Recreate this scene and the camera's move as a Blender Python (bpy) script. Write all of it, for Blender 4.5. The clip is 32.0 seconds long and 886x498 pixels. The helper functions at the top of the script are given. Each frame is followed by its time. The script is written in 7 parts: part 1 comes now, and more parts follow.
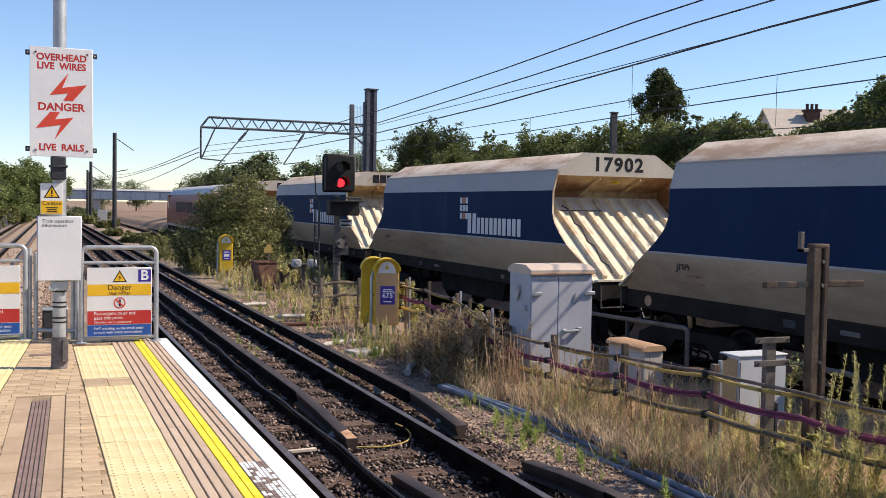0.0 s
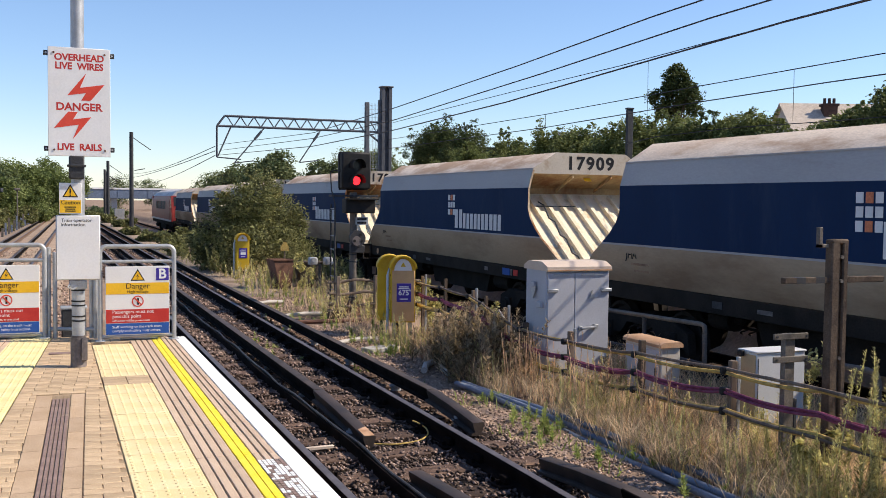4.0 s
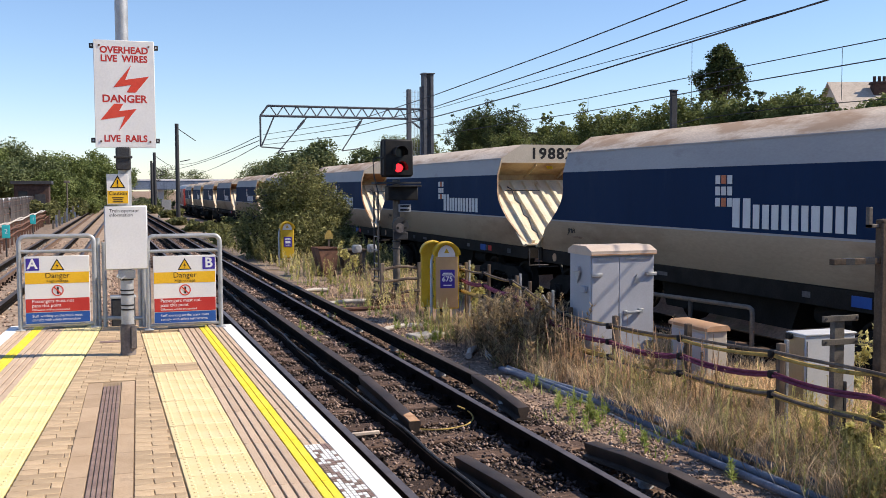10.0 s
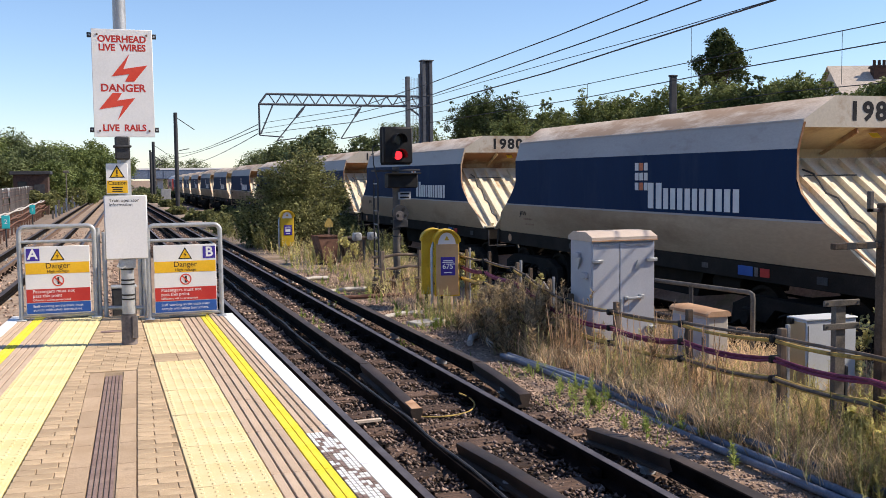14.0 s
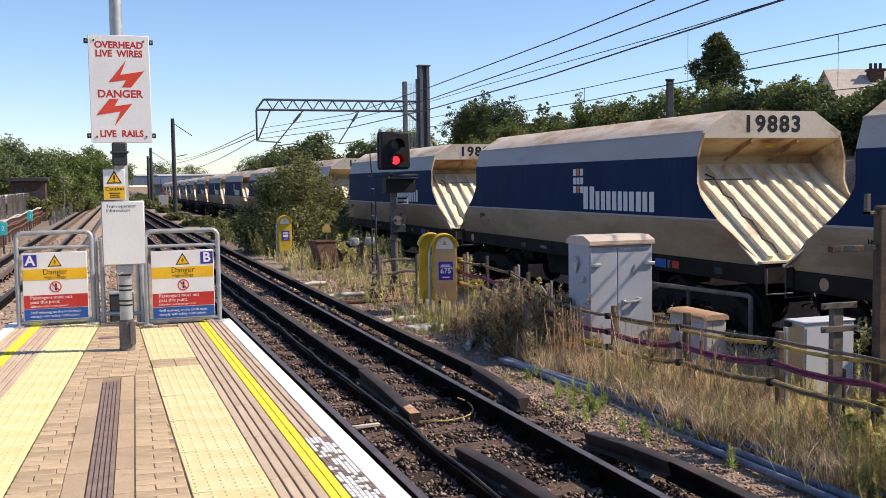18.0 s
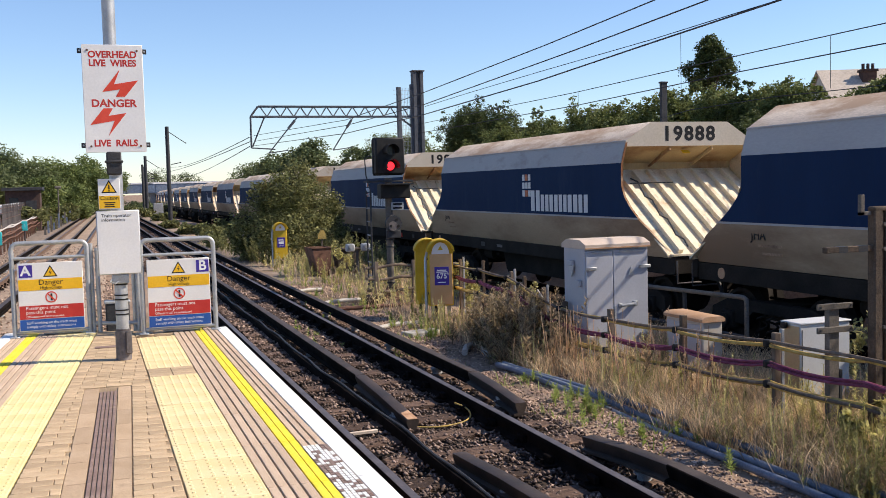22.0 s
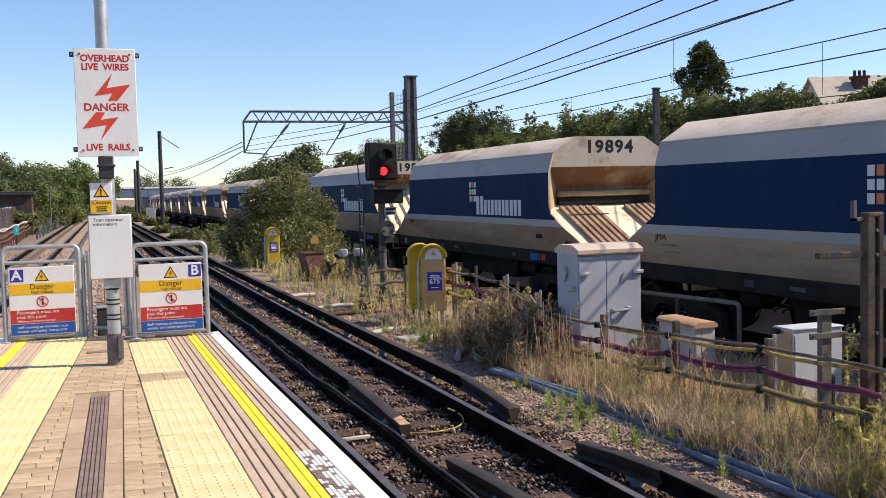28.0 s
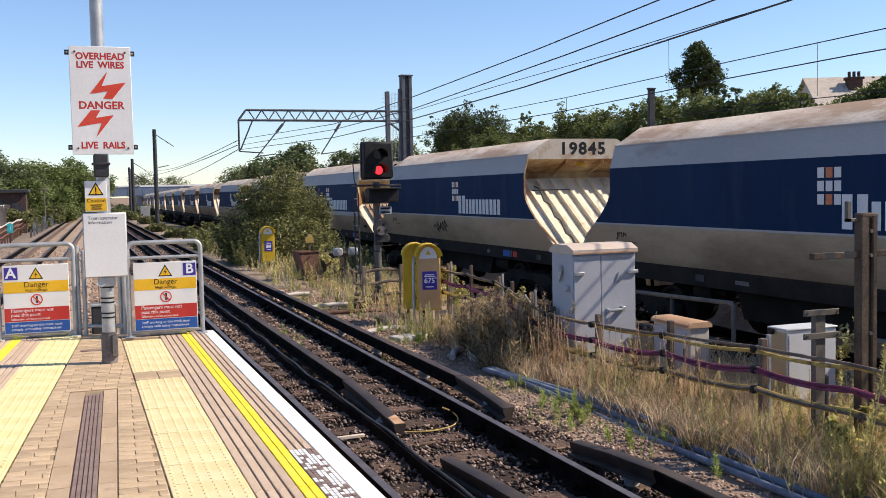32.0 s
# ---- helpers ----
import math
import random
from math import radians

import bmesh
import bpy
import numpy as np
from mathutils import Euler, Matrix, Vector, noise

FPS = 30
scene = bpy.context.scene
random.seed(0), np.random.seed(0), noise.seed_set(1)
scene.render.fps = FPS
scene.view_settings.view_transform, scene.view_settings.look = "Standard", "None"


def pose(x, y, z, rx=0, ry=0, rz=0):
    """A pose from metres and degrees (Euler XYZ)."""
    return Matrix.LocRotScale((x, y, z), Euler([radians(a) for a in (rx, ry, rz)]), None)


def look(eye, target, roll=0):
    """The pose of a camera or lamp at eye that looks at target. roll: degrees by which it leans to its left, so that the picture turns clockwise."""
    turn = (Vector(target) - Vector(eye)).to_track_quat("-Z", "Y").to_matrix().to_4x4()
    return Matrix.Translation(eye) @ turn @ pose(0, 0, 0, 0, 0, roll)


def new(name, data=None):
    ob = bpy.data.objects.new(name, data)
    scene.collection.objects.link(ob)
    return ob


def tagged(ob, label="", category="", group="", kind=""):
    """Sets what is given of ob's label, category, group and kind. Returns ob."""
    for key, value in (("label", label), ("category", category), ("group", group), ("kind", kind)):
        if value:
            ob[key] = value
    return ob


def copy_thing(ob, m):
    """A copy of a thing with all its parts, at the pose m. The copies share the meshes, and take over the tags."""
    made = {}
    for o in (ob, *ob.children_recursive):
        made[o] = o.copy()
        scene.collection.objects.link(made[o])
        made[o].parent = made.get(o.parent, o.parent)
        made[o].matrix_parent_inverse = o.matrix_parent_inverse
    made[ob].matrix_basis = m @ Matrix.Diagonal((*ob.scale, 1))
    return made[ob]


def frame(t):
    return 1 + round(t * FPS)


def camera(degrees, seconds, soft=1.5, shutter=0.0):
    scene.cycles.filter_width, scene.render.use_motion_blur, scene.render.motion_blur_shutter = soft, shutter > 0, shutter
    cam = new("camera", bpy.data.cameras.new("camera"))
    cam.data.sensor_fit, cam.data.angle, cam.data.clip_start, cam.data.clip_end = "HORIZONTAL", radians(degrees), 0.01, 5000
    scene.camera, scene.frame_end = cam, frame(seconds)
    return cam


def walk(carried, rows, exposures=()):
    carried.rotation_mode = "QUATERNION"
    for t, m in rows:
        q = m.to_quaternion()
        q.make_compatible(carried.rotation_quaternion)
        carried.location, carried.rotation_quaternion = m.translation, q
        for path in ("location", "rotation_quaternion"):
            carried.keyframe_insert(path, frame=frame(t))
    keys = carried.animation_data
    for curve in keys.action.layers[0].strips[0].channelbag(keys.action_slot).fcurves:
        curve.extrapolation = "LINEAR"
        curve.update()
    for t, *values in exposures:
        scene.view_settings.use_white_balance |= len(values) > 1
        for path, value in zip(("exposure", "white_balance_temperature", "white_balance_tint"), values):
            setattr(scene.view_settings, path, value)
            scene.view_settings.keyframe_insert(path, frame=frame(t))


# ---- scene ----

# ---- camera ----
cam = camera(48.5, 32.0, soft=0.8)
PATH = [
    (0.0, pose(0.004, 0.003, 1.550, 87.45, -0.99, -22.67)),
    (0.5, pose(0.005, 0.003, 1.549, 87.58, -0.91, -22.54)),
    (1.0, pose(0.002, -0.011, 1.548, 87.48, -0.79, -22.61)),
    (1.5, pose(-0.001, -0.009, 1.549, 87.54, -0.99, -22.54)),
    (2.0, pose(0.000, -0.002, 1.546, 87.43, -1.02, -22.52)),
    (2.5, pose(0.005, -0.005, 1.550, 87.35, -0.93, -22.44)),
    (3.0, pose(0.003, 0.000, 1.548, 87.25, -0.85, -22.22)),
    (3.5, pose(-0.002, 0.002, 1.551, 87.27, -0.75, -22.12)),
    (5.5, pose(-0.005, 0.011, 1.549, 87.04, -0.71, -19.71)),
    (6.0, pose(-0.003, 0.011, 1.548, 86.94, -0.66, -19.05)),
    (6.5, pose(-0.005, 0.005, 1.546, 87.11, -0.45, -18.33)),
    (7.0, pose(-0.009, -0.014, 1.550, 86.89, -0.20, -18.61)),
    (7.5, pose(0.000, 0.004, 1.548, 86.74, -0.44, -19.42)),
    (8.0, pose(0.007, 0.008, 1.545, 86.47, 0.02, -19.05)),
    (8.5, pose(0.000, -0.003, 1.546, 86.31, 0.31, -18.87)),
    (9.0, pose(0.000, 0.000, 1.550, 86.70, 0.45, -18.90)),
    (9.5, pose(0.007, 0.005, 1.546, 86.55, 0.55, -19.30)),
    (10.0, pose(0.003, -0.001, 1.542, 86.48, 0.19, -19.28)),
    (10.5, pose(0.003, 0.006, 1.542, 86.32, 0.31, -19.07)),
    (11.0, pose(-0.002, 0.011, 1.541, 86.41, 0.03, -19.32)),
    (11.5, pose(-0.003, 0.009, 1.541, 86.38, 0.04, -19.36)),
    (12.0, pose(-0.002, 0.011, 1.541, 86.28, 0.29, -19.30)),
    (12.5, pose(-0.001, 0.008, 1.545, 86.16, 0.43, -19.26)),
    (13.0, pose(0.001, 0.001, 1.546, 85.89, 0.47, -19.31)),
    (13.5, pose(0.007, 0.002, 1.540, 85.87, 0.56, -19.26)),
    (14.0, pose(0.001, 0.010, 1.542, 85.74, 0.60, -19.31)),
    (14.5, pose(0.002, 0.005, 1.541, 85.60, 0.61, -19.62)),
    (16.5, pose(-0.001, 0.007, 1.534, 85.90, 0.85, -19.47)),
    (17.0, pose(-0.003, 0.003, 1.540, 85.97, 0.81, -19.53)),
    (17.5, pose(0.002, 0.009, 1.540, 85.99, 0.76, -19.49)),
    (18.0, pose(0.003, 0.008, 1.538, 86.02, 0.84, -19.45)),
    (18.5, pose(-0.000, 0.011, 1.546, 86.08, 0.88, -19.51)),
    (19.0, pose(-0.002, 0.007, 1.544, 86.04, 0.98, -19.46)),
    (19.5, pose(-0.000, 0.008, 1.544, 85.97, 1.13, -19.38)),
    (20.0, pose(0.003, 0.012, 1.543, 85.86, 1.24, -19.43)),
    (20.5, pose(0.004, 0.000, 1.543, 85.87, 1.19, -19.61)),
    (21.0, pose(0.002, 0.005, 1.545, 85.98, 1.17, -19.66)),
    (21.5, pose(0.002, 0.005, 1.543, 86.09, 1.36, -19.52)),
    (22.0, pose(0.002, 0.002, 1.546, 86.29, 1.50, -19.74)),
    (22.5, pose(0.009, 0.009, 1.545, 86.39, 1.37, -20.01)),
    (23.0, pose(0.010, -0.003, 1.542, 86.53, 1.55, -20.05)),
    (23.5, pose(0.009, 0.010, 1.539, 86.29, 1.61, -20.27)),
    (24.0, pose(0.014, 0.008, 1.541, 86.14, 1.58, -20.33)),
    (24.5, pose(0.014, 0.010, 1.538, 86.09, 1.52, -20.47)),
    (25.0, pose(0.009, 0.006, 1.541, 86.16, 1.52, -20.30)),
    (25.5, pose(0.007, 0.017, 1.539, 86.44, 1.41, -20.10)),
    (27.5, pose(0.004, 0.008, 1.536, 86.39, 1.51, -20.22)),
    (28.0, pose(0.004, 0.015, 1.543, 86.59, 1.36, -20.15)),
    (28.5, pose(0.005, 0.020, 1.544, 86.69, 1.38, -20.15)),
    (29.0, pose(0.004, 0.012, 1.546, 86.68, 1.49, -20.11)),
    (29.5, pose(0.003, 0.006, 1.545, 86.69, 1.33, -20.06)),
    (30.0, pose(-0.001, 0.012, 1.546, 86.78, 1.19, -20.14)),
    (30.5, pose(0.003, 0.013, 1.544, 86.73, 1.12, -20.25)),
    (31.0, pose(0.001, 0.010, 1.539, 86.68, 1.07, -20.39)),
    (31.5, pose(0.002, 0.011, 1.538, 86.55, 1.22, -20.48)),
    (32.0, pose(0.000, 0.012, 1.542, 86.55, 1.16, -20.44)),
]
walk(cam, PATH)

# ---- light ----
SUN = Vector((0.716, -0.215, 0.661)).normalized()
world = bpy.data.worlds.new("sky")
scene.world = world
world.use_nodes = True
sky = world.node_tree.nodes.new("ShaderNodeTexSky")
sky.sky_type, sky.sun_disc = "NISHITA", False
sky.sun_elevation, sky.sun_rotation = math.asin(SUN.z), math.atan2(SUN.x, SUN.y)
sky.air_density, sky.dust_density, sky.ozone_density = 1.0, 0.0, 3.5
back = world.node_tree.nodes["Background"]
back.inputs["Strength"].default_value = 0.112
tint = world.node_tree.nodes.new("ShaderNodeVectorMath")
tint.operation = "MULTIPLY"
tint.inputs[1].default_value = (0.99, 1.0, 1.11)
world.node_tree.links.new(sky.outputs["Color"], tint.inputs[0])
world.node_tree.links.new(tint.outputs[0], back.inputs["Color"])
sun = new("sun", bpy.data.lights.new("sun", "SUN"))
sun.data.energy, sun.data.angle, sun.data.color = 5.2, radians(0.53), (1.0, 0.872, 0.72)
sun.matrix_world = look(SUN * 200, (0, 0, 0))
scene.view_settings.exposure = 0.42


# ---- materials ----
def surf(name, a, b, rough=0.8, scale=3.0, bump=0.15, fine=60.0, metal=0.0, rnd=0.0, stain=None, stain_scale=1.2, stain_at=0.55, stretch=(1, 1, 1), detail=0.25, gloss=0.22, vary=0.0):
    """A painted, stony or earthy surface: two tones in broad patches, fine grain, relief and stains."""
    m = bpy.data.materials.new(name)
    m.use_nodes = True
    n, l = m.node_tree.nodes, m.node_tree.links
    p = n["Principled BSDF"]
    co = n.new("ShaderNodeTexCoord")
    mp = n.new("ShaderNodeMapping")
    mp.inputs["Scale"].default_value = stretch
    l.new(co.outputs["Object"], mp.inputs["Vector"])
    own = n.new("ShaderNodeObjectInfo").outputs["Random"]
    if vary:
        far = n.new("ShaderNodeMath")
        far.operation = "MULTIPLY"
        far.inputs[1].default_value = 40.0
        l.new(own, far.inputs[0])
        l.new(far.outputs[0], mp.inputs["Location"])

    def noise_of(s, d=4.0, r=0.55):
        t = n.new("ShaderNodeTexNoise")
        t.inputs["Scale"].default_value, t.inputs["Detail"].default_value, t.inputs["Roughness"].default_value = s, d, r
        l.new(mp.outputs["Vector"], t.inputs["Vector"])
        return t.outputs["Fac"]

    def ramp(x, lo, hi):
        r = n.new("ShaderNodeMapRange")
        r.inputs["From Min"].default_value, r.inputs["From Max"].default_value = lo, hi
        l.new(x, r.inputs["Value"])
        return r.outputs["Result"]

    def mix(f, x, y, kind="MIX"):
        q = n.new("ShaderNodeMix")
        q.data_type, q.blend_type = "RGBA", kind
        for v, s in ((f, q.inputs[0]), (x, q.inputs[6]), (y, q.inputs[7])):
            if isinstance(v, (int, float)):
                s.default_value = v
            elif isinstance(v, tuple):
                s.default_value = (*v, 1)
            else:
                l.new(v, s)
        return q.outputs[2]

    grain = noise_of(fine, 5.0)
    col = mix(ramp(noise_of(scale), 0.36, 0.64), a, b)
    g = n.new("ShaderNodeMapRange")
    g.inputs["From Min"].default_value, g.inputs["From Max"].default_value = 0.3, 0.7
    g.inputs["To Min"].default_value, g.inputs["To Max"].default_value = 1 - detail, 1 + detail
    l.new(grain, g.inputs["Value"])
    if rnd:
        oi = n.new("ShaderNodeObjectInfo")
        gi = n.new("ShaderNodeNewGeometry")
        ad = n.new("ShaderNodeMath")
        ad.operation = "ADD"
        l.new(oi.outputs["Random"], ad.inputs[0])
        l.new(gi.outputs["Random Per Island"], ad.inputs[1])
        fr = n.new("ShaderNodeMath")
        fr.operation = "FRACT"
        l.new(ad.outputs[0], fr.inputs[0])
        rr = n.new("ShaderNodeMapRange")
        rr.inputs["To Min"].default_value, rr.inputs["To Max"].default_value = 1 - rnd, 1 + rnd
        l.new(fr.outputs[0], rr.inputs["Value"])
        mu = n.new("ShaderNodeMath")
        mu.operation = "MULTIPLY"
        l.new(rr.outputs["Result"], mu.inputs[0])
        l.new(g.outputs["Result"], mu.inputs[1])
        tone = mu.outputs[0]
    else:
        tone = g.outputs["Result"]
    sc = n.new("ShaderNodeVectorMath")
    sc.operation = "SCALE"
    l.new(col, sc.inputs[0])
    l.new(tone, sc.inputs["Scale"])
    col = sc.outputs[0]
    if stain:
        dirt = noise_of(stain_scale, 8.0, 0.68)
        if vary:
            more = n.new("ShaderNodeMath")
            more.operation = "MULTIPLY_ADD"
            more.inputs[1].default_value = vary
            l.new(own, more.inputs[0])
            l.new(dirt, more.inputs[2])
            dirt = more.outputs[0]
        col = mix(ramp(dirt, stain_at, stain_at + 0.16), col, stain)
    l.new(col, p.inputs["Base Color"])
    p.inputs["Metallic"].default_value = metal
    p.inputs["Specular IOR Level"].default_value = gloss
    rg = n.new("ShaderNodeMapRange")
    rg.inputs["To Min"].default_value, rg.inputs["To Max"].default_value = max(0.05, rough - 0.12), min(1, rough + 0.12)
    l.new(grain, rg.inputs["Value"])
    l.new(rg.outputs["Result"], p.inputs["Roughness"])
    if bump:
        bu = n.new("ShaderNodeBump")
        bu.inputs["Strength"].default_value, bu.inputs["Distance"].default_value = bump, 0.02
        l.new(grain, bu.inputs["Height"])
        l.new(bu.outputs["Normal"], p.inputs["Normal"])
    return m


def leafy(name, a, b, rnd=0.35, through_it=0.27, scale=0.35):
    """Leaves that let some light through, each of its own tone."""
    m = surf(name, a, b, 0.6, scale, 0.0, 14.0, rnd=rnd, detail=0.15, gloss=0.2)
    p = m.node_tree.nodes["Principled BSDF"]
    n, l = m.node_tree.nodes, m.node_tree.links
    tr, mx = n.new("ShaderNodeBsdfTranslucent"), n.new("ShaderNodeMixShader")
    l.new(p.inputs["Base Color"].links[0].from_socket, tr.inputs["Color"])
    mx.inputs[0].default_value = through_it
    l.new(p.outputs[0], mx.inputs[1])
    l.new(tr.outputs[0], mx.inputs[2])
    l.new(mx.outputs[0], n["Material Output"].inputs["Surface"])
    return m


M_PAVER = surf("paver", (0.43, 0.31, 0.19), (0.52, 0.39, 0.25), 0.85, 6, 0.3, 150, rnd=0.17, stain=(0.24, 0.175, 0.11), stain_scale=4, stain_at=0.6)
M_SETT = surf("border_sett", (0.42, 0.3, 0.19), (0.49, 0.36, 0.24), 0.9, 4, 0.3, 120, rnd=0.12, stain=(0.26, 0.19, 0.12), stain_scale=4, stain_at=0.6)
M_JOINT = surf("joint", (0.27, 0.195, 0.12), (0.33, 0.25, 0.16), 0.95, 5, 0.3, 90)
M_TACTILE = surf("tactile_paving", (0.7, 0.55, 0.28), (0.76, 0.62, 0.36), 0.8, 3, 0.2, 120, rnd=0.06, stain=(0.52, 0.4, 0.22), stain_scale=3, stain_at=0.6, detail=0.1)
M_TACTILE2 = surf("pale_tactile_paving", (0.72, 0.6, 0.28), (0.78, 0.67, 0.36), 0.8, 3, 0.2, 120, rnd=0.05, stain=(0.5, 0.4, 0.2), stain_scale=4, stain_at=0.66, detail=0.1)
M_COPING = surf("coping", (0.49, 0.365, 0.26), (0.56, 0.43, 0.315), 0.85, 4, 0.25, 130, rnd=0.08, stain=(0.3, 0.22, 0.16), stain_scale=5, stain_at=0.63)
M_GROOVE = surf("groove", (0.2, 0.15, 0.11), (0.26, 0.2, 0.15), 0.9, 6, 0.1)
M_YELLOW = surf("yellow_line", (0.78, 0.62, 0.03), (0.82, 0.67, 0.08), 0.7, 5, 0.15, 160, stain=(0.45, 0.33, 0.08), stain_scale=7, stain_at=0.66, detail=0.1)
M_WHITELINE = surf("white_line", (0.74, 0.74, 0.72), (0.8, 0.8, 0.79), 0.7, 5, 0.15, 160, stain=(0.45, 0.42, 0.38), stain_scale=6, stain_at=0.68, detail=0.1)
M_DRAIN = surf("drain", (0.2, 0.135, 0.115), (0.27, 0.19, 0.165), 0.75, 8, 0.2, 100, stain=(0.33, 0.25, 0.19), stain_scale=6)
M_PLATFACE = surf("platform_wall", (0.16, 0.12, 0.09), (0.24, 0.18, 0.13), 0.9, 2, 0.4, 40)
# dark ballast, deepened so the colour also holds the shadow bands beside rails
M_BALLAST = surf("ballast_bed", (0.02, 0.0145, 0.012), (0.045, 0.033, 0.026), 0.95, 1.5, 0.8, 38, stain=(0.025, 0.019, 0.016), stain_scale=0.9)
M_STONE = surf("ballast_stone", (0.085, 0.06, 0.05), (0.235, 0.17, 0.14), 0.9, 9, 0.3, 90, rnd=0.8)
M_CESS = surf("cess_stone", (0.24, 0.165, 0.125), (0.42, 0.31, 0.24), 0.9, 9, 0.3, 90, rnd=0.65)
M_STONE_PALE = surf("pale_ballast", (0.24, 0.18, 0.135), (0.35, 0.27, 0.205), 0.95, 3, 0.7, 26, stain=(0.19, 0.135, 0.1), stain_scale=2)
M_SLEEPER = surf("sleeper_wood", (0.05, 0.032, 0.025), (0.13, 0.082, 0.058), 0.8, 5, 0.4, 45, rnd=0.55, stretch=(1, 8, 8))
# near-black base: the shade on the rails' flanks is put into the colour
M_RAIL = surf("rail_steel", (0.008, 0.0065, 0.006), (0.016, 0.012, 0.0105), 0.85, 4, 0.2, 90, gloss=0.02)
M_SLEEPERPALE = surf("dusty_sleeper", (0.24, 0.17, 0.12), (0.34, 0.25, 0.18), 0.9, 5, 0.3, 45, rnd=0.25)
M_RAILBROWN = surf("brown_rail", (0.1, 0.065, 0.048), (0.16, 0.105, 0.075), 0.8, 4, 0.2, 60)
M_MAST = surf("mast_steel", (0.075, 0.08, 0.092), (0.11, 0.115, 0.13), 0.7, 3, 0.1, 30)
M_RAILTOP = surf("rail_head", (0.09, 0.08, 0.084), (0.14, 0.125, 0.13), 0.5, 5, 0.05, 80, metal=0.3)
M_WORNTOP = surf("worn_conductor_top", (0.035, 0.027, 0.022), (0.075, 0.057, 0.047), 0.6, 3, 0.1, 60, gloss=0.3)
M_RAMP = surf("ramp_steel", (0.03, 0.023, 0.019), (0.06, 0.043, 0.033), 0.55, 3, 0.1, 60, gloss=0.3)
# darker than the worn top, with the flank's shade put into the colour
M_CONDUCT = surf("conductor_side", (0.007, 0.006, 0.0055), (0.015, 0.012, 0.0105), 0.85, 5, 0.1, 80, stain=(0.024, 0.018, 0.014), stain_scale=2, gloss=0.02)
M_RUST = surf("rusty_steel", (0.12, 0.065, 0.048), (0.19, 0.1, 0.07), 0.85, 6, 0.3, 60)
M_BLACK = surf("black_rubber", (0.012, 0.012, 0.013), (0.022, 0.021, 0.02), 0.6, 5, 0.1)
M_DARK = surf("dark_steel", (0.035, 0.036, 0.04), (0.055, 0.055, 0.058), 0.6, 5, 0.15)
M_GALV = surf("galvanised_steel", (0.36, 0.37, 0.38), (0.46, 0.47, 0.48), 0.5, 9, 0.08, 90, metal=0.5, detail=0.12)
M_GREYPAINT = surf("grey_paint", (0.3, 0.31, 0.32), (0.36, 0.37, 0.38), 0.5, 6, 0.06, 80, stain=(0.18, 0.14, 0.11), stain_at=0.68)
M_SIGNWHITE = surf("sign_white", (0.72, 0.71, 0.7), (0.77, 0.76, 0.75), 0.45, 2, 0.02, 60, stain=(0.64, 0.61, 0.56), stain_scale=3, stain_at=0.72, detail=0.04)
M_SIGNRED = surf("sign_red", (0.62, 0.06, 0.035), (0.66, 0.08, 0.05), 0.5, 4, 0.02, detail=0.06)
M_SIGNDARKRED = surf("sign_text_red", (0.45, 0.035, 0.03), (0.5, 0.05, 0.04), 0.5, 4, 0.02, detail=0.06)
M_SIGNAMBER = surf("sign_amber", (0.75, 0.42, 0.015), (0.8, 0.47, 0.03), 0.5, 4, 0.02, detail=0.06)
M_SIGNBLUE = surf("sign_blue", (0.02, 0.08, 0.32), (0.03, 0.1, 0.36), 0.5, 4, 0.02, detail=0.06)
M_PURPLE = surf("sign_indigo", (0.05, 0.03, 0.26), (0.06, 0.04, 0.3), 0.5, 4, 0.02, detail=0.06)
M_INK = surf("ink", (0.018, 0.018, 0.02), (0.028, 0.028, 0.032), 0.7, 5, 0.0, gloss=0.1)
M_LETTER = surf("white_letter", (0.75, 0.75, 0.75), (0.8, 0.8, 0.8), 0.5, 5, 0.0, detail=0.05)
M_CABINET = surf("cabinet_grey", (0.38, 0.39, 0.43), (0.43, 0.44, 0.48), 0.5, 1.5, 0.05, 50, stain=(0.3, 0.29, 0.29), stain_scale=2.5, stain_at=0.62, detail=0.05)
M_LIDTAN = surf("sun_bleached_lid", (0.52, 0.42, 0.34), (0.57, 0.475, 0.39), 0.6, 4, 0.04, 60, stain=(0.42, 0.3, 0.21), stain_at=0.64, detail=0.07)
M_LIDRUST = surf("rusty_lid", (0.42, 0.24, 0.13), (0.5, 0.32, 0.2), 0.8, 3, 0.1, 60, stain=(0.26, 0.13, 0.065), stain_scale=2.5, detail=0.12)
M_BOXGREY = surf("box_grey", (0.46, 0.42, 0.36), (0.53, 0.48, 0.42), 0.6, 3, 0.05, 60, stain=(0.3, 0.2, 0.13), stain_scale=3, stain_at=0.62, detail=0.07)
M_BOXWHITE = surf("box_white", (0.5, 0.51, 0.52), (0.56, 0.57, 0.58), 0.5, 3, 0.05, 60, stain=(0.4, 0.37, 0.31), stain_scale=2.5, stain_at=0.66, detail=0.06)
M_BRASS = surf("bare_metal_side", (0.4, 0.34, 0.23), (0.5, 0.43, 0.3), 0.4, 1.5, 0.03, 60, metal=0.6, stain=(0.3, 0.2, 0.12), stain_scale=2, stain_at=0.58, detail=0.06)
M_YBOX = surf("yellow_box", (0.56, 0.36, 0.02), (0.63, 0.42, 0.04), 0.55, 3, 0.04, 60, stain=(0.2, 0.11, 0.03), stain_scale=4, stain_at=0.62, detail=0.1)
M_YBOXPALE = surf("bleached_front", (0.52, 0.32, 0.15), (0.58, 0.37, 0.19), 0.7, 3, 0.04, 60, stain=(0.45, 0.3, 0.07), stain_scale=2, stain_at=0.6, detail=0.07)
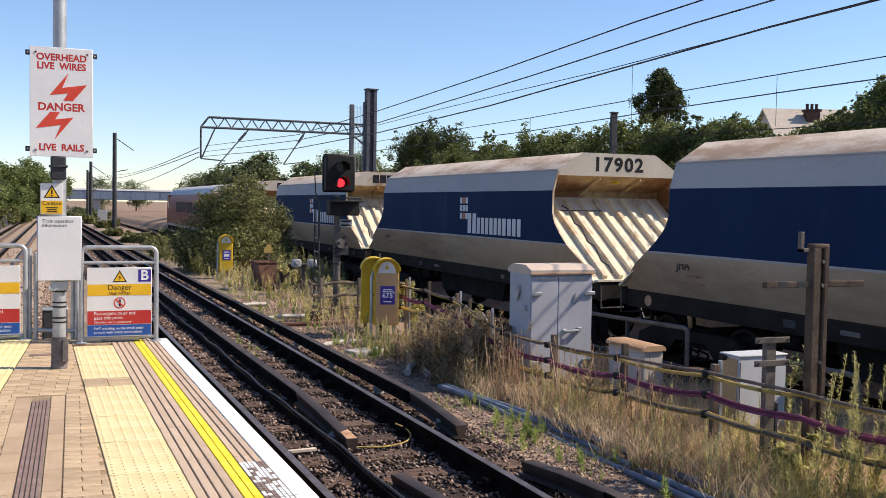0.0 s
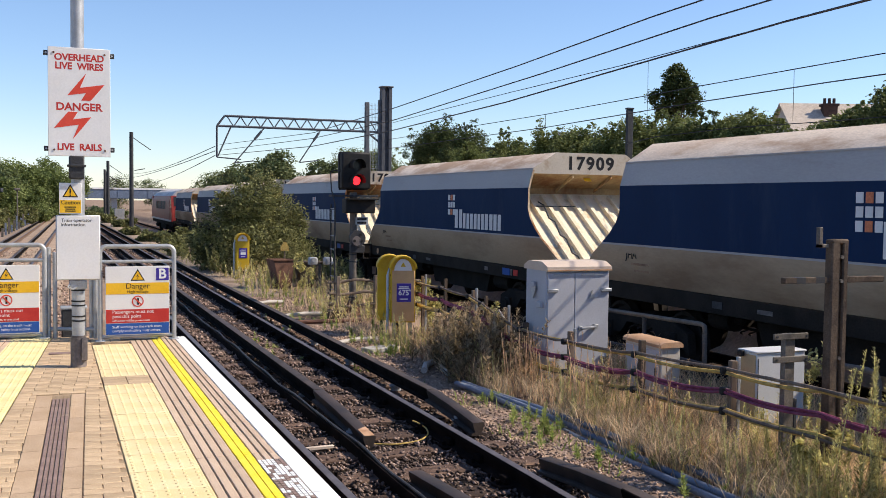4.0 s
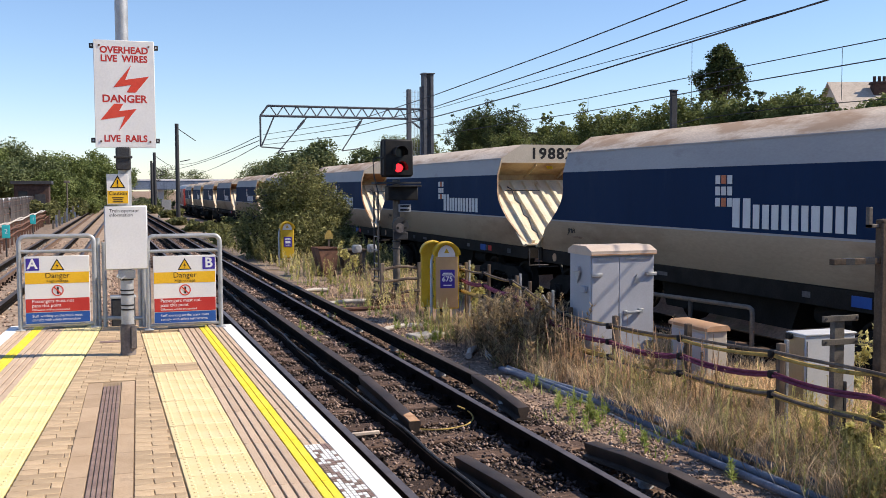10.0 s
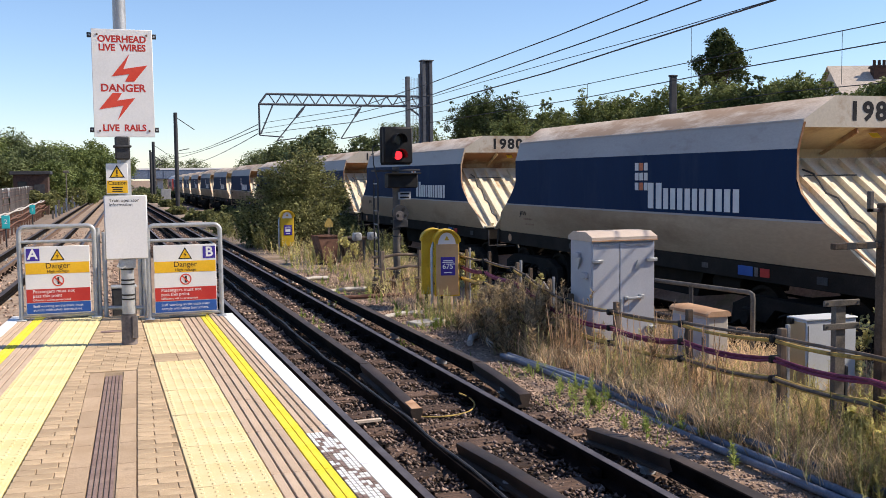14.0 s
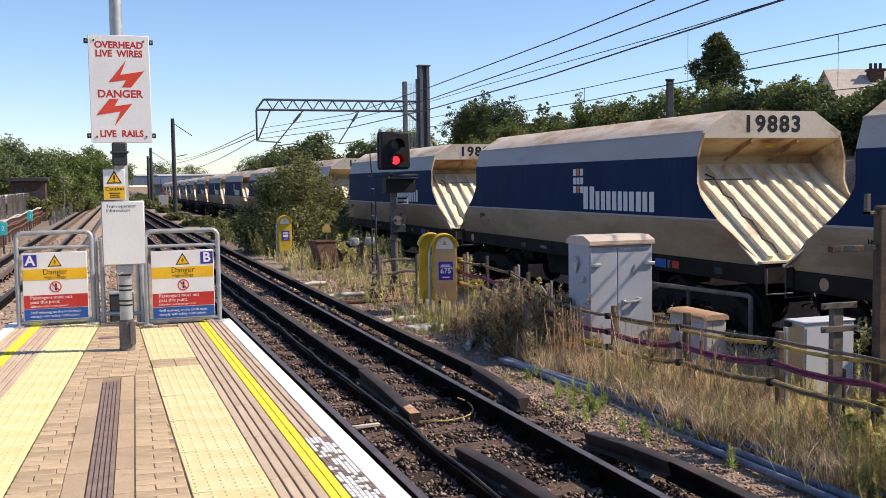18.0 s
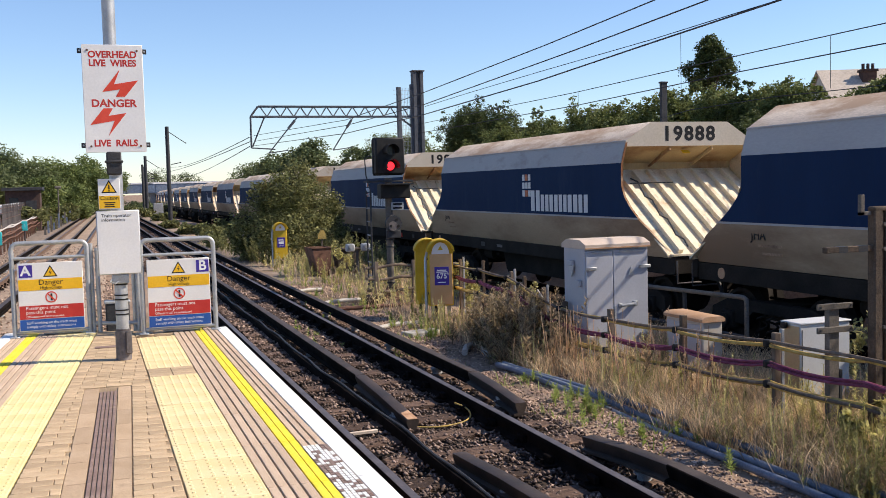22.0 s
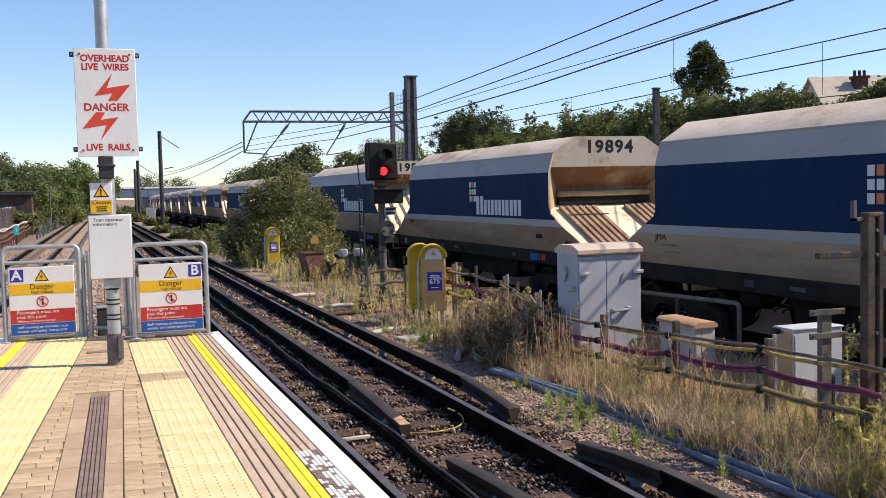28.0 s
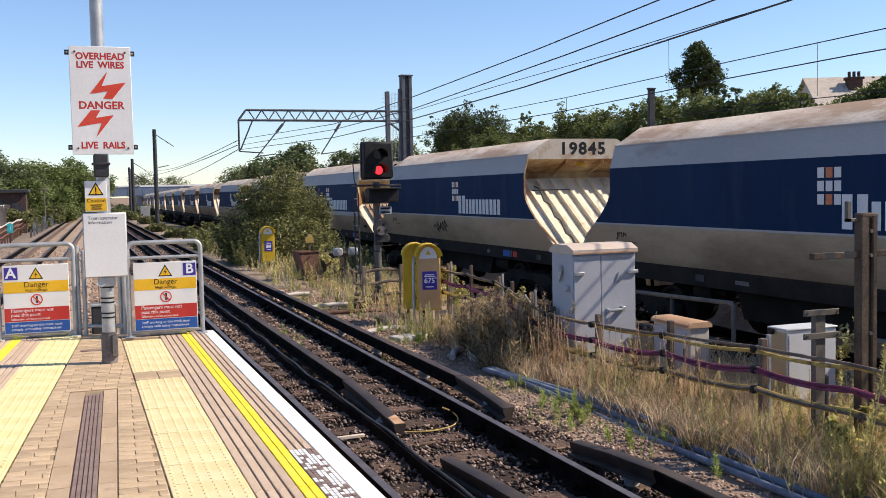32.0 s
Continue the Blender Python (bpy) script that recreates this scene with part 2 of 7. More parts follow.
M_PIPERAIL = surf("dirty_pipe", (0.1, 0.09, 0.08), (0.16, 0.14, 0.12), 0.7, 5, 0.1)
M_CONCRETE = surf("concrete", (0.07, 0.05, 0.037), (0.115, 0.085, 0.062), 0.9, 4, 0.4, 50, stain=(0.06, 0.046, 0.036))
M_CABLEY = surf("yellow_cable", (0.38, 0.26, 0.07), (0.54, 0.38, 0.12), 0.65, 9, 0.1, 70, stain=(0.11, 0.08, 0.045), stain_scale=5, stain_at=0.52)
M_CABLEP = surf("purple_cable", (0.15, 0.03, 0.065), (0.25, 0.065, 0.12), 0.6, 9, 0.1, 70, stain=(0.07, 0.025, 0.04), stain_scale=5, stain_at=0.55)
M_CABLEB = surf("blue_duct", (0.11, 0.135, 0.185), (0.21, 0.24, 0.295), 0.5, 3, 0.1, 60, stain=(0.28, 0.25, 0.21), stain_scale=3, stain_at=0.55)
M_CABLEG = surf("grey_duct", (0.4, 0.37, 0.33), (0.5, 0.46, 0.42), 0.7, 5, 0.1)
M_WOODGREY = surf("weathered_wood", (0.12, 0.09, 0.07), (0.2, 0.155, 0.12), 0.9, 5, 0.3, 40, stretch=(1, 1, 0.15))
M_BRICK = surf("brick", (0.05, 0.033, 0.028), (0.085, 0.052, 0.042), 0.9, 5, 0.3, 30, rnd=0.2)
M_ROOFTILE = surf("roof_tile", (0.42, 0.36, 0.3), (0.5, 0.43, 0.36), 0.85, 4, 0.3, 16)
M_RENDER = surf("render_wall", (0.42, 0.38, 0.33), (0.5, 0.46, 0.4), 0.9, 1, 0.1)
M_BLUEDECK = surf("bridge_deck", (0.12, 0.155, 0.22), (0.155, 0.195, 0.265), 0.6, 0.3, 0.05, 4)
M_GLASS = surf("dark_glass", (0.02, 0.025, 0.03), (0.03, 0.035, 0.04), 0.12, 3, 0.0)
M_TEAL = surf("teal_plate", (0.03, 0.42, 0.46), (0.05, 0.48, 0.52), 0.5, 4, 0.02, detail=0.05)
M_FENCE = surf("fence_steel", (0.09, 0.08, 0.08), (0.16, 0.14, 0.13), 0.8, 4, 0.1, 40, rnd=0.3)
M_LEAF_A = leafy("leaves_bush", (0.14, 0.15, 0.056), (0.25, 0.245, 0.105), 0.6, 0.4)
M_LEAF_B = leafy("leaves_bank", (0.125, 0.15, 0.046), (0.21, 0.23, 0.082), 0.5, 0.36)
M_LEAF_C = leafy("leaves_dark", (0.062, 0.082, 0.028), (0.11, 0.13, 0.045), 0.45, 0.3)
M_LEAF_D = leafy("leaves_far", (0.1, 0.125, 0.052), (0.155, 0.18, 0.078), 0.35, 0.3)
M_LEAF_E = leafy("leaves_wood", (0.125, 0.16, 0.052), (0.2, 0.235, 0.08), 0.4, 0.36)
M_BARK = surf("bark", (0.06, 0.045, 0.035), (0.1, 0.08, 0.06), 0.95, 5, 0.6, 30)
M_DRY = leafy("dry_grass", (0.56, 0.42, 0.25), (0.8, 0.63, 0.42), 0.65, 0.58, 1.6)
M_DRYBROWN = leafy("dead_stalks", (0.5, 0.33, 0.2), (0.68, 0.48, 0.3), 0.6, 0.55, 0.8)
M_THICKET = leafy("dead_thicket", (0.22, 0.17, 0.095), (0.42, 0.32, 0.2), 0.6, 0.45, 0.8)
M_WEED = leafy("green_weed", (0.42, 0.39, 0.145), (0.62, 0.56, 0.27), 0.55, 0.64, 0.8)
M_WEEDLIT = leafy("bright_weed", (0.24, 0.31, 0.07), (0.36, 0.41, 0.13), 0.3, 0.5, 0.8)
M_GROUND = surf("dry_ground", (0.21, 0.14, 0.098), (0.33, 0.235, 0.165), 0.95, 0.9, 0.8, 14, stain=(0.15, 0.135, 0.06), stain_scale=0.5, stain_at=0.55)

# wagon paint
M_WWHITE = surf("wagon_white", (0.33, 0.33, 0.335), (0.39, 0.39, 0.39), 0.6, 0.6, 0.05, 30, stain=(0.27, 0.25, 0.24), stain_scale=1.6, stain_at=0.6, stretch=(0.5, 1, 1.4), detail=0.06, vary=0.05)
M_WROOF = surf("wagon_roof", (0.56, 0.455, 0.36), (0.66, 0.56, 0.455), 0.75, 1.0, 0.1, 30, stain=(0.38, 0.265, 0.18), stain_scale=1.2, stain_at=0.53, stretch=(0.6, 1.6, 1.6), detail=0.16, vary=0.12)
# dirty brown; on the boxed ends it also stands in for the ribs' shading
M_WRIB = surf("brown_rib", (0.26, 0.17, 0.11), (0.36, 0.25, 0.17), 0.8, 1.5, 0.08, 30, stain=(0.14, 0.085, 0.055), stain_scale=2)
M_WBLUE = surf("wagon_blue", (0.0055, 0.021, 0.066), (0.0075, 0.026, 0.078), 0.65, 0.7, 0.04, 30, stain=(0.016, 0.034, 0.08), stain_scale=1.0, stain_at=0.56, stretch=(1.6, 1, 0.4), detail=0.07, gloss=0.1, vary=0.04)
M_WCREAM = surf("wagon_cream", (0.35, 0.26, 0.175), (0.41, 0.315, 0.22), 0.65, 0.5, 0.05, 30, stain=(0.235, 0.16, 0.105), stain_scale=0.6, stain_at=0.52, stretch=(0.35, 1, 1.1), detail=0.08, vary=0.1)
M_WEND = surf("wagon_end", (0.66, 0.57, 0.42), (0.74, 0.66, 0.51), 0.75, 1.3, 0.08, 30, stain=(0.44, 0.29, 0.16), stain_scale=1.6, stain_at=0.58, detail=0.1, vary=0.06)
M_WHOOD = surf("wagon_hood", (0.43, 0.3, 0.145), (0.54, 0.41, 0.225), 0.75, 0.8, 0.05, 30, stain=(0.23, 0.11, 0.05), stain_scale=0.7, stain_at=0.5, stretch=(1, 1, 0.5), detail=0.08, vary=0.14)
M_WCHEEK = surf("rusty_cheek", (0.6, 0.48, 0.32), (0.68, 0.57, 0.4), 0.8, 0.8, 0.08, 30, stain=(0.2, 0.09, 0.04), stain_scale=0.6, stain_at=0.46, detail=0.1, vary=0.1)
M_WPANEL = surf("number_panel", (0.46, 0.4, 0.325), (0.52, 0.46, 0.385), 0.7, 1.2, 0.05, 30, stain=(0.3, 0.185, 0.105), stain_scale=1.5, stain_at=0.6, detail=0.08, vary=0.12)
M_WUNDER = surf("underframe", (0.017, 0.0145, 0.0125), (0.03, 0.025, 0.021), 0.85, 2, 0.2, 40, stain=(0.05, 0.038, 0.028), stain_at=0.6, gloss=0.12)
M_WBLOCK = surf("wordmark_grey", (0.6, 0.62, 0.64), (0.66, 0.68, 0.7), 0.6, 3, 0.02, stain=(0.4, 0.4, 0.42), stain_scale=4, stain_at=0.66, detail=0.05)
M_ORANGE = surf("orange_block", (0.5, 0.16, 0.08), (0.56, 0.2, 0.1), 0.6, 3, 0.02)
M_BLUEPLATE = surf("blue_plate", (0.03, 0.12, 0.42), (0.04, 0.15, 0.48), 0.5, 3, 0.02)
M_LOCORED = surf("loco_red", (0.2, 0.022, 0.022), (0.26, 0.04, 0.034), 0.45, 1, 0.03, 30, stain=(0.13, 0.03, 0.026))
M_SILVER = surf("loco_roof", (0.45, 0.43, 0.43), (0.55, 0.53, 0.52), 0.5, 1, 0.03, 30, stain=(0.3, 0.24, 0.2))


def glow(name, colour, strength):
    m = bpy.data.materials.new(name)
    m.use_nodes = True
    p = m.node_tree.nodes["Principled BSDF"]
    p.inputs["Base Color"].default_value = (*colour, 1)
    p.inputs["Emission Color"].default_value = (*colour, 1)
    p.inputs["Emission Strength"].default_value = strength
    return m


M_REDLIGHT = glow("red_lamp", (1.0, 0.02, 0.03), 2.0)


# ---- mesh building ----
class Build:
    """Collects vertices and faces of one mesh."""

    def __init__(self):
        self.v, self.f = [], []

    def add(self, verts, faces):
        k = len(self.v)
        self.v += [tuple(p) for p in verts]
        self.f += [tuple(k + i for i in f) for f in faces]
        return self

    def box(self, x0, x1, y0, y1, z0, z1, b=0.0):
        if b <= 0:
            return self.add([(x, y, z) for x in (x0, x1) for y in (y0, y1) for z in (z0, z1)], [(0, 1, 3, 2), (4, 6, 7, 5), (0, 4, 5, 1), (2, 3, 7, 6), (0, 2, 6, 4), (1, 5, 7, 3)])
        b = min(b, (x1 - x0) / 2.01, (y1 - y0) / 2.01, (z1 - z0) / 2.01)
        bm = bmesh.new()
        pts = []
        for sx, x in ((1, x0), (-1, x1)):
            for sy, y in ((1, y0), (-1, y1)):
                for sz, z in ((1, z0), (-1, z1)):
                    pts += [(x, y + sy * b, z + sz * b), (x + sx * b, y, z + sz * b), (x + sx * b, y + sy * b, z)]
        vs = [bm.verts.new(p) for p in pts]
        bmesh.ops.convex_hull(bm, input=vs)
        bmesh.ops.dissolve_limit(bm, angle_limit=0.01, verts=bm.verts, edges=bm.edges)
        bm.verts.index_update()
        self.add([v.co[:] for v in bm.verts], [[v.index for v in f.verts] for f in bm.faces])
        bm.free()
        return self

    def prism(self, outline, axis, a, b):
        """Extrudes a closed outline of (u, v) along axis 'x', 'y' or 'z' from a to b."""
        put = {"x": lambda u, v, w: (w, u, v), "y": lambda u, v, w: (u, w, v), "z": lambda u, v, w: (u, v, w)}[axis]
        n = len(outline)
        vs = [put(u, v, a) for u, v in outline] + [put(u, v, b) for u, v in outline]
        fs = [(i, (i + 1) % n, n + (i + 1) % n, n + i) for i in range(n)] + [tuple(range(n - 1, -1, -1)), tuple(range(n, 2 * n))]
        return self.add(vs, fs)

    def tube(self, points, r, sides=8, caps=True):
        pts = [Vector(p) for p in points]
        rs = r if isinstance(r, (list, tuple)) else [r] * len(pts)
        rings, side = [], None
        for i, p in enumerate(pts):
            d = (pts[min(i + 1, len(pts) - 1)] - pts[max(i - 1, 0)]).normalized()
            if side is None:
                side = d.orthogonal().normalized()
            side = (side - d * side.dot(d)).normalized()
            up = d.cross(side)
            rings.append([p + (side * math.cos(a) + up * math.sin(a)) * rs[i] for a in [2 * math.pi * k / sides for k in range(sides)]])
        vs = [tuple(v) for ring in rings for v in ring]
        fs = [(i * sides + k, i * sides + (k + 1) % sides, (i + 1) * sides + (k + 1) % sides, (i + 1) * sides + k) for i in range(len(pts) - 1) for k in range(sides)]
        if caps:
            fs += [tuple(range(sides - 1, -1, -1)), tuple((len(pts) - 1) * sides + k for k in range(sides))]
        return self.add(vs, fs)

    def cyl(self, p, q, r, sides=12):
        return self.tube([p, q], r, sides)

    def poly(self, pts, thick):
        """A flat plate: a loop of 3D points and the offset of its back."""
        n, t = len(pts), Vector(thick)
        vs = [tuple(p) for p in pts] + [tuple(Vector(p) + t) for p in pts]
        return self.add(vs, [tuple(range(n)), tuple(range(2 * n - 1, n - 1, -1))] + [(i, n + i, n + (i + 1) % n, (i + 1) % n) for i in range(n)])

    def mesh(self, name, mat, smooth=40):
        me = bpy.data.meshes.new(name)
        me.from_pydata(self.v, [], self.f)
        bm = bmesh.new()
        bm.from_mesh(me)
        bmesh.ops.recalc_face_normals(bm, faces=bm.faces)
        bm.to_mesh(me)
        bm.free()
        me.materials.append(mat)
        if smooth:
            me.polygons.foreach_set("use_smooth", [True] * len(me.polygons))
            me.set_sharp_from_angle(angle=radians(smooth))
        return me


def B():
    return Build()


def part(name, b, mat, parent=None, label="", at=None):
    ob = new(name, b.mesh(name, mat) if isinstance(b, Build) else b)
    if parent:
        ob.parent = parent
    if at is not None:
        ob.matrix_basis = at
    if label:
        tagged(ob, label)
    return ob


def thing(name, label, category, x=0, y=0, z=0, rz=0, group="", kind=""):
    ob = new(name)
    ob.empty_display_size = 0.2
    ob.matrix_basis = pose(x, y, z, 0, 0, rz)
    return tagged(ob, label, category, group, kind)


def lone(name, b, mat, label, category, at=None, group="", kind=""):
    ob = part(name, b, mat, None, "", at)
    return tagged(ob, label, category, group, kind)


def text_mesh(body, size, mat, depth=0.003, width=1.0, align="CENTER", bold=0.0):
    c = bpy.data.curves.new("lettering", "FONT")
    c.body, c.size, c.extrude, c.align_x, c.align_y, c.offset = body, size, depth, align, "CENTER", bold
    c.resolution_u = 3
    ob = bpy.data.objects.new("lettering", c)
    scene.collection.objects.link(ob)
    me = bpy.data.meshes.new_from_object(ob.evaluated_get(bpy.context.evaluated_depsgraph_get()))
    bpy.data.objects.remove(ob)
    me.transform(Matrix.Diagonal((width, 1, 1, 1)))
    me.materials.clear()
    me.materials.append(mat)
    return me


FACE_MINUS_Y = pose(0, 0, 0, 90, 0, 0)


def fast_mesh(name, verts, faces, mat):
    me = bpy.data.meshes.new(name)
    verts, faces = np.asarray(verts, dtype=np.float32), np.asarray(faces, dtype=np.int32)
    n, k = faces.shape
    me.vertices.add(len(verts))
    me.vertices.foreach_set("co", verts.ravel())
    me.loops.add(n * k)
    me.loops.foreach_set("vertex_index", faces.ravel())
    me.polygons.add(n)
    me.polygons.foreach_set("loop_start", np.arange(0, n * k, k, dtype=np.int32))
    me.update(calc_edges=True)
    me.validate()
    me.materials.append(mat)
    return me


# ---- ground and tracks ----
def left_edge(y):
    return -1.90 + 0.077 * y


def smooth_step(a, b, x):
    t = min(1.0, max(0.0, (x - a) / (b - a)))
    return t * t * (3 - 2 * t)


def ground_z(x, y):
    z = -0.84
    bank = (2.7 * min(1.0, max(0.0, (x - 13.2) / 2.6)) + 0.9 * smooth_step(15.5, 26.0, x)) * (1 - 0.8 * smooth_step(50, 110, y))
    z += bank + 0.02 * math.sin(x * 1.7) * math.sin(y * 0.9)
    if 4.2 < x < 8.2 and 3 < y < 60:
        z += 0.05 * noise.noise((x * 0.8, y * 0.8, 0.0)) + 0.03
    z -= 0.0046 * max(0.0, min(y, 260) - 40) * smooth_step(3, 7, x)
    z -= 0.72 * smooth_step(8.2, 9.6, x) * (1 - smooth_step(12.6, 13.4, x))
    return z


def build_ground():
    xs = [-900, -400, -150, -60, -30, -20, -14, -10, -8, -7, -6, -5, -4, -3, -2, -1, 0, 1, 1.6] + [2 + 0.5 * i for i in range(30)] + [17, 18, 19, 20, 21, 22, 23, 24, 25, 26, 28, 32, 40, 60, 120, 300, 900]
    ys = [-400, -100, -40, -20, -10, -5, -2] + [0.5 * i for i in range(60)] + [30 + 2 * i for i in range(50)] + [135, 150, 180, 220, 300, 500, 1500]
    vs = [(x, y, ground_z(x, y)) for y in ys for x in xs]
    w = len(xs)
    fs = [(j * w + i, j * w + i + 1, (j + 1) * w + i + 1, (j + 1) * w + i) for j in range(len(ys) - 1) for i in range(w - 1)]
    b = B().add(vs, fs)
    lone("ground", b, M_GROUND, "dry trackside ground of dirt and grass", "ground", kind="structure")


build_ground()


def strip(xfun0, xfun1, ys, z, thick=0.12):
    b = B()
    vs, fs = [], []
    for y in ys:
        vs += [(xfun0(y), y, z), (xfun1(y), y, z), (xfun1(y) + 0.15, y, z - thick), (xfun0(y) - 0.15, y, z - thick)]
    for i in range(len(ys) - 1):
        for k in range(4):
            fs.append((4 * i + k, 4 * i + (k + 1) % 4, 4 * i + 4 + (k + 1) % 4, 4 * i + 4 + k))
    return b.add(vs, fs)


RZ = -0.60
YS = [-20 + 4 * i for i in range(75)]


def left_rail_x(y):
    return -2.95 + 0.026 * y - (0.55 * ((25 - y) / 15) ** 2 if y < 25 else 0) * (1 if y > -5 else 0) - (2.2 + 0.155 * (-5 - y) if y <= -5 else 0)


lone("track_bed", strip(lambda y: 1.55, lambda y: 4.15, YS, -0.805), M_BALLAST, "dark oily ballast bed under the near track, rail shade in its colour", "ballast", kind="structure")
lone("track_bed", strip(lambda y: 1.6, lambda y: 4.1, [19 + 4 * i for i in range(60)], -0.797, 0.05), M_STONE_PALE, "pale ballast farther along the near track", "ballast", kind="structure")
lone("track_bed", strip(lambda y: left_rail_x(y) - 2.3, lambda y: left_rail_x(y) + 2.4 if y > 12 else min(left_rail_x(y) + 2.4, left_edge(y) - 0.2), [y for y in YS if y > -6], -0.748), M_STONE_PALE, "pale ballast bed under the farther track", "ballast", kind="structure")
lone("ballast_shoulder", strip(lambda y: 4.3, lambda y: 5.6 if y < 130 else 7.0, [24 + 4 * i for i in range(45)], -0.79), M_STONE_PALE, "pale ballast shoulder beside the track", "ballast", kind="structure")


def rail_profile(x):
    return [(x - 0.075, -0.155), (x + 0.075, -0.155), (x + 0.07, -0.14), (x + 0.012, -0.12), (x + 0.012, -0.045), (x + 0.04, -0.036), (x + 0.04, -0.006), (x + 0.033, 0.0), (x - 0.033, 0.0), (x - 0.04, -0.006), (x - 0.04, -0.036), (x - 0.012, -0.045), (x - 0.012, -0.12), (x - 0.07, -0.14)]


def sweep(profile, centre, ys, z):
    b, n = B(), len(profile)
    vs = [(centre(y) + u, y, z + v) for y in ys for u, v in profile]
    fs = [(i * n + k, i * n + (k + 1) % n, (i + 1) * n + (k + 1) % n, (i + 1) * n + k) for i in range(len(ys) - 1) for k in range(n)]
    fs += [tuple(range(n)), tuple((len(ys) - 1) * n + k for k in range(n))]
    return b.add(vs, fs)


def sleeper_mesh(length=2.55):
    return B().box(-length / 2, length / 2, -0.125, 0.125, -0.13, 0.0, 0.012).mesh("sleeper", M_SLEEPER)


def chair_mesh():
    b = B().box(-0.16, 0.16, -0.09, 0.09, 0.0, 0.025, 0.006).box(-0.1, -0.05, -0.06, 0.06, 0.025, 0.09, 0.008).box(0.05, 0.1, -0.06, 0.06, 0.025, 0.08, 0.008)
    for sx in (-0.13, 0.13):
        b.cyl((sx, 0, 0.02), (sx, 0, 0.06), 0.018, 6)
    return b.mesh("rail_chair", M_RAIL)


def track(name, label, centre_left, y0, y1, ys, wood=None, steel=None):
    t = thing(name, label, "railway track", kind="structure")
    prof = rail_profile(0.0)
    top = [(-0.032, 0.001), (0.032, 0.001), (0.032, 0.004), (-0.032, 0.004)]
    for off in (0.0, 1.505):
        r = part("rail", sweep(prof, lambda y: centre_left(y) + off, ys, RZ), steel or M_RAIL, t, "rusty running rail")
        part("rail_head", sweep(top, lambda y: centre_left(y) + off, ys, RZ), M_RAILTOP, r, "worn shiny top of the rail")
    me, ch = sleeper_mesh(), chair_mesh()
    if wood:
        me.materials[0] = wood
    y, k = y0, 0
    rest = B()
    while y < y1:
        cx, turn = centre_left(y) + 0.7525, random.uniform(-1.2, 1.2)
        if k < 75:
            s = part("sleeper", me, None, t, "", pose(cx + random.uniform(-0.04, 0.04), y, -0.755 + random.uniform(-0.008, 0.004), 0, 0, turn))
            if k < 26:
                for off in (-0.7525, 0.7525):
                    part("rail_chair", ch, None, s, "", pose(off, 0, 0.002))
        else:
            rest.box(cx - 1.27, cx + 1.27, y - 0.125, y + 0.125, -0.885, -0.757)
        y += 0.66 + random.uniform(-0.02, 0.02)
        k += 1
    if rest.v:
        tagged(part("far_sleepers", rest, wood or M_SLEEPER, t), kind="stuff")
    return t


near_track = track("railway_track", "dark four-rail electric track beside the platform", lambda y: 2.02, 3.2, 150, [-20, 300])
far_track = track("railway_track", "brown four-rail electric track curving away", left_rail_x, 12.5, 150, [-4 + 2 * i for i in range(17)] + [32 + 6 * i for i in range(30)], M_SLEEPERPALE, M_RAILBROWN)


def conductor(label, centre, y0, y1, z, ys, ramp0=False, ramp1=False):
    """A third or fourth rail on pots, its ends bent down as ramps."""
    t = thing("conductor_rail", label, "conductor rail")
    prof = [(-0.08, -0.13), (0.08, -0.13), (0.075, -0.11), (0.035, -0.1), (0.06, -0.03), (0.06, -0.004), (0.053, 0.0), (-0.053, 0.0), (-0.06, -0.004), (-0.06, -0.03), (-0.035, -0.1), (-0.075, -0.11)]
    ys = [y0] + [y for y in ys if y0 < y < y1] + [y1]
    reach = 1.9 if centre(y0) < 3 else 1.3
    a, e = (y0 + reach if ramp0 else y0), (y1 - reach if ramp1 else y1)
    mid = [a] + [y for y in ys if a < y < e] + [e]
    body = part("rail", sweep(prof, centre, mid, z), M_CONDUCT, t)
    part("worn_top", sweep([(-0.05, 0.001), (0.05, 0.001), (0.05, 0.003), (-0.05, 0.003)], centre, mid, z), M_WORNTOP, body, "brown worn contact face")
    for on, p, q in ((ramp0, y0, a), (ramp1, y1, e)):
        if on:
            b, n = B(), len(prof)
            vs = [(centre(y) + u, y, z + v - d) for y, d in ((q, 0.0), ((p + q) / 2, 0.035), (p, 0.095)) for u, v in prof]
            fs = [(i * n + k, i * n + (k + 1) % n, (i + 1) * n + (k + 1) % n, (i + 1) * n + k) for i in range(2) for k in range(n)] + [tuple(range(n)), tuple(2 * n + k for k in range(n))]
            ramp = part("ramp", b.add(vs, fs), M_RAMP, t, "worn brown ramp at the rail's end")
            to = 1 if q > p else -1
            if p > 8.7 and centre(p) < 3:
                part("worn_tip", B().poly([(centre(p) + u, p + to * v, z - 0.092 + v * 0.063) for u, v in ((-0.05, 0.0), (0.05, 0.0), (0.05, 0.3), (-0.05, 0.22))], (0, 0, 0.003)), M_LIDRUST, ramp, "rust-bright worn tip")
    pot = B().cyl((0, 0, -0.05), (0, 0, 0.05), 0.06, 10).cyl((0, 0, 0.0), (0, 0, 0.02), 0.085, 10).mesh("insulator", M_GREYPAINT)
    y = y0 + 0.5
    while y < min(y1, 45):
        part("insulator", pot, None, t, "", pose(centre(y), y, z - 0.18))
        y += 2.0
    return t


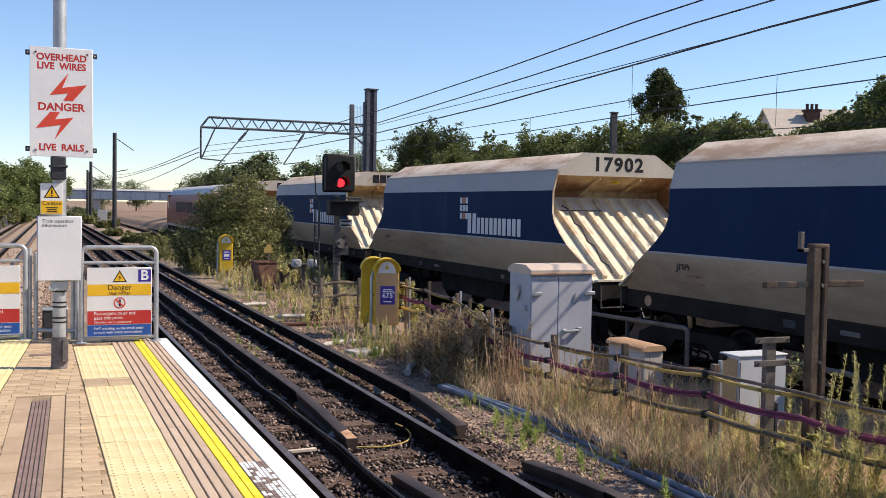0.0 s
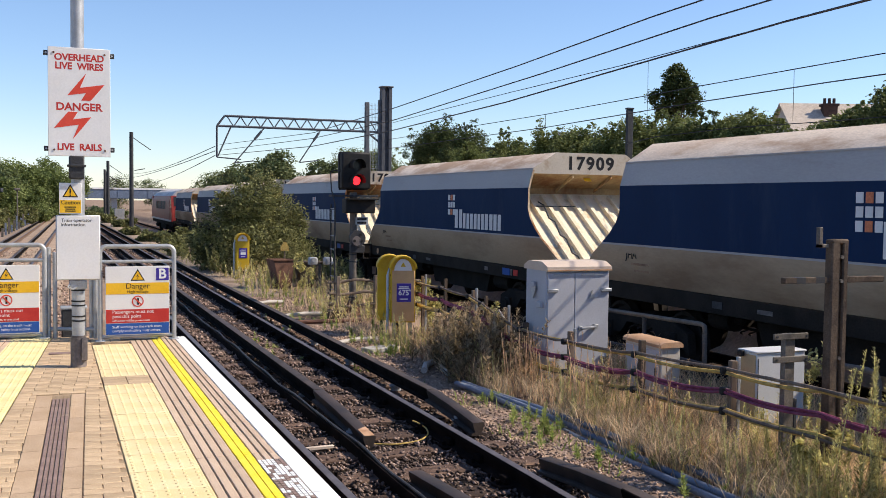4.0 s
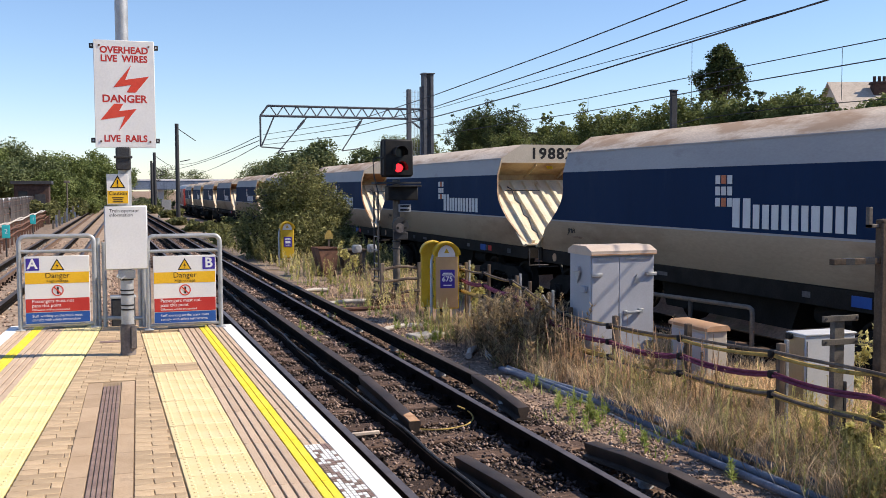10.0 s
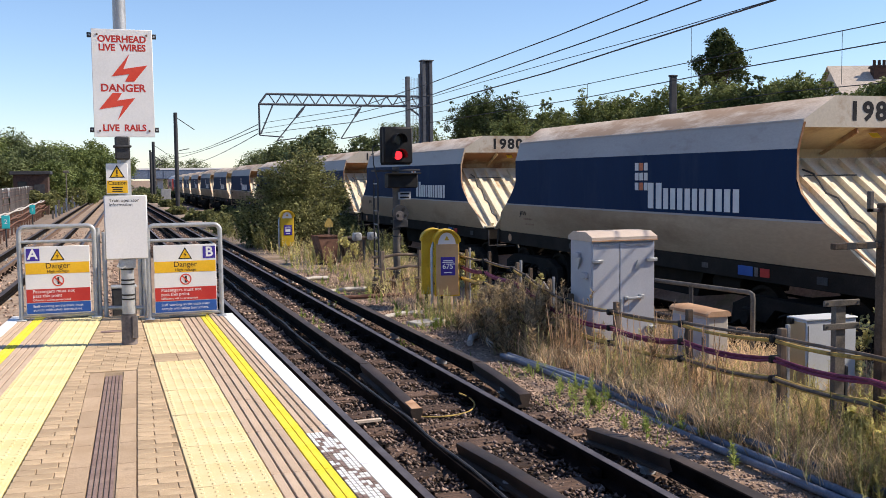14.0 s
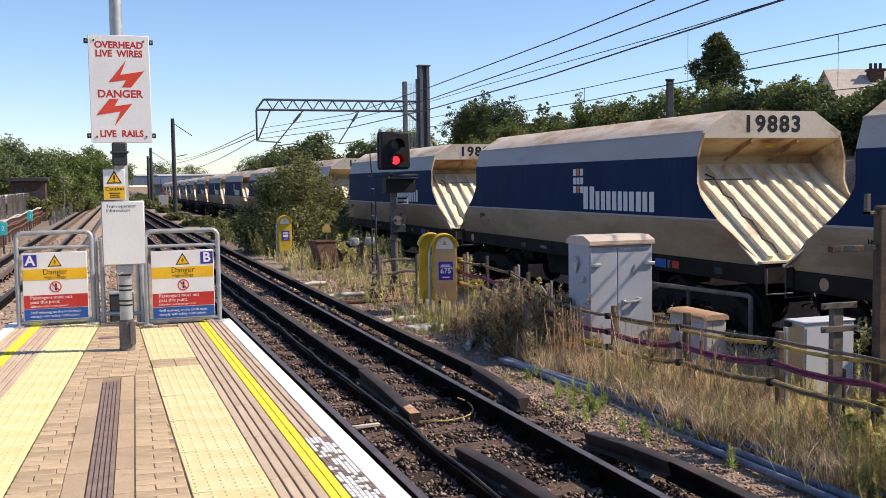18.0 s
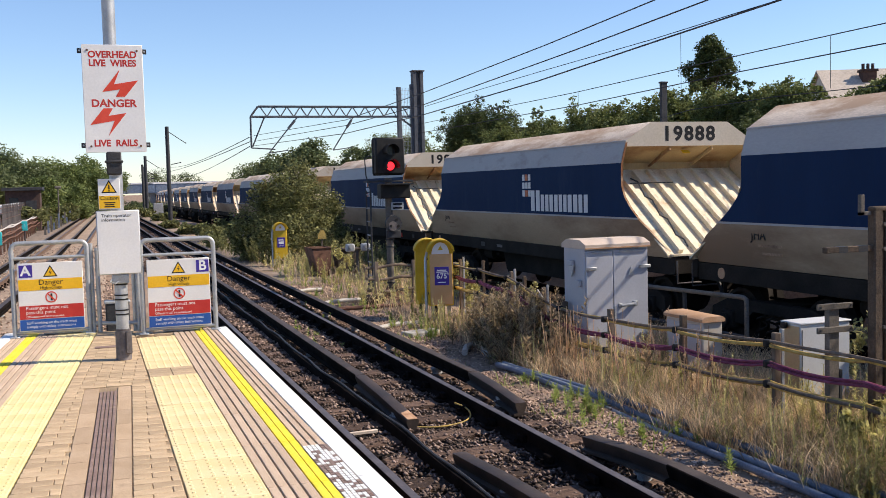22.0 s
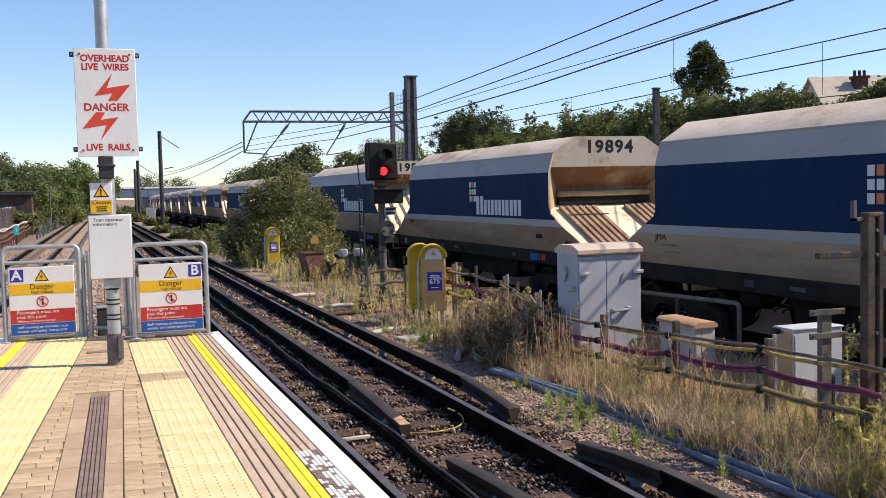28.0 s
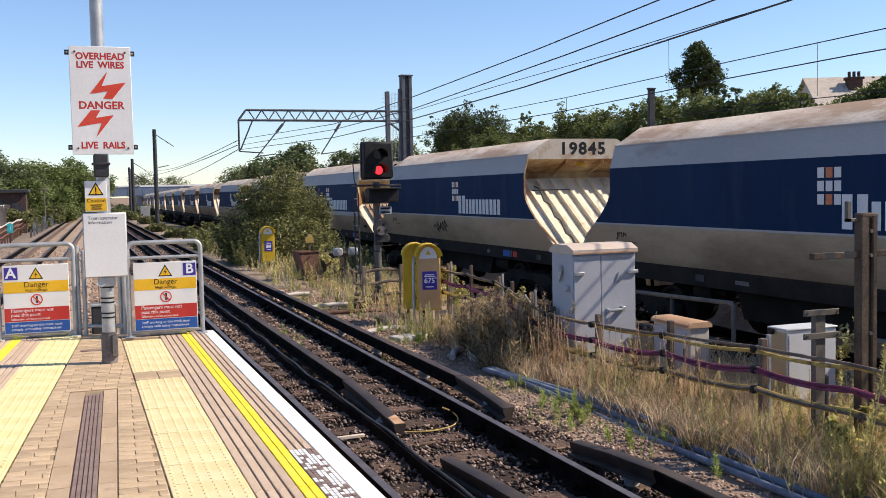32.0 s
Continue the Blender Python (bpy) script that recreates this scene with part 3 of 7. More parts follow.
long_ys = [-4 + 3 * i for i in range(80)]
conductor("dark centre conductor rail with a worn ramp", lambda y: 2.775, 8.75, 290, RZ + 0.04, [], ramp0=True)
conductor("dark centre conductor rail ending in a ramp", lambda y: 2.775, -18, 7.5, RZ + 0.04, [], ramp1=True)
conductor("dark outer conductor rail ending in a ramp", lambda y: 3.92, 8.8, 290, RZ + 0.075, [], ramp0=True)
conductor("dark outer conductor rail beside dry weeds", lambda y: 3.92, -18, 7.4, RZ + 0.075, [], ramp1=True)
conductor("grey centre conductor rail of the farther track", lambda y: left_rail_x(y) + 0.75, 6, 180, RZ + 0.04, long_ys)
conductor("dark outer conductor rail of the farther track", lambda y: left_rail_x(y) - 0.42, 6, 180, RZ + 0.075, long_ys)

trunk_prof = [(-0.035, -0.1), (0.035, -0.1), (0.03, -0.02), (0.02, 0.0), (-0.02, 0.0), (-0.03, -0.02)]
trunking = thing("cable_trunking", "low black trunking running along the sleepers", "trunking")
for k in range(22):
    part("section", sweep(trunk_prof, lambda y: 2.56 + 0.018 * math.sin(y * 0.9) + 0.008 * math.sin(y * 2.3), [-3 + 2.25 * k + 0.45 * i for i in range(5)] + [-3 + 2.25 * k + 2.235], -0.67), M_CONDUCT, trunking)
b = B().tube([(2.575 + 0.018 * math.sin(y * 0.9) + 0.012 * math.sin(y * 3.1), y, -0.664 + 0.006 * math.sin(y * 4.7)) for y in [-3 + 0.35 * i for i in range(120)]], 0.014, 7)
lone("track_cable", b, M_DARK, "black cable lying along the trunking", "cable")
loop = [(2.83 + 0.045 * i, 8.77 - 0.07 * math.sin(i / 10 * math.pi), -0.74) for i in range(11)] + [(3.28 + 0.16 * math.sin(a), 9.02 - 0.25 * math.cos(a), -0.74 + 0.035 * a) for a in [0.25 * i for i in range(1, 11)]]
lone("jumper_cable", B().tube(loop, 0.008, 7), M_CABLEY, "dull pale jumper cable looped beside the rail", "cable")
lone("timber_batten", B().box(-0.1, 0.22, -0.02, 0.02, 0, 0.03, 0.004), M_LIDTAN, "thin pale wooden batten on a sleeper", "batten", pose(2.22, 8.78, -0.75, 0, 0, 4))

# ---- platform ----
END_R, END_L = 11.45, 12.05
corners = [(1.40, -40), (1.40, END_R), (left_edge(END_L), END_L), (left_edge(-40), -40)]
platform = lone("platform", B().prism(corners, "z", -0.84, -0.03), M_JOINT, "brick-paved station platform narrowing towards its end", "platform", kind="structure")
for name, p, q in (("platform_wall", corners[0], corners[1]), ("platform_wall", corners[2], corners[1]), ("platform_wall", corners[2], corners[3])):
    d = Vector((q[0] - p[0], q[1] - p[1], 0)).normalized()
    nrm = Vector((d.y, -d.x, 0)) * 0.006
    mid = (Vector((*p, 0)) + Vector((*q, 0))) / 2 - Vector((0.2, 2, 0))
    if nrm.dot(Vector((*p, 0)) - mid) < 0:
        nrm = -nrm
    pts = [Vector((*p, -0.84)), Vector((*q, -0.84)), Vector((*q, -0.035)), Vector((*p, -0.035))]
    part(name, B().poly([v + nrm * 0.5 for v in pts], nrm), M_PLATFACE, platform, "dirty brown platform face")

TILT = math.degrees(math.atan(0.077))
LEFT = pose(left_edge(0), 0, 0, 0, 0, -TILT)
near_part = B().prism([(0.40, -39.9), (1.395, -39.9), (1.395, 4.15), (0.40, 4.15)], "z", -0.0295, -0.001)
part("paving", near_part, M_COPING, platform)
part("paving", B().prism([(left_edge(-39) + 0.01, -39), (0.395, -39), (0.395, 4.15), (left_edge(4.15) + 0.01, 4.15)], "z", -0.0295, -0.001), M_PAVER, platform)


def slab_mesh():
    b = B().box(-0.197, 0.197, -0.197, 0.197, -0.029, 0.0, 0.004)
    for i in range(6):
        for j in range(6):
            x, y = -0.165 + 0.066 * i, -0.165 + 0.066 * j
            ring = [(x + 0.013 * math.cos(a), y + 0.013 * math.sin(a), 0.0) for a in [k * math.pi / 3 for k in range(6)]]
            cap = [(x + 0.007 * math.cos(a), y + 0.007 * math.sin(a), 0.0055) for a in [k * math.pi / 3 for k in range(6)]]
            b.add(ring + cap, [(k, (k + 1) % 6, 6 + (k + 1) % 6, 6 + k) for k in range(6)] + [tuple(range(6, 12))])
    return b


slab_r, slab_l = slab_mesh().mesh("tactile_slab", M_TACTILE), slab_mesh().mesh("tactile_slab", M_TACTILE2)
for i in range(17):
    if i == 11:
        continue
    part("tactile_slab", slab_r, None, platform, "", pose(0.60, 4.36 + 0.4 * i, random.uniform(-0.002, 0.001)))
for i in range(20):
    part("tactile_slab", slab_l, None, platform, "", LEFT @ pose(0.80, 4.2 + 0.4 * i, random.uniform(-0.002, 0.001)))


def ribbed(width, length, ribs):
    """A coping slab with long raised ribs between dark grooves."""
    b, step = B(), width / ribs
    b.box(0.002, width - 0.002, 0.003, length - 0.003, -0.029, -0.012)
    for i in range(ribs):
        b.box(i * step + 0.005, (i + 1) * step - 0.004, 0.003, length - 0.003, -0.012, 0.0, 0.004)
    return b


rib4, rib3 = ribbed(0.235, 0.9, 4).mesh("coping_slab", M_COPING), ribbed(0.15, 0.9, 3).mesh("coping_slab", M_COPING)
base4 = B().box(0, 0.235, 0, 0.9, -0.0295, -0.0085).mesh("groove", M_GROOVE)
base3 = B().box(0, 0.15, 0, 0.9, -0.0295, -0.0085).mesh("groove", M_GROOVE)
yel = B().box(0.001, 0.0485, 0.002, 0.898, -0.0295, 0.0, 0.003).box(0.0515, 0.099, 0.002, 0.898, -0.0295, 0.0, 0.003).mesh("yellow_line", M_YELLOW)
whi = B().box(0.0, 0.12, 0.002, 0.898, -0.0295, 0.001, 0.004).mesh("white_edge", M_WHITELINE)
LENGTHS_R, LENGTHS_L = [4.15 + 0.9 * i for i in range(8)], [4.0 + 0.9 * i for i in range(9)]
for y in LENGTHS_R:
    for me, x in ((rib4, 0.797), (base4, 0.797), (yel, 1.032), (rib3, 1.132), (base3, 1.132), (whi, 1.282)):
        part(me.name.split(".")[0], me, None, platform, "", pose(x, y, 0.002 if me is whi else 0))
for y in LENGTHS_L:
    for me, x in ((whi, 0.004), (rib3, 0.124), (base3, 0.124), (yel, 0.274), (rib4, 0.374), (base4, 0.374)):
        part(me.name.split(".")[0], me, None, platform, "", LEFT @ pose(x, y, 0.002 if me is whi else 0))
b, c = B(), B()
for i in range(6):
    for j in range(36):
        worn = noise.noise((i * 0.5, j * 0.3, 4.0)) + random.uniform(-0.35, 0.35)
        (b if worn > -0.12 else c).box(1.134 + 0.0245 * i, 1.153 + 0.0245 * i, 4.2 + 0.044 * j, 4.235 + 0.044 * j, 0.0015, 0.0055)
part("white_studs", b, M_WHITELINE, platform, "worn white painted studs")
part("bare_studs", c, M_DRAIN, platform, "dark studs worn bare")
part("stud_plate", B().box(1.13, 1.282, 4.19, 5.78, -0.001, 0.0022), M_GROOVE, platform, "dark studded plate")


# drain and its border
def along(x0, x1, y0, y1, z0, z1, slope=0.036, b=0.0):
    """A bar along the drain's line: x is given at y = 8."""
    q = B().box(0, 1, 0, 1, z0, z1) if b == 0 else B().box(0, 1, 0, 1, z0, z1, b)
    q.v = [((x0 if v[0] < 0.5 else x1) + slope * ((y0 if v[1] < 0.5 else y1) - 8), y0 if v[1] < 0.5 else y1, v[2]) for v in q.v]
    return q


channel = part("drain_channel", along(0.0, 0.135, 4.2, 8.1, -0.0295, -0.006), M_GROOVE, platform, "dark slotted drain channel")
for k in range(5):
    part("drain_bar", along(0.006 + 0.026 * k, 0.023 + 0.026 * k, 4.2, 8.1, -0.006, 0.0), M_DRAIN, channel)
for y0 in [4.2 + 0.45 * i for i in range(9)]:
    y1 = min(y0 + 0.445, 8.25)
    part("border_slab", along(-0.115, -0.004, y0, y1, -0.0295, -0.001), M_SETT, platform)
    part("border_slab", along(0.139, 0.235, y0, y1, -0.0295, -0.001), M_SETT, platform)

part("paving_bed", B().prism([(left_edge(4.2) + 1.01, 4.18), (0.4, 4.18), (0.4, 11.45), (left_edge(11.6) + 1.01, 11.6)], "z", -0.0295, -0.009), M_JOINT, platform, "sandy bed between the pavers")
# pavers laid in rows across the platform
PAVER = {}


def paver(x0, x1, y0):
    w = round(x1 - x0 - 0.004, 3)
    if w < 0.03:
        return
    if w not in PAVER:
        PAVER[w] = B().box(-w / 2, w / 2, -0.0482, 0.0482, -0.029, 0.0, 0.003).mesh("paver", M_PAVER)
    part("paver", PAVER[w], None, platform, "", pose((x0 + x1) / 2, y0 + 0.05, random.uniform(-0.0012, 0.0), random.uniform(-0.1, 0.1), random.uniform(-0.05, 0.05), random.uniform(-0.2, 0.2)))


row, y = 0, 4.2
while y < 11.6:
    xl = left_edge(y + 0.05) + 1.012
    xr = 0.395
    gaps = [(xl, xr)]
    if y < 8.2:
        s = 0.036 * (y + 0.05 - 8)
        gaps = [(xl, -0.118 + s), (0.24 + s, xr)]
    for x0, x1 in gaps:
        x = x0 - (0.1 if row % 2 else 0.0)
        while x < x1:
            paver(max(x, x0), min(x + 0.2, x1), y)
            x += 0.2
    y += 0.1
    row += 1
for y0 in (11.15, 11.25, 11.35):
    for i in range(2):
        paver(0.40 + 0.2 * i, 0.60 + 0.2 * i, y0)
for k in range(4):
    for i in range(2):
        paver(0.405 + 0.195 * i, 0.6 + 0.195 * i, 8.562 + 0.0995 * k)
for i, (x, y) in enumerate(((0.11, 10.45),)):
    b = B().box(-0.13, 0.13, -0.06, 0.06, 0.0, 0.006, 0.002)
    c = part("drain_cover", b, M_DRAIN, platform, "small dark drain cover", pose(x, y, 0.001))

# ---- train ----
RAIL_Z, TOP_L, PITCH = -1.0, 9.12, 12.5
HALF = 1.25
# the boxed wagons have a shorter top
CUT = 0.22


def end_reach(z, boxed=False):
    """How far the side reaches past the top's end at a height over the platform."""
    if z > 1.85:
        return -CUT if boxed else 0.0
    if boxed:
        return -CUT if z >= 1.06 else -CUT + (1.38 + CUT) * (1.06 - z) / 0.76
    if z >= 1.38:
        return 0.0
    t = (1.38 - z) / 1.08
    return 1.38 * t * (0.55 + 0.45 * min(1.0, t * 1.6))


def half_at(z):
    if z > 1.85:
        return HALF - 0.1 * (z - 1.85) / 0.39
    return HALF if z >= 0.85 else HALF - 0.17 * ((0.85 - z) / 0.6) ** 1.5


def side_panel(z0, z1, sgn, steps, boxed=False, out=0.0):
    b, rows = B(), []
    for i in range(steps + 1):
        z = z0 + (z1 - z0) * i / steps
        e, h = TOP_L / 2 + end_reach(z, boxed), half_at(z) + out
        rows.append([(-e, sgn * h), (e, sgn * h), (e, sgn * (h - 0.03)), (-e, sgn * (h - 0.03)), z - RAIL_Z])
    vs = [(x, y, r[4]) for r in rows for x, y in r[:4]]
    fs = [(4 * i + k, 4 * i + (k + 1) % 4, 4 * i + 4 + (k + 1) % 4, 4 * i + 4 + k) for i in range(steps) for k in range(4)]
    fs += [(0, 1, 2, 3), tuple(4 * steps + k for k in range(4))]
    return b.add(vs, fs)


def wagon_end(root, sx, boxed):
    """The end of a hopper: numbered panel, hood, ribbed slope sheet."""
    xe, R = TOP_L / 2, RAIL_Z
    x0 = xe - CUT if boxed else xe
    low = 1.95 if boxed else 2.13
    panel = [(sx * (x0 + 0.005), y, z - R) for y, z in ((-half_at(low) + 0.01, low), (half_at(low) - 0.01, low), (1.147, 2.235), (0.7, 2.55), (-0.7, 2.55), (-1.147, 2.235))]
    end = part("end_panel", B().poly(panel, (-sx * 0.03, 0, 0)), M_WPANEL, root, "cream end panel, rust stained")
    deep = 0.74 if not boxed else 0.34
    zc = 1.8 if not boxed else 1.5
    back0 = 0.0
    hood = [(x0 - back0, low), (x0 - back0 - 0.03, low), (x0 - deep - 0.03, zc + 0.06), (x0 - deep - 0.03, zc - 0.06), (x0 - deep, zc - 0.06), (x0 - deep, zc + 0.06)]
    b = B()
    b.prism([(sx * x, z - R) for x, z in hood], "y", -1, 1)
    b.v = [(x, y * (half_at(z + R) - 0.037), z) for x, y, z in b.v]
    h = part("hood_sheet", b, M_WHOOD, root, "rusty yellow sheet below the end panel")
    for y in (-0.42, 0.36) if not boxed else ():
        part("stiffener", B().prism([(sx * (x0 - 0.02), 2.13 - R), (sx * (x0 - deep), zc - R), (sx * (x0 - deep + 0.05), zc - 0.02 - R), (sx * x0, 2.06 - R)], "y", y - 0.012, y + 0.012), M_WHOOD, h)
    part("warning_plate", B().box(-0.002, 0.002, -0.07, 0.07, -0.05, 0.05), M_SIGNAMBER, h, "small amber warning plate", pose(sx * (x0 - 0.1), 0.02, 2.03 - R, 0, -sx * 52, 0))
    # slope sheet
    p, q = (x0 - deep, zc - 0.06 if not boxed else 1.2), (xe + 1.36, 0.33)
    sheet = B().prism([(sx * p[0], p[1] - R), (sx * q[0], q[1] - R), (sx * q[0], q[1] - 0.03 - R), (sx * p[0], p[1] - 0.03 - R)], "y", -1.2, 1.2)
    slope = part("slope_sheet", sheet, M_WEND, root, "cream ribbed hopper slope, grimy")
    d = Vector((q[0] - p[0], 0, q[1] - p[1])).normalized()
    nv = Vector((-d.z, 0, d.x))
    lo, hi = (0.05, 0.985) if not boxed else (0.1, 0.97)
    length = (Vector((q[0], 0, q[1])) - Vector((p[0], 0, p[1]))).length
    ribs = [-0.98 + 0.28 * k for k in range(8)] if not boxed else [-1.02, -0.89, -0.76, -0.63, -0.5, -0.37, 0.3, 0.43, 0.56, 0.69, 0.82, 0.95]
    rib = B()
    a, c = Vector((p[0], 0, p[1])) + d * length * lo, Vector((p[0], 0, p[1])) + d * length * hi
    for u in (a, c):
        for w, hgt in ((-0.035, 0.0), (0.035, 0.0), (0.035, 0.075), (-0.035, 0.075)):
            v = u + nv * hgt
            rib.v.append((sx * v.x, w, v.z - R))
    rib.f = [(0, 1, 5, 4), (1, 2, 6, 5), (2, 3, 7, 6), (3, 0, 4, 7), (0, 3, 2, 1), (4, 5, 6, 7)]
    # boxed ribs get the brown, which paints in their shaded sides
    rib_me = rib.mesh("rib", M_WRIB if boxed else M_WEND)
    for y in ribs:
        part("rib", rib_me, None, slope, "", pose(0, y, 0))
    if boxed:
        for s in (-1, 1):
            part("cheek", B().poly([(sx * (x0 - 0.03), s * 1.19, 1.9 - R), (sx * (x0 - 0.36), s * 0.93, 1.52 - R), (sx * (x0 - 0.36), s * 0.93, 1.2 - R), (sx * (x0 - 0.0), s * 1.21, 1.1 - R)], (-sx * 0.02, s * 0.01, 0)), M_WHOOD, root)
        part("box_back", B().box(min(sx * (x0 - 0.42), sx * (x0 - 0.38)), max(sx * (x0 - 0.42), sx * (x0 - 0.38)), -1.2, 1.2, 1.05 - R, 1.62 - R), M_WHOOD, root)
        # solid black bar in place of the slot's depth and shade
        part("door_slot", B().box(sx * (x0 - 0.3) - 0.08, sx * (x0 - 0.3) + 0.08, -0.93, 0.93, 1.21 - R, 1.33 - R), M_BLACK, root, "black bar standing for the shaded slot above the slope")
        part("slot_beam", B().cyl((sx * (x0 - 0.26), -0.93, 1.41 - R), (sx * (x0 - 0.26), 0.93, 1.41 - R), 0.06, 10), M_WHOOD, root)
    # pale inner cheeks of the side sheets, with a thin rim
    for s in (-1, 1):
        zs = [2.2 - 1.87 * k / 10 for k in range(11)]
        outer = [(sx * (xe + end_reach(z, boxed) + 0.008), s * (half_at(z) - 0.002), z - R) for z in zs]
        inner = [(sx * (x0 - 0.75), s * (half_at(z) - 0.034), z - R) for z in zs]
        rim = [(sx * (xe + end_reach(z, boxed) + 0.008), s * (half_at(z) - 0.036), z - R) for z in zs]
        deepin = [(sx * (x0 - 0.75), s * (half_at(z) - 0.036), z - R) for z in zs]
        vs = outer + rim + deepin
        n = len(zs)
        fs = [(k, k + 1, n + k + 1, n + k) for k in range(n - 1)] + [(n + k, n + k + 1, 2 * n + k + 1, 2 * n + k) for k in range(n - 1)]
        part("inner_cheek", B().add(vs, fs), M_WCHEEK, root, "cream inner face of the side sheet")
    # ladder rod down the slope on the camera side of the ribs
    if not boxed:
        rod = []
        for k in range(12):
            u = a + d * (c - a).length * (0.1 + 0.08 * k) + nv * (0.1 if k % 3 else 0.05)
            rod.append((sx * u.x, 0.86 if k % 3 != 1 else 0.83, u.z - R))
        part("grab_rod", B().tube(rod, 0.013, 6), M_DARK, slope, "dark bent grab rod")
    part("tie_rod", B().cyl((sx * (a + d * 0.45 + nv * 0.09).x, 0.98, (a + d * 0.45 + nv * 0.09).z - R), (sx * (a + d * 0.45 + nv * 0.09).x, 0.2, (a + d * 0.45 + nv * 0.09).z - R), 0.01, 6), M_DARK, slope)
    part("headstock", B().box(min(sx * (xe + 1.28), sx * (xe + 1.42)), max(sx * (xe + 1.28), sx * (xe + 1.42)), -1.12, 1.12, 0.02 - R, 0.31 - R, 0.01), M_WUNDER, root)
    part("sill", B().box(min(sx * (xe + 1.3), sx * (xe + 1.44)), max(sx * (xe + 1.3), sx * (xe + 1.44)), -1.16, 1.16, 0.31 - R, 0.345 - R, 0.005), M_WEND, root, "pale sill edge")
    part("coupler", B().box(min(sx * (xe + 1.42), sx * (xe + 1.70)), max(sx * (xe + 1.42), sx * (xe + 1.70)), -0.14, 0.14, -0.02 - R, 0.2 - R, 0.03), M_WUNDER, root)
    hose = [(sx * (xe + 1.42), 0.5, 0.1 - R), (sx * (xe + 1.55), 0.5, -0.05 - R), (sx * (xe + 1.62), 0.45, -0.3 - R), (sx * (xe + 1.7), 0.4, -0.36 - R)]
    part("brake_hose", B().tube(hose, 0.03, 7), M_BLACK, root)
    part("handbrake_bar", B().tube([(sx * (xe + 1.45), 1.1, 0.24 - R), (sx * (xe + 1.45), 1.1, -0.12 - R), (sx * (xe + 1.45), 0.7, -0.12 - R)], 0.014, 6), M_FENCE, root)


def bogie_mesh_set():
    r = 0.46
    wheel = B()
    ring = [(0.0, 0.10), (0.0, 0.44), (0.02, r + 0.025), (0.05, r), (0.13, r - 0.008), (0.135, 0.40), (0.07, 0.36), (0.06, 0.2), (0.15, 0.14), (0.15, 0.0)]
    n, k = 24, len(ring)
    vs = [(rr * math.cos(2 * math.pi * i / n), w, rr * math.sin(2 * math.pi * i / n)) for i in range(n) for w, rr in ring]
    wheel.add(vs, [(i * k + j, i * k + j + 1, ((i + 1) % n) * k + j + 1, ((i + 1) % n) * k + j) for i in range(n) for j in range(k - 1)])
    frame_out = [(-1.35, 0.30), (-1.1, 0.42), (-0.55, 0.42), (-0.35, 0.62), (0.35, 0.62), (0.55, 0.42), (1.1, 0.42), (1.35, 0.30), (1.3, 0.62), (0.9, 0.78), (-0.9, 0.78), (-1.3, 0.62)]
    fr = B().prism(frame_out[:8] + frame_out[8:], "y", -0.06, 0.06)
    spring = B()
    for x in (-0.22, 0.0, 0.22):
        spring.tube([(x + 0.07 * math.cos(a), 0.07 * math.sin(a), 0.33 + 0.022 * i) for i, a in enumerate([0.8 * i for i in range(14)])], 0.017, 5)
    axle = B().box(-0.13, 0.13, -0.07, 0.09, 0.33, 0.6, 0.02).cyl((0, 0.09, 0.46), (0, 0.14, 0.46), 0.1, 12)
    return wheel.mesh("wheel", M_WUNDER), fr.mesh("side_frame", M_WUNDER), spring.mesh("spring", M_WUNDER), axle.mesh("axle_box", M_WUNDER)


BOGIE = bogie_mesh_set()


def add_bogies(root, xs):
    for x in xs:
        bg = part("bogie", B().box(-0.3, 0.3, -0.95, 0.95, 0.52, 0.78, 0.02), M_WUNDER, root, "dark four-wheel bogie", pose(x, 0, 0))
        for s in (-1, 1):
            part("side_frame", BOGIE[1], None, bg, "", pose(0, s * 1.0, 0))
            part("spring", BOGIE[2], None, bg, "", pose(0, s * 1.0, 0.0))
            for ax in (-0.9, 0.9):
                part("wheel", BOGIE[0], None, bg, "", pose(ax, s * 0.72, 0.462, 0, 0, 0 if s > 0 else 180))
                part("axle_box", BOGIE[3], None, bg, "", pose(ax, s * 1.02, 0, 0, 0, 0 if s > 0 else 180))


def wordmark(root, s):
    """The maker's mark as plain blocks: squares and letter-sized bars."""
    face = s * (HALF + 0.004)
    fwd = TOP_L / 2
    order = 1 if s > 0 else -1

    def bar(u0, u1, z0, z1, mat, name):
        # u runs from the reading start
        x0, x1 = (fwd - u0, fwd - u1) if s > 0 else (-fwd + u0, -fwd + u1)
        part(name, B().box(min(x0, x1), max(x0, x1), min(face, face + s * 0.004), max(face, face + s * 0.004), z0 - RAIL_Z, z1 - RAIL_Z), mat, root)

    shift = -0.3 if root.name.endswith("001") else 0.0
    for i in range(3):
        for j in range(3):
            u, z = 5.05 + 0.145 * i + shift, 1.265 + 0.165 * j
            bar(u, u + 0.112, z, z + 0.128, M_ORANGE if (i == 1 and j != 1) else M_WBLOCK, "logo_square")
    # the name stands as plain upright bars of the letters' sizes
    u = 5.47 + shift
    for w, h in ((0.42, 0.42), (0.35, 0.335), (0.36, 0.335), (0.33, 0.335), (0.39, 0.335), (0.36, 0.335)):
        bar(u, u + w * 0.4, 0.97, 0.97 + h, M_WBLOCK, "wordmark_bar")
        bar(u + w * 0.58, u + w * 0.98, 0.97, 0.97 + h, M_WBLOCK, "wordmark_bar")
        u += w + 0.05


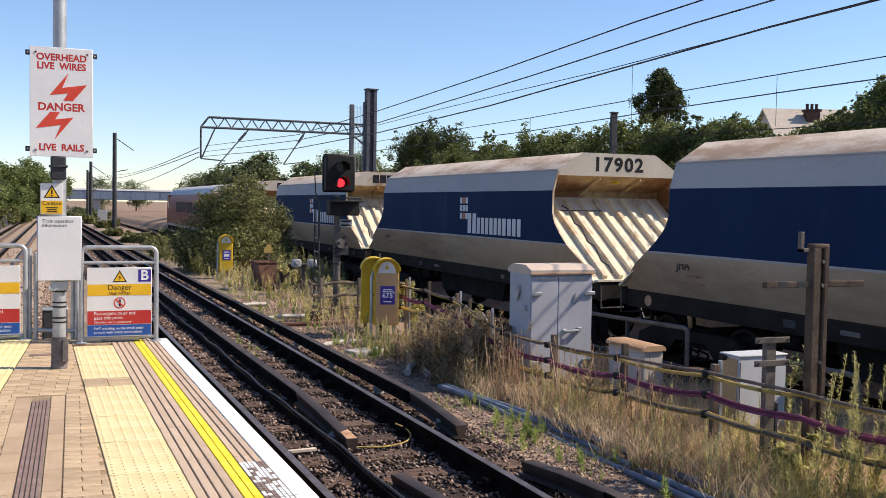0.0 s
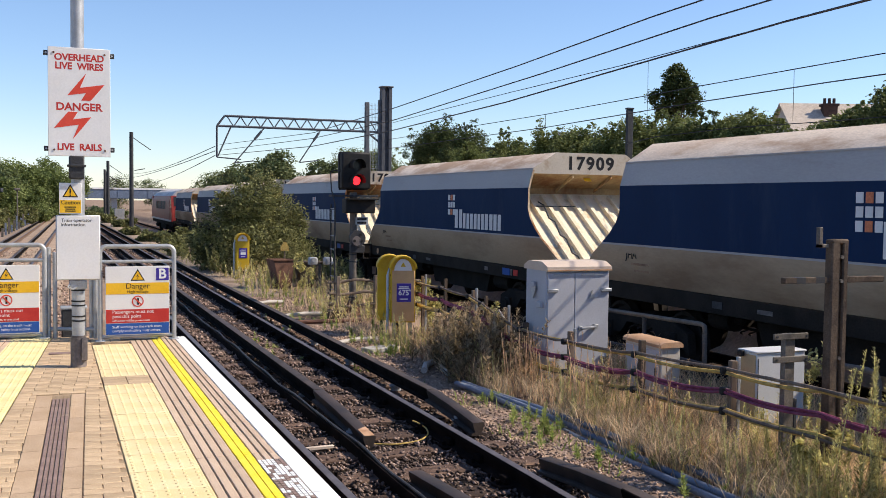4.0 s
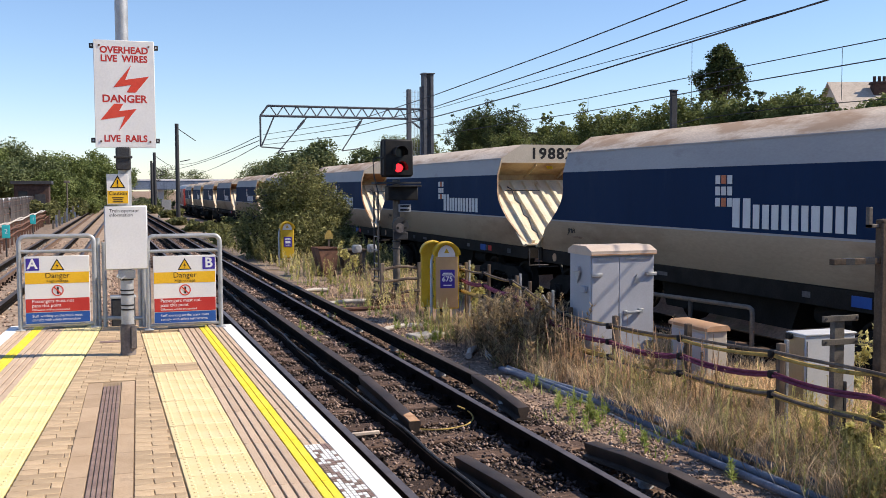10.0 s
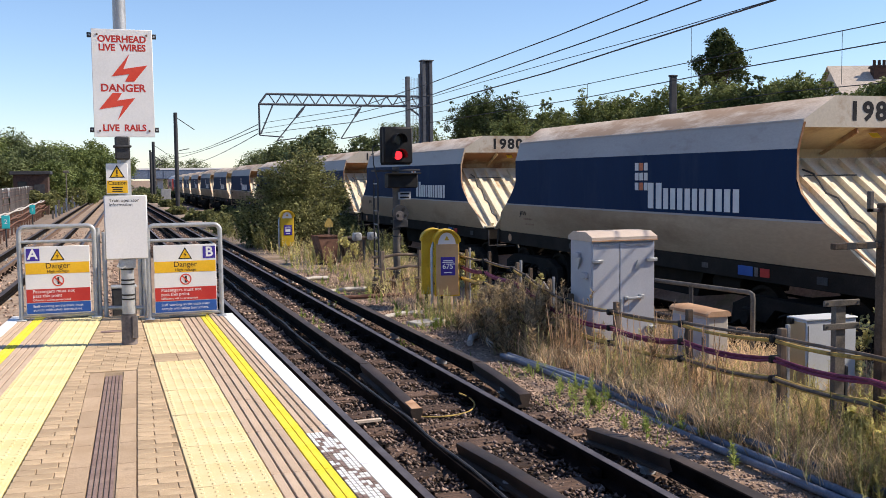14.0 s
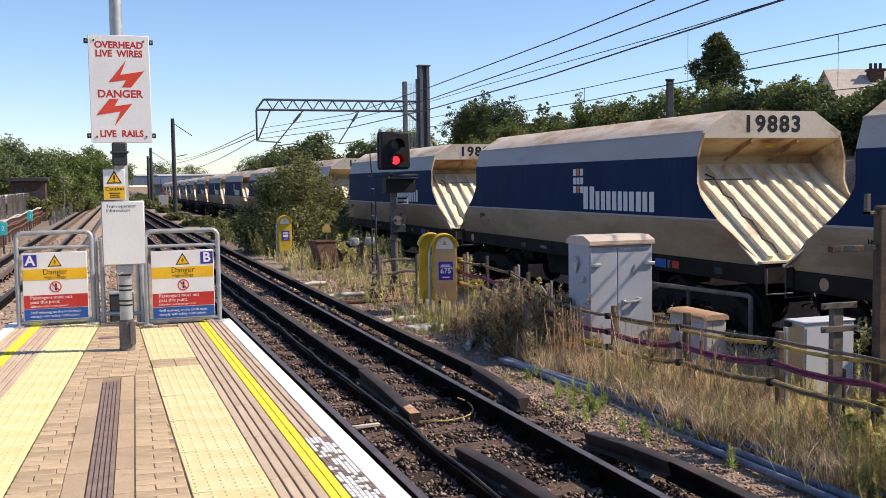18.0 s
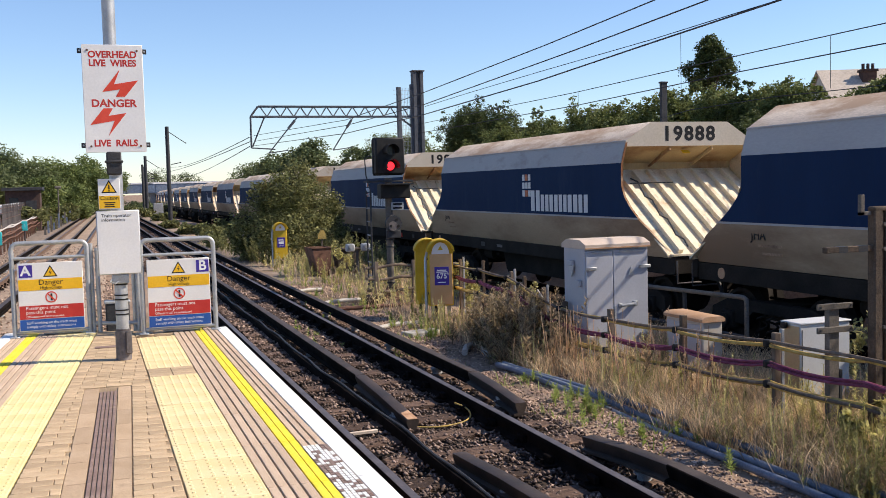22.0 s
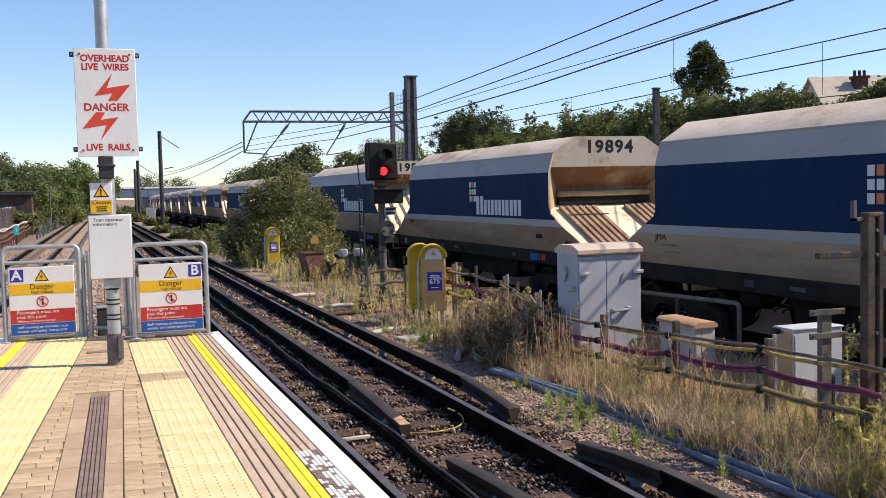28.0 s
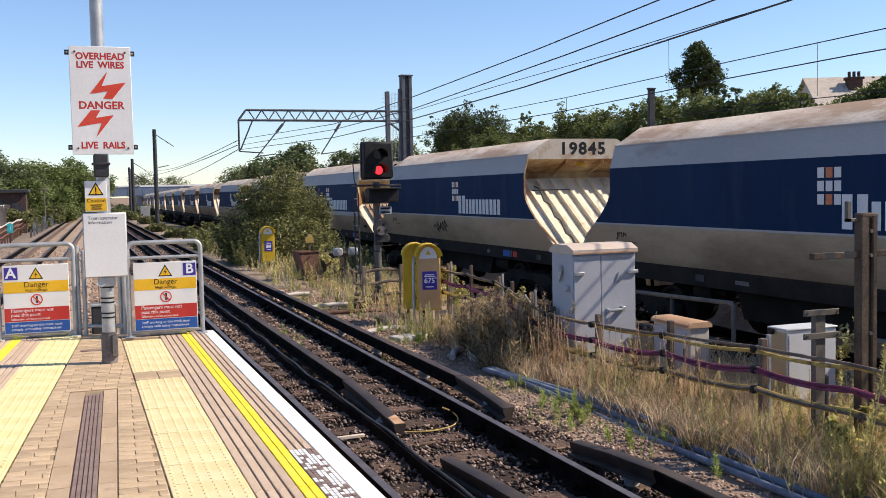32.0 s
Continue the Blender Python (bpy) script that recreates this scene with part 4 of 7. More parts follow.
def wagon(boxed):
    label = "blue and cream bogie stone hopper wagon, dusty and stained" if not boxed else "blue and cream hopper wagon with a boxed pale end"
    w = thing("hopper_wagon", label, "freight wagon", group="wagons of the stone train")
    R, e = RAIL_Z, TOP_L / 2
    roof = B()
    prof = [(-1.15, 2.235), (-0.7, 2.55), (0.7, 2.55), (1.15, 2.235), (1.14, 2.205), (0.69, 2.52), (-0.69, 2.52), (-1.14, 2.205)]
    roof.prism([(y, z - R) for y, z in prof], "x", -1, 1)
    roof.v = [(x * (e - (CUT if boxed else 0.0)), y, z) for x, y, z in roof.v]
    part("roof", roof, M_WROOF, w, "dusty buff roof edge, worn")
    for s in (-1, 1):
        part("white_band", side_panel(1.85, 2.24, s, 1, boxed), M_WWHITE, w, "grey-white upper band")
        part("blue_band", side_panel(0.915, 1.85, s, 8, boxed), M_WBLUE, w, "dark blue side band")
        part("lower_panel", side_panel(0.27, 0.915, s, 8, boxed), M_WCREAM, w, "dirty cream lower side")
        band = 0.78 if boxed else 0.885
        part("pale_lining", side_panel(band, 0.914, s, 2, boxed, 0.003), M_WWHITE, w, "grey-white lining below the blue")
        part("side_rib", B().box(-e + CUT * boxed, e - CUT * boxed, min(s * 1.14, s * 1.168), max(s * 1.14, s * 1.168), 2.215 - R, 2.235 - R), M_WWHITE, w)
        sol = part("solebar", B().box(-e - 1.3, e + 1.3, min(s * 1.02, s * 1.1), max(s * 1.02, s * 1.1), 0.0 - R, 0.26 - R, 0.008), M_WUNDER, w, "dark steel solebar")
        face = s * 1.104
        for x, wd, hg, mat in ((e + 0.7, 0.0, 0.1, M_LIDRUST), (2.2, 0.22, 0.1, M_DARK), (1.2, 0.3, 0.06, M_FENCE), (-3.3, 0.34, 0.14, M_SIGNBLUE), (-3.55, 0.08, 0.13, M_FENCE), (-3.74, 0.2, 0.12, M_SIGNDARKRED), (-2.3, 0.16, 0.08, M_FENCE), (-4.9, 0.2, 0.1, M_DARK)):
            x = x * (1 if s > 0 else -1)
            if wd == 0:
                part("end_disc", B().cyl((x, face - s * 0.006, 0.13 - R), (x, face + s * 0.004, 0.13 - R), 0.085, 16), mat, sol, "faded amber disc")
            else:
                part("data_plate", B().box(x - wd / 2, x + wd / 2, min(face, face + s * 0.006), max(face, face + s * 0.006), 0.13 - hg / 2 - R, 0.13 + hg / 2 - R), mat, sol)
        tx = (e - 0.35) * s
        me = text_mesh("JHA", 0.2, M_INK, 0.002, 0.95)
        part("class_mark", me, None, w, "", pose(tx + 0.0, s * (half_at(0.72) + 0.006), 0.74 - R, 90, 0, 180 if s > 0 else 0))
        for z, wd in ((0.60, 0.5), (0.49, 0.42)):
            part("faint_line", B().box(tx - 0.4 * s - wd / 2 + 0.2 * s, tx - 0.4 * s + wd / 2 + 0.2 * s, s * half_at(z) - 0.004, s * half_at(z) + 0.004, z - 0.022 - R, z + 0.022 - R), M_WRIB, w)
        wordmark(w, s)
        for x, z in ((e + 0.42, 0.5), (e - 0.78, 0.6)) if boxed else ():
            x, h = -s * x, s * (half_at(z) + 0.004)
            # no hollow is cut; a dark plate paints the shade of a recess
            part("step_recess", B().poly([(x - 0.13, h, z - 0.07 - R), (x + 0.13, h, z - 0.07 - R), (x + 0.1, h, z + 0.07 - R), (x - 0.14, h, z + 0.07 - R)], (0, -s * 0.012, 0)), M_WUNDER, w, "flat dark plate standing for a shaded recess in the lower side")
    for sx in (-1, 1):
        wagon_end(w, sx, boxed)
    part("centre_sill", B().box(-e - 1.3, e + 1.3, -0.2, 0.2, -0.1 - R, 0.2 - R, 0.01), M_WUNDER, w)
    part("discharge_hopper", B().prism([(-1.9, 0.25 - R), (1.9, 0.25 - R), (1.6, -0.45 - R), (-1.6, -0.45 - R)], "y", -0.8, 0.8), M_WUNDER, w)
    part("hopper_floor", B().prism([(-e - 0.9, 0.34 - R), (e + 0.9, 0.34 - R), (2.4, 0.1 - R), (-2.4, 0.1 - R)], "y", -1.05, 1.05), M_WUNDER, w)
    part("brake_cylinder", B().cyl((2.3, 0.72, -0.12 - R), (2.75, 0.72, -0.12 - R), 0.16, 12).cyl((2.1, 0.72, -0.12 - R), (2.3, 0.72, -0.12 - R), 0.05, 8), M_WUNDER, w)
    part("air_tank", B().cyl((-2.9, 0.75, -0.15 - R), (-2.2, 0.75, -0.15 - R), 0.17, 12), M_WUNDER, w)
    part("brake_rod", B().cyl((-5, 0.5, -0.25 - R), (5, 0.5, -0.25 - R), 0.02, 6), M_WUNDER, w)
    add_bogies(w, (-4.25, 4.25))
    return w


BOXED = ("19894", "19910")
DIGITS = {}


def number_on(w, body):
    x = -TOP_L / 2 - 0.0065 + (CUT if body in BOXED else 0.0)
    for k, digit in enumerate(body or "-----"):
        at = pose(x, 0.42 - 0.2 * k, 2.335 - RAIL_Z, 90, 0, -90)
        if digit == "-":
            part("digit", B().box(-0.09, 0.09, -0.12, 0.12, -0.002, 0.002), M_INK, w, "", at)
        else:
            if digit not in DIGITS:
                DIGITS[digit] = text_mesh(digit, 0.35, M_INK, 0.002, 0.97, bold=0.012)
            part("digit", DIGITS[digit], None, w, "bold black digit", at)


def locomotive():
    t = thing("locomotive", "maroon and silver diesel freight locomotive", "locomotive")
    hl = 9.4
    sec = [(-1.32, 1.05), (1.32, 1.05), (1.32, 2.75), (1.2, 3.1), (-1.2, 3.1), (-1.32, 2.75)]
    part("body", B().prism(sec, "x", -hl + 1.4, hl - 1.4), M_LOCORED, t, "faded maroon body side")
    roof = [(-1.2, 3.1), (1.2, 3.1), (0.95, 3.42), (0.5, 3.62), (-0.5, 3.62), (-0.95, 3.42)]
    part("roof", B().prism(roof, "x", -hl + 0.5, hl - 0.5), M_SILVER, t, "dull silver roof")
    for sx in (-1, 1):
        cab = [(sx * (hl - 1.4), 1.05), (sx * hl, 1.05), (sx * hl, 2.15), (sx * (hl - 0.45), 3.1), (sx * (hl - 1.4), 3.1)]
        c = part("cab", B().prism(cab, "y", -1.3, 1.3), M_LOCORED, t, "maroon cab with dark windows")
        for s in (-1, 1):
            part("cab_window", B().box(sx * (hl - 0.95) - 0.32, sx * (hl - 0.95) + 0.32, s * 1.301 - 0.006, s * 1.301 + 0.006, 2.1, 2.85), M_GLASS, c)
            part("windscreen", B().box(-0.008, 0.008, -0.5, 0.5, -0.4, 0.4), M_GLASS, c, "", pose(sx * (hl - 0.215), s * 0.62, 2.64, 0, -sx * 25.3, 0))
        part("buffer_beam", B().box(min(sx * hl, sx * (hl + 0.25)), max(sx * hl, sx * (hl + 0.25)), -1.2, 1.2, 0.75, 1.15, 0.03), M_WUNDER, t)
        for s in (-1, 1):
            part("buffer", B().cyl((sx * (hl + 0.25), s * 0.87, 1.05), (sx * (hl + 0.6), s * 0.87, 1.05), 0.1, 10).cyl((sx * (hl + 0.6), s * 0.87, 1.05), (sx * (hl + 0.64), s * 0.87, 1.05), 0.22, 14), M_WUNDER, t)
    for s in (-1, 1):
        part("lower_stripe", B().box(-hl + 0.1, hl - 0.1, s * 1.325 - 0.006, s * 1.325 + 0.006, 1.05, 1.2), M_SILVER, t)
        for k in range(6):
            part("grille", B().box(-4.6 + 1.5 * k, -3.5 + 1.5 * k, s * 1.325 - 0.01, s * 1.325 + 0.01, 2.0, 2.65), M_DARK, t)
    part("underframe", B().box(-hl, hl, -1.15, 1.15, 0.72, 1.05, 0.02), M_WUNDER, t)
    part("fuel_tank", B().box(-2.2, 2.2, -1.1, 1.1, 0.25, 0.75, 0.08), M_WUNDER, t)
    add_bogies(t, (-5.9, 5.9))
    return t


# Order of the train behind the locomotive, by the running numbers that can be read.
NUMBERS = ["", "198", "17902", "17923", "17909", "17918", "19847", "19882", "19885", "19806", "19872", "19889", "19883", "19865", "19888", "19809", "19870", "19894", "19910", "19845", "", "", ""]
models = {False: wagon(False), True: wagon(True)}
# couplings pulled out or pressed together along the train
SLACK = {3: -0.12, 4: -0.3, 5: -0.22, 6: -0.18, 10: -0.05, 11: -0.12, 12: -0.08, 14: 0.05, 15: 0.12, 16: 0.06, 19: -0.06, 20: -0.15, 21: -0.15}
TRAIN = []
first = {False: True, True: True}
for k, num in enumerate(NUMBERS):
    kind_of = num in BOXED
    if first[kind_of]:
        w, first[kind_of] = models[kind_of], False
    else:
        w = copy_thing(models[kind_of], Matrix())
        for o in list(w.children):
            if o.name.startswith("digit"):
                bpy.data.objects.remove(o)
    number_on(w, num if len(num) == 5 else "")
    # the front top corner of wagon 2 in the list stands 24.68 m along the line at the start
    TRAIN.append((w, 12.18 + PITCH * (3 - k) - TOP_L / 2 + SLACK.get(k, 0.0)))
    if num == "19845":
        scrawl = [(4.55, 0.62), (4.45, 0.78), (4.38, 0.5), (4.3, 0.74), (4.2, 0.52), (4.12, 0.7), (4.0, 0.55), (3.9, 0.72), (3.84, 0.48), (3.7, 0.66), (3.6, 0.6)]
        part("scrawl", B().tube([(TOP_L / 2 - u, half_at(z) + 0.004, z - RAIL_Z) for u, z in scrawl], 0.012, 5), M_WUNDER, w, "dark scrawled marks on the lower side")
loco = locomotive()
TRAIN.append((loco, 12.18 + PITCH * 3 + 12.0))

SIZE, WIDE = 1.12, 1.12
LINE_X, LINE_TURN, LINE_BEND = 11.312, -0.388, 0.000209


def on_line(s):
    """Pose on the freight line, s metres along it."""
    head = radians(LINE_TURN) + LINE_BEND * s
    x = LINE_X + radians(LINE_TURN) * s + LINE_BEND * s * s / 2
    z = -1.306 - 0.0046 * max(0.0, s - 28)
    return pose(x, s, z, 0, 0, 90 - math.degrees(head))


def gone(t):
    """How far the train has moved by t seconds."""
    return 6.6547 * t + 0.019896 * t**2 - 0.00080504 * t**3 + 8.053e-6 * t**4


# the freight line's own track
line = thing("railway_track", "dark freight line under the train", "railway track", kind="structure")
pts_y = [-60 + 6 * i for i in range(75)]
for off in (-0.7525, 0.7525):
    prof = rail_profile(0.0)
    b, n = B(), len(prof)
    vs = []
    for y in pts_y:
        m = on_line(y)
        vs += [(m.translation.x + off + u, y, m.translation.z + v) for u, v in prof]
    fs = [(i * n + k, i * n + (k + 1) % n, (i + 1) * n + (k + 1) % n, (i + 1) * n + k) for i in range(len(pts_y) - 1) for k in range(n)]
    part("rail", b.add(vs, fs), M_RAIL, line)
me = sleeper_mesh()
for i in range(60):
    m = on_line(2 + 0.7 * i)
    part("sleeper", me, None, line, "", pose(m.translation.x, m.translation.y, m.translation.z - 0.156))
b = B()
for i in range(170):
    m = on_line(44 + 0.7 * i)
    b.box(m.translation.x - 1.25, m.translation.x + 1.25, m.translation.y - 0.125, m.translation.y + 0.125, m.translation.z - 0.28, m.translation.z - 0.158)
tagged(part("far_sleepers", b, M_SLEEPER, line), kind="stuff")
b = B()
vs = []
for y in pts_y:
    m = on_line(y)
    x, z = m.translation.x, m.translation.z - 0.18
    side = max(ground_z(x - 3.0, y) + 0.015, z - 0.25) if y < 120 else z - 0.25
    vs += [(x - 3.3, y, side - 0.05), (x - 2.9, y, side), (x - 1.7, y, z), (x + 1.6, y, z), (x + 2.2, y, z - 0.3), (x - 3.3, y, z - 0.5)]
b.add(vs, [(6 * i + k, 6 * i + (k + 1) % 6, 6 * i + 6 + (k + 1) % 6, 6 * i + 6 + k) for i in range(len(pts_y) - 1) for k in range(6)])
lone("freight_bed", b, M_BALLAST, "dark ballast bed of the freight line", "ballast", kind="structure")


def motions():
    times = [0, 2, 4, 6, 8, 10, 12, 14, 16, 18, 20, 22, 24, 26, 28, 30, 32]
    for ob, s0 in TRAIN:
        ob.scale = (SIZE, SIZE * WIDE, SIZE)
        walk(ob, [(t, on_line((s0 + gone(t)) * SIZE)) for t in times])

# ---- platform end: pole, signs, barriers ----
pole = thing("sign_pole", "grey steel pole with black bands and a square foot", "pole", 0.235, 9.6, 0)
part("shaft", B().cyl((0, 0, 0), (0.005, 0, 4.3), 0.058, 16), M_GALV, pole)
part("sleeve", B().cyl((0, 0, 0), (0, 0, 0.27), 0.07, 16).cyl((0, 0, 0.27), (0, 0, 0.29), 0.064, 16), M_FENCE, pole)
part("door_plate", B().box(0.02, 0.075, -0.085, -0.02, 0.06, 0.27, 0.008), M_FENCE, pole)
for z in (0.42, 0.46, 0.56, 0.6, 0.7):
    part("band", B().cyl((0, 0, z), (0, 0, z + 0.014), 0.0615, 16), M_BLACK, pole)
part("bracket", B().box(-0.075, 0.075, -0.075, -0.058, 0.72, 0.8, 0.004), M_GALV, pole)
part("cap_ring", B().cyl((0, 0, 0.73), (0, 0, 0.77), 0.066, 16), M_DARK, pole)
part("junction_box", B().box(-0.075, 0.055, -0.12, 0.02, 1.72, 1.93, 0.012), M_DARK, pole, "dark brown junction box")
part("junction_lid", B().box(-0.09, 0.07, -0.135, 0.035, 1.83, 1.85, 0.004), M_DARK, pole)


def lettering(parent, body, size, mat, x, y, z, width=1.0, align="CENTER", bold=0.0, name="lettering"):
    """Sets a line word by word, each word a part of its own."""
    words = [text_mesh(w, size, mat, 0.0004, width, "LEFT", bold) for w in body.split()]
    wide = [max(v.co.x for v in m.vertices) for m in words]
    gap = size * width * (0.3 if "  " not in body else 0.55)
    at = x - (sum(wide) + gap * (len(words) - 1)) / 2 if align == "CENTER" else x
    for m, w in zip(words, wide):
        part(name, m, None, parent, "", pose(at, y, z, 90, 0, 0))
        at += w + gap


def plate(w, h, mat, x, y, z, parent, name="plate", t=0.002, label=""):
    return part(name, B().box(x - w / 2, x + w / 2, y - t, y, z - h / 2, z + h / 2), mat, parent, label)


live = thing("warning_sign", "white enamel sign warning of overhead live wires and rails", "sign", 0.252, 9.5, 2.41)
sw, sh = 0.264, 0.486
part("board", B().box(-sw, sw, -0.006, 0.006, -sh, sh, 0.004), M_SIGNWHITE, live)
for z in (-0.42, 0.43):
    part("strap", B().box(-0.3, 0.3, 0.008, 0.03, z - 0.022, z + 0.022, 0.003), M_DARK, live, "dark bracket strap")
    for x in (-0.215, 0.215):
        part("bolt", B().cyl((x, -0.006, z + (0.005 if z > 0 else -0.01)), (x, -0.012, z + (0.005 if z > 0 else -0.01)), 0.01, 8), M_RUST, live)
    for x in (-0.28, 0.28):
        part("bolt", B().cyl((x, 0.008, z), (x, 0.002, z), 0.009, 8), M_GALV, live)
for body, z, size, wd in (("OVERHEAD", 0.395, 0.083, 0.96), ("LIVE  WIRES", 0.318, 0.083, 0.92), ("DANGER", -0.045, 0.095, 1.0), ("LIVE  RAILS", -0.405, 0.083, 0.92)):
    lettering(live, body, size, M_SIGNDARKRED, 0, -0.0066, z, wd * 1.02, bold=0.0028)


def bolt_shape(parent, dx, dz, s):
    if s > 0:
        loop = [(0.06, 0.13), (-0.1, -0.075), (0.055, -0.05), (0.015, -0.118), (0.095, -0.118), (0.215, 0.032), (0.005, -0.005)]
    else:
        loop = [(-0.06, -0.13), (0.1, 0.075), (-0.055, 0.05), (-0.015, 0.118), (-0.095, 0.118), (-0.215, -0.032), (-0.005, 0.005)]
    part("lightning_bolt", B().poly([(dx + u, -0.0065, dz + v) for u, v in loop], (0, -0.0015, 0)), M_SIGNRED, parent, "red lightning arrow")


bolt_shape(live, 0.0, 0.135, 1)
bolt_shape(live, -0.0, -0.205, -1)

caution = thing("caution_sign", "white and yellow caution sign with a black triangle", "sign", 0.17, 9.52, 1.545)
part("board", B().box(-0.095, 0.095, -0.004, 0.004, -0.14, 0.14, 0.003), M_SIGNWHITE, caution)
plate(0.18, 0.115, M_SIGNAMBER, 0, -0.0042, -0.073, caution, "yellow_field")


def triangle(parent, x, y, z, s, bolt=True):
    def loop(k, dy):
        return [(x - s * k, y + dy, z - s * 0.577 * k), (x + s * k, y + dy, z - s * 0.577 * k), (x, y + dy, z + s * 1.155 * k)]
    part("triangle_edge", B().poly(loop(1.0, 0), (0, -0.001, 0)), M_INK, parent)
    part("triangle_field", B().poly(loop(0.76, -0.0014), (0, -0.001, 0)), M_SIGNAMBER, parent)
    if bolt:
        part("triangle_mark", B().poly([(x + u * s, y - 0.0028, z + v * s) for u, v in ((0.1, 0.55), (-0.2, 0.0), (0.02, 0.05), (-0.1, -0.42), (0.22, 0.2), (0.0, 0.12))], (0, -0.001, 0)), M_INK, parent)
    else:
        plate(s * 0.18, s * 0.6, M_INK, x, y - 0.0026, z + s * 0.2, parent, "triangle_mark", 0.001)
        plate(s * 0.18, s * 0.16, M_INK, x, y - 0.0026, z - s * 0.3, parent, "triangle_mark", 0.001)


triangle(caution, 0.0, -0.0045, 0.05, 0.068, False)
lettering(caution, "Caution", 0.05, M_INK, 0, -0.0072, -0.038, 1.0)
for k, w in enumerate((0.1, 0.08, 0.09)):
    plate(w, 0.009, M_INK, 0, -0.0064, -0.078 - 0.018 * k, caution, "text_bar", 0.001)

info = thing("information_board", "blank white board headed train operator information", "sign", 0.235, 9.5, 1.1)
part("frame", B().box(-0.19, 0.19, 0.0, 0.022, -0.295, 0.295, 0.008), M_GALV, info)
part("board", B().box(-0.182, 0.182, -0.004, 0.0, -0.287, 0.287, 0.002), M_SIGNWHITE, info)
lettering(info, "Train operator", 0.043, M_INK, -0.145, -0.0046, 0.247, 1.02, "LEFT")
lettering(info, "information", 0.043, M_INK, -0.145, -0.0046, 0.208, 1.02, "LEFT")
part("clamp", B().tube([(-0.07, 0.03, -0.33), (-0.09, 0.0, -0.36), (-0.05, 0.0, -0.38), (-0.02, 0.02, -0.36)], 0.008, 6), M_GALV, info)


def rounded_frame(x0, x1, z0, z1, r, tube_r):
    pts = []
    for cx, cz, a0 in ((x1 - r, z1 - r, 0), (x0 + r, z1 - r, 90)):
        pts += [(cx + r * math.cos(radians(a0 + a)), 0, cz + r * math.sin(radians(a0 + a))) for a in range(0, 91, 15)]
    return B().tube([(x1, 0, z0)] + pts + [(x0, 0, z0)], tube_r, 10)


def barrier(letter, x0, y, letter_left):
    g = thing("platform_barrier", "grey tubular platform-end barrier with a danger sign", "barrier", x0, y, 0, group="platform-end barriers")
    W = 0.775
    part("frame", rounded_frame(0, W, 0.0, 1.03, 0.07, 0.026), M_GALV, g)
    part("rail", B().cyl((0, 0, 0.865), (W, 0, 0.865), 0.019, 10), M_GALV, g)
    part("rail", B().cyl((0, 0, 0.05), (W, 0, 0.05), 0.019, 10), M_GALV, g)
    for x in (0, W):
        part("foot", B().box(x - 0.05, x + 0.05, -0.06, 0.06, 0.0, 0.012, 0.003), M_GALV, g)
    cx, hw = W / 2, 0.335
    sign = part("sign_board", B().box(cx - hw, cx + hw, -0.036, -0.028, 0.065, 0.815, 0.006), M_SIGNWHITE, g, "danger sign in white, amber, red and blue")
    F = -0.0362
    plate(2 * hw - 0.012, 0.122, M_SIGNAMBER, cx, F, 0.573, sign, "amber_band")
    plate(2 * hw - 0.012, 0.148, M_SIGNDARKRED, cx, F, 0.272, sign, "red_band")
    plate(2 * hw - 0.012, 0.118, M_SIGNBLUE, cx, F, 0.133, sign, "blue_band")
    lx = cx - hw + 0.085 if letter_left else cx + hw - 0.075
    plate(0.135, 0.135, M_PURPLE, lx, F, 0.725, sign, "letter_square")
    lettering(sign, letter, 0.15, M_LETTER, lx, F - 0.0026, 0.725, 1.0, bold=0.004)
    triangle(sign, cx, F, 0.70, 0.075)
    lettering(sign, "Danger", 0.085, M_INK, cx, F - 0.0026, 0.597, 1.0)
    lettering(sign, "High voltage", 0.045, M_INK, cx, F - 0.0026, 0.537, 1.0)
    ring = B()
    n = 24
    vs = [(cx + r * math.cos(2 * math.pi * k / n), F - 0.002, 0.432 + r * math.sin(2 * math.pi * k / n)) for k in range(n) for r in (0.062, 0.05)]
    ring.add(vs, [(2 * k, 2 * k + 1, (2 * k + 3) % (2 * n), (2 * k + 2) % (2 * n)) for k in range(n)])
    part("prohibition_ring", ring, M_SIGNRED, sign)
    part("prohibition_slash", B().poly([(cx - 0.046, F - 0.003, 0.47), (cx - 0.036, F - 0.003, 0.48), (cx + 0.046, F - 0.003, 0.394), (cx + 0.036, F - 0.003, 0.384)], (0, -0.001, 0)), M_SIGNRED, sign)
    part("pictogram_bar", B().poly([(cx - 0.008, F - 0.001, 0.395), (cx + 0.012, F - 0.001, 0.395), (cx + 0.012, F - 0.001, 0.47), (cx - 0.008, F - 0.001, 0.47)], (0, -0.001, 0)), M_INK, sign)
    for body, z, size in (("Passengers must not", 0.318, 0.052), ("pass this point", 0.27, 0.052), ("Offenders will be prosecuted", 0.223, 0.033)):
        lettering(sign, body, size, M_LETTER, cx - hw + 0.07, F - 0.0026, z, 1.0, "LEFT")
    for body, z in (("Staff working on the track must", 0.155), ("comply with safety instructions", 0.113)):
        lettering(sign, body, 0.04, M_LETTER, cx - hw + 0.07, F - 0.0026, z, 1.0, "LEFT")
    return g


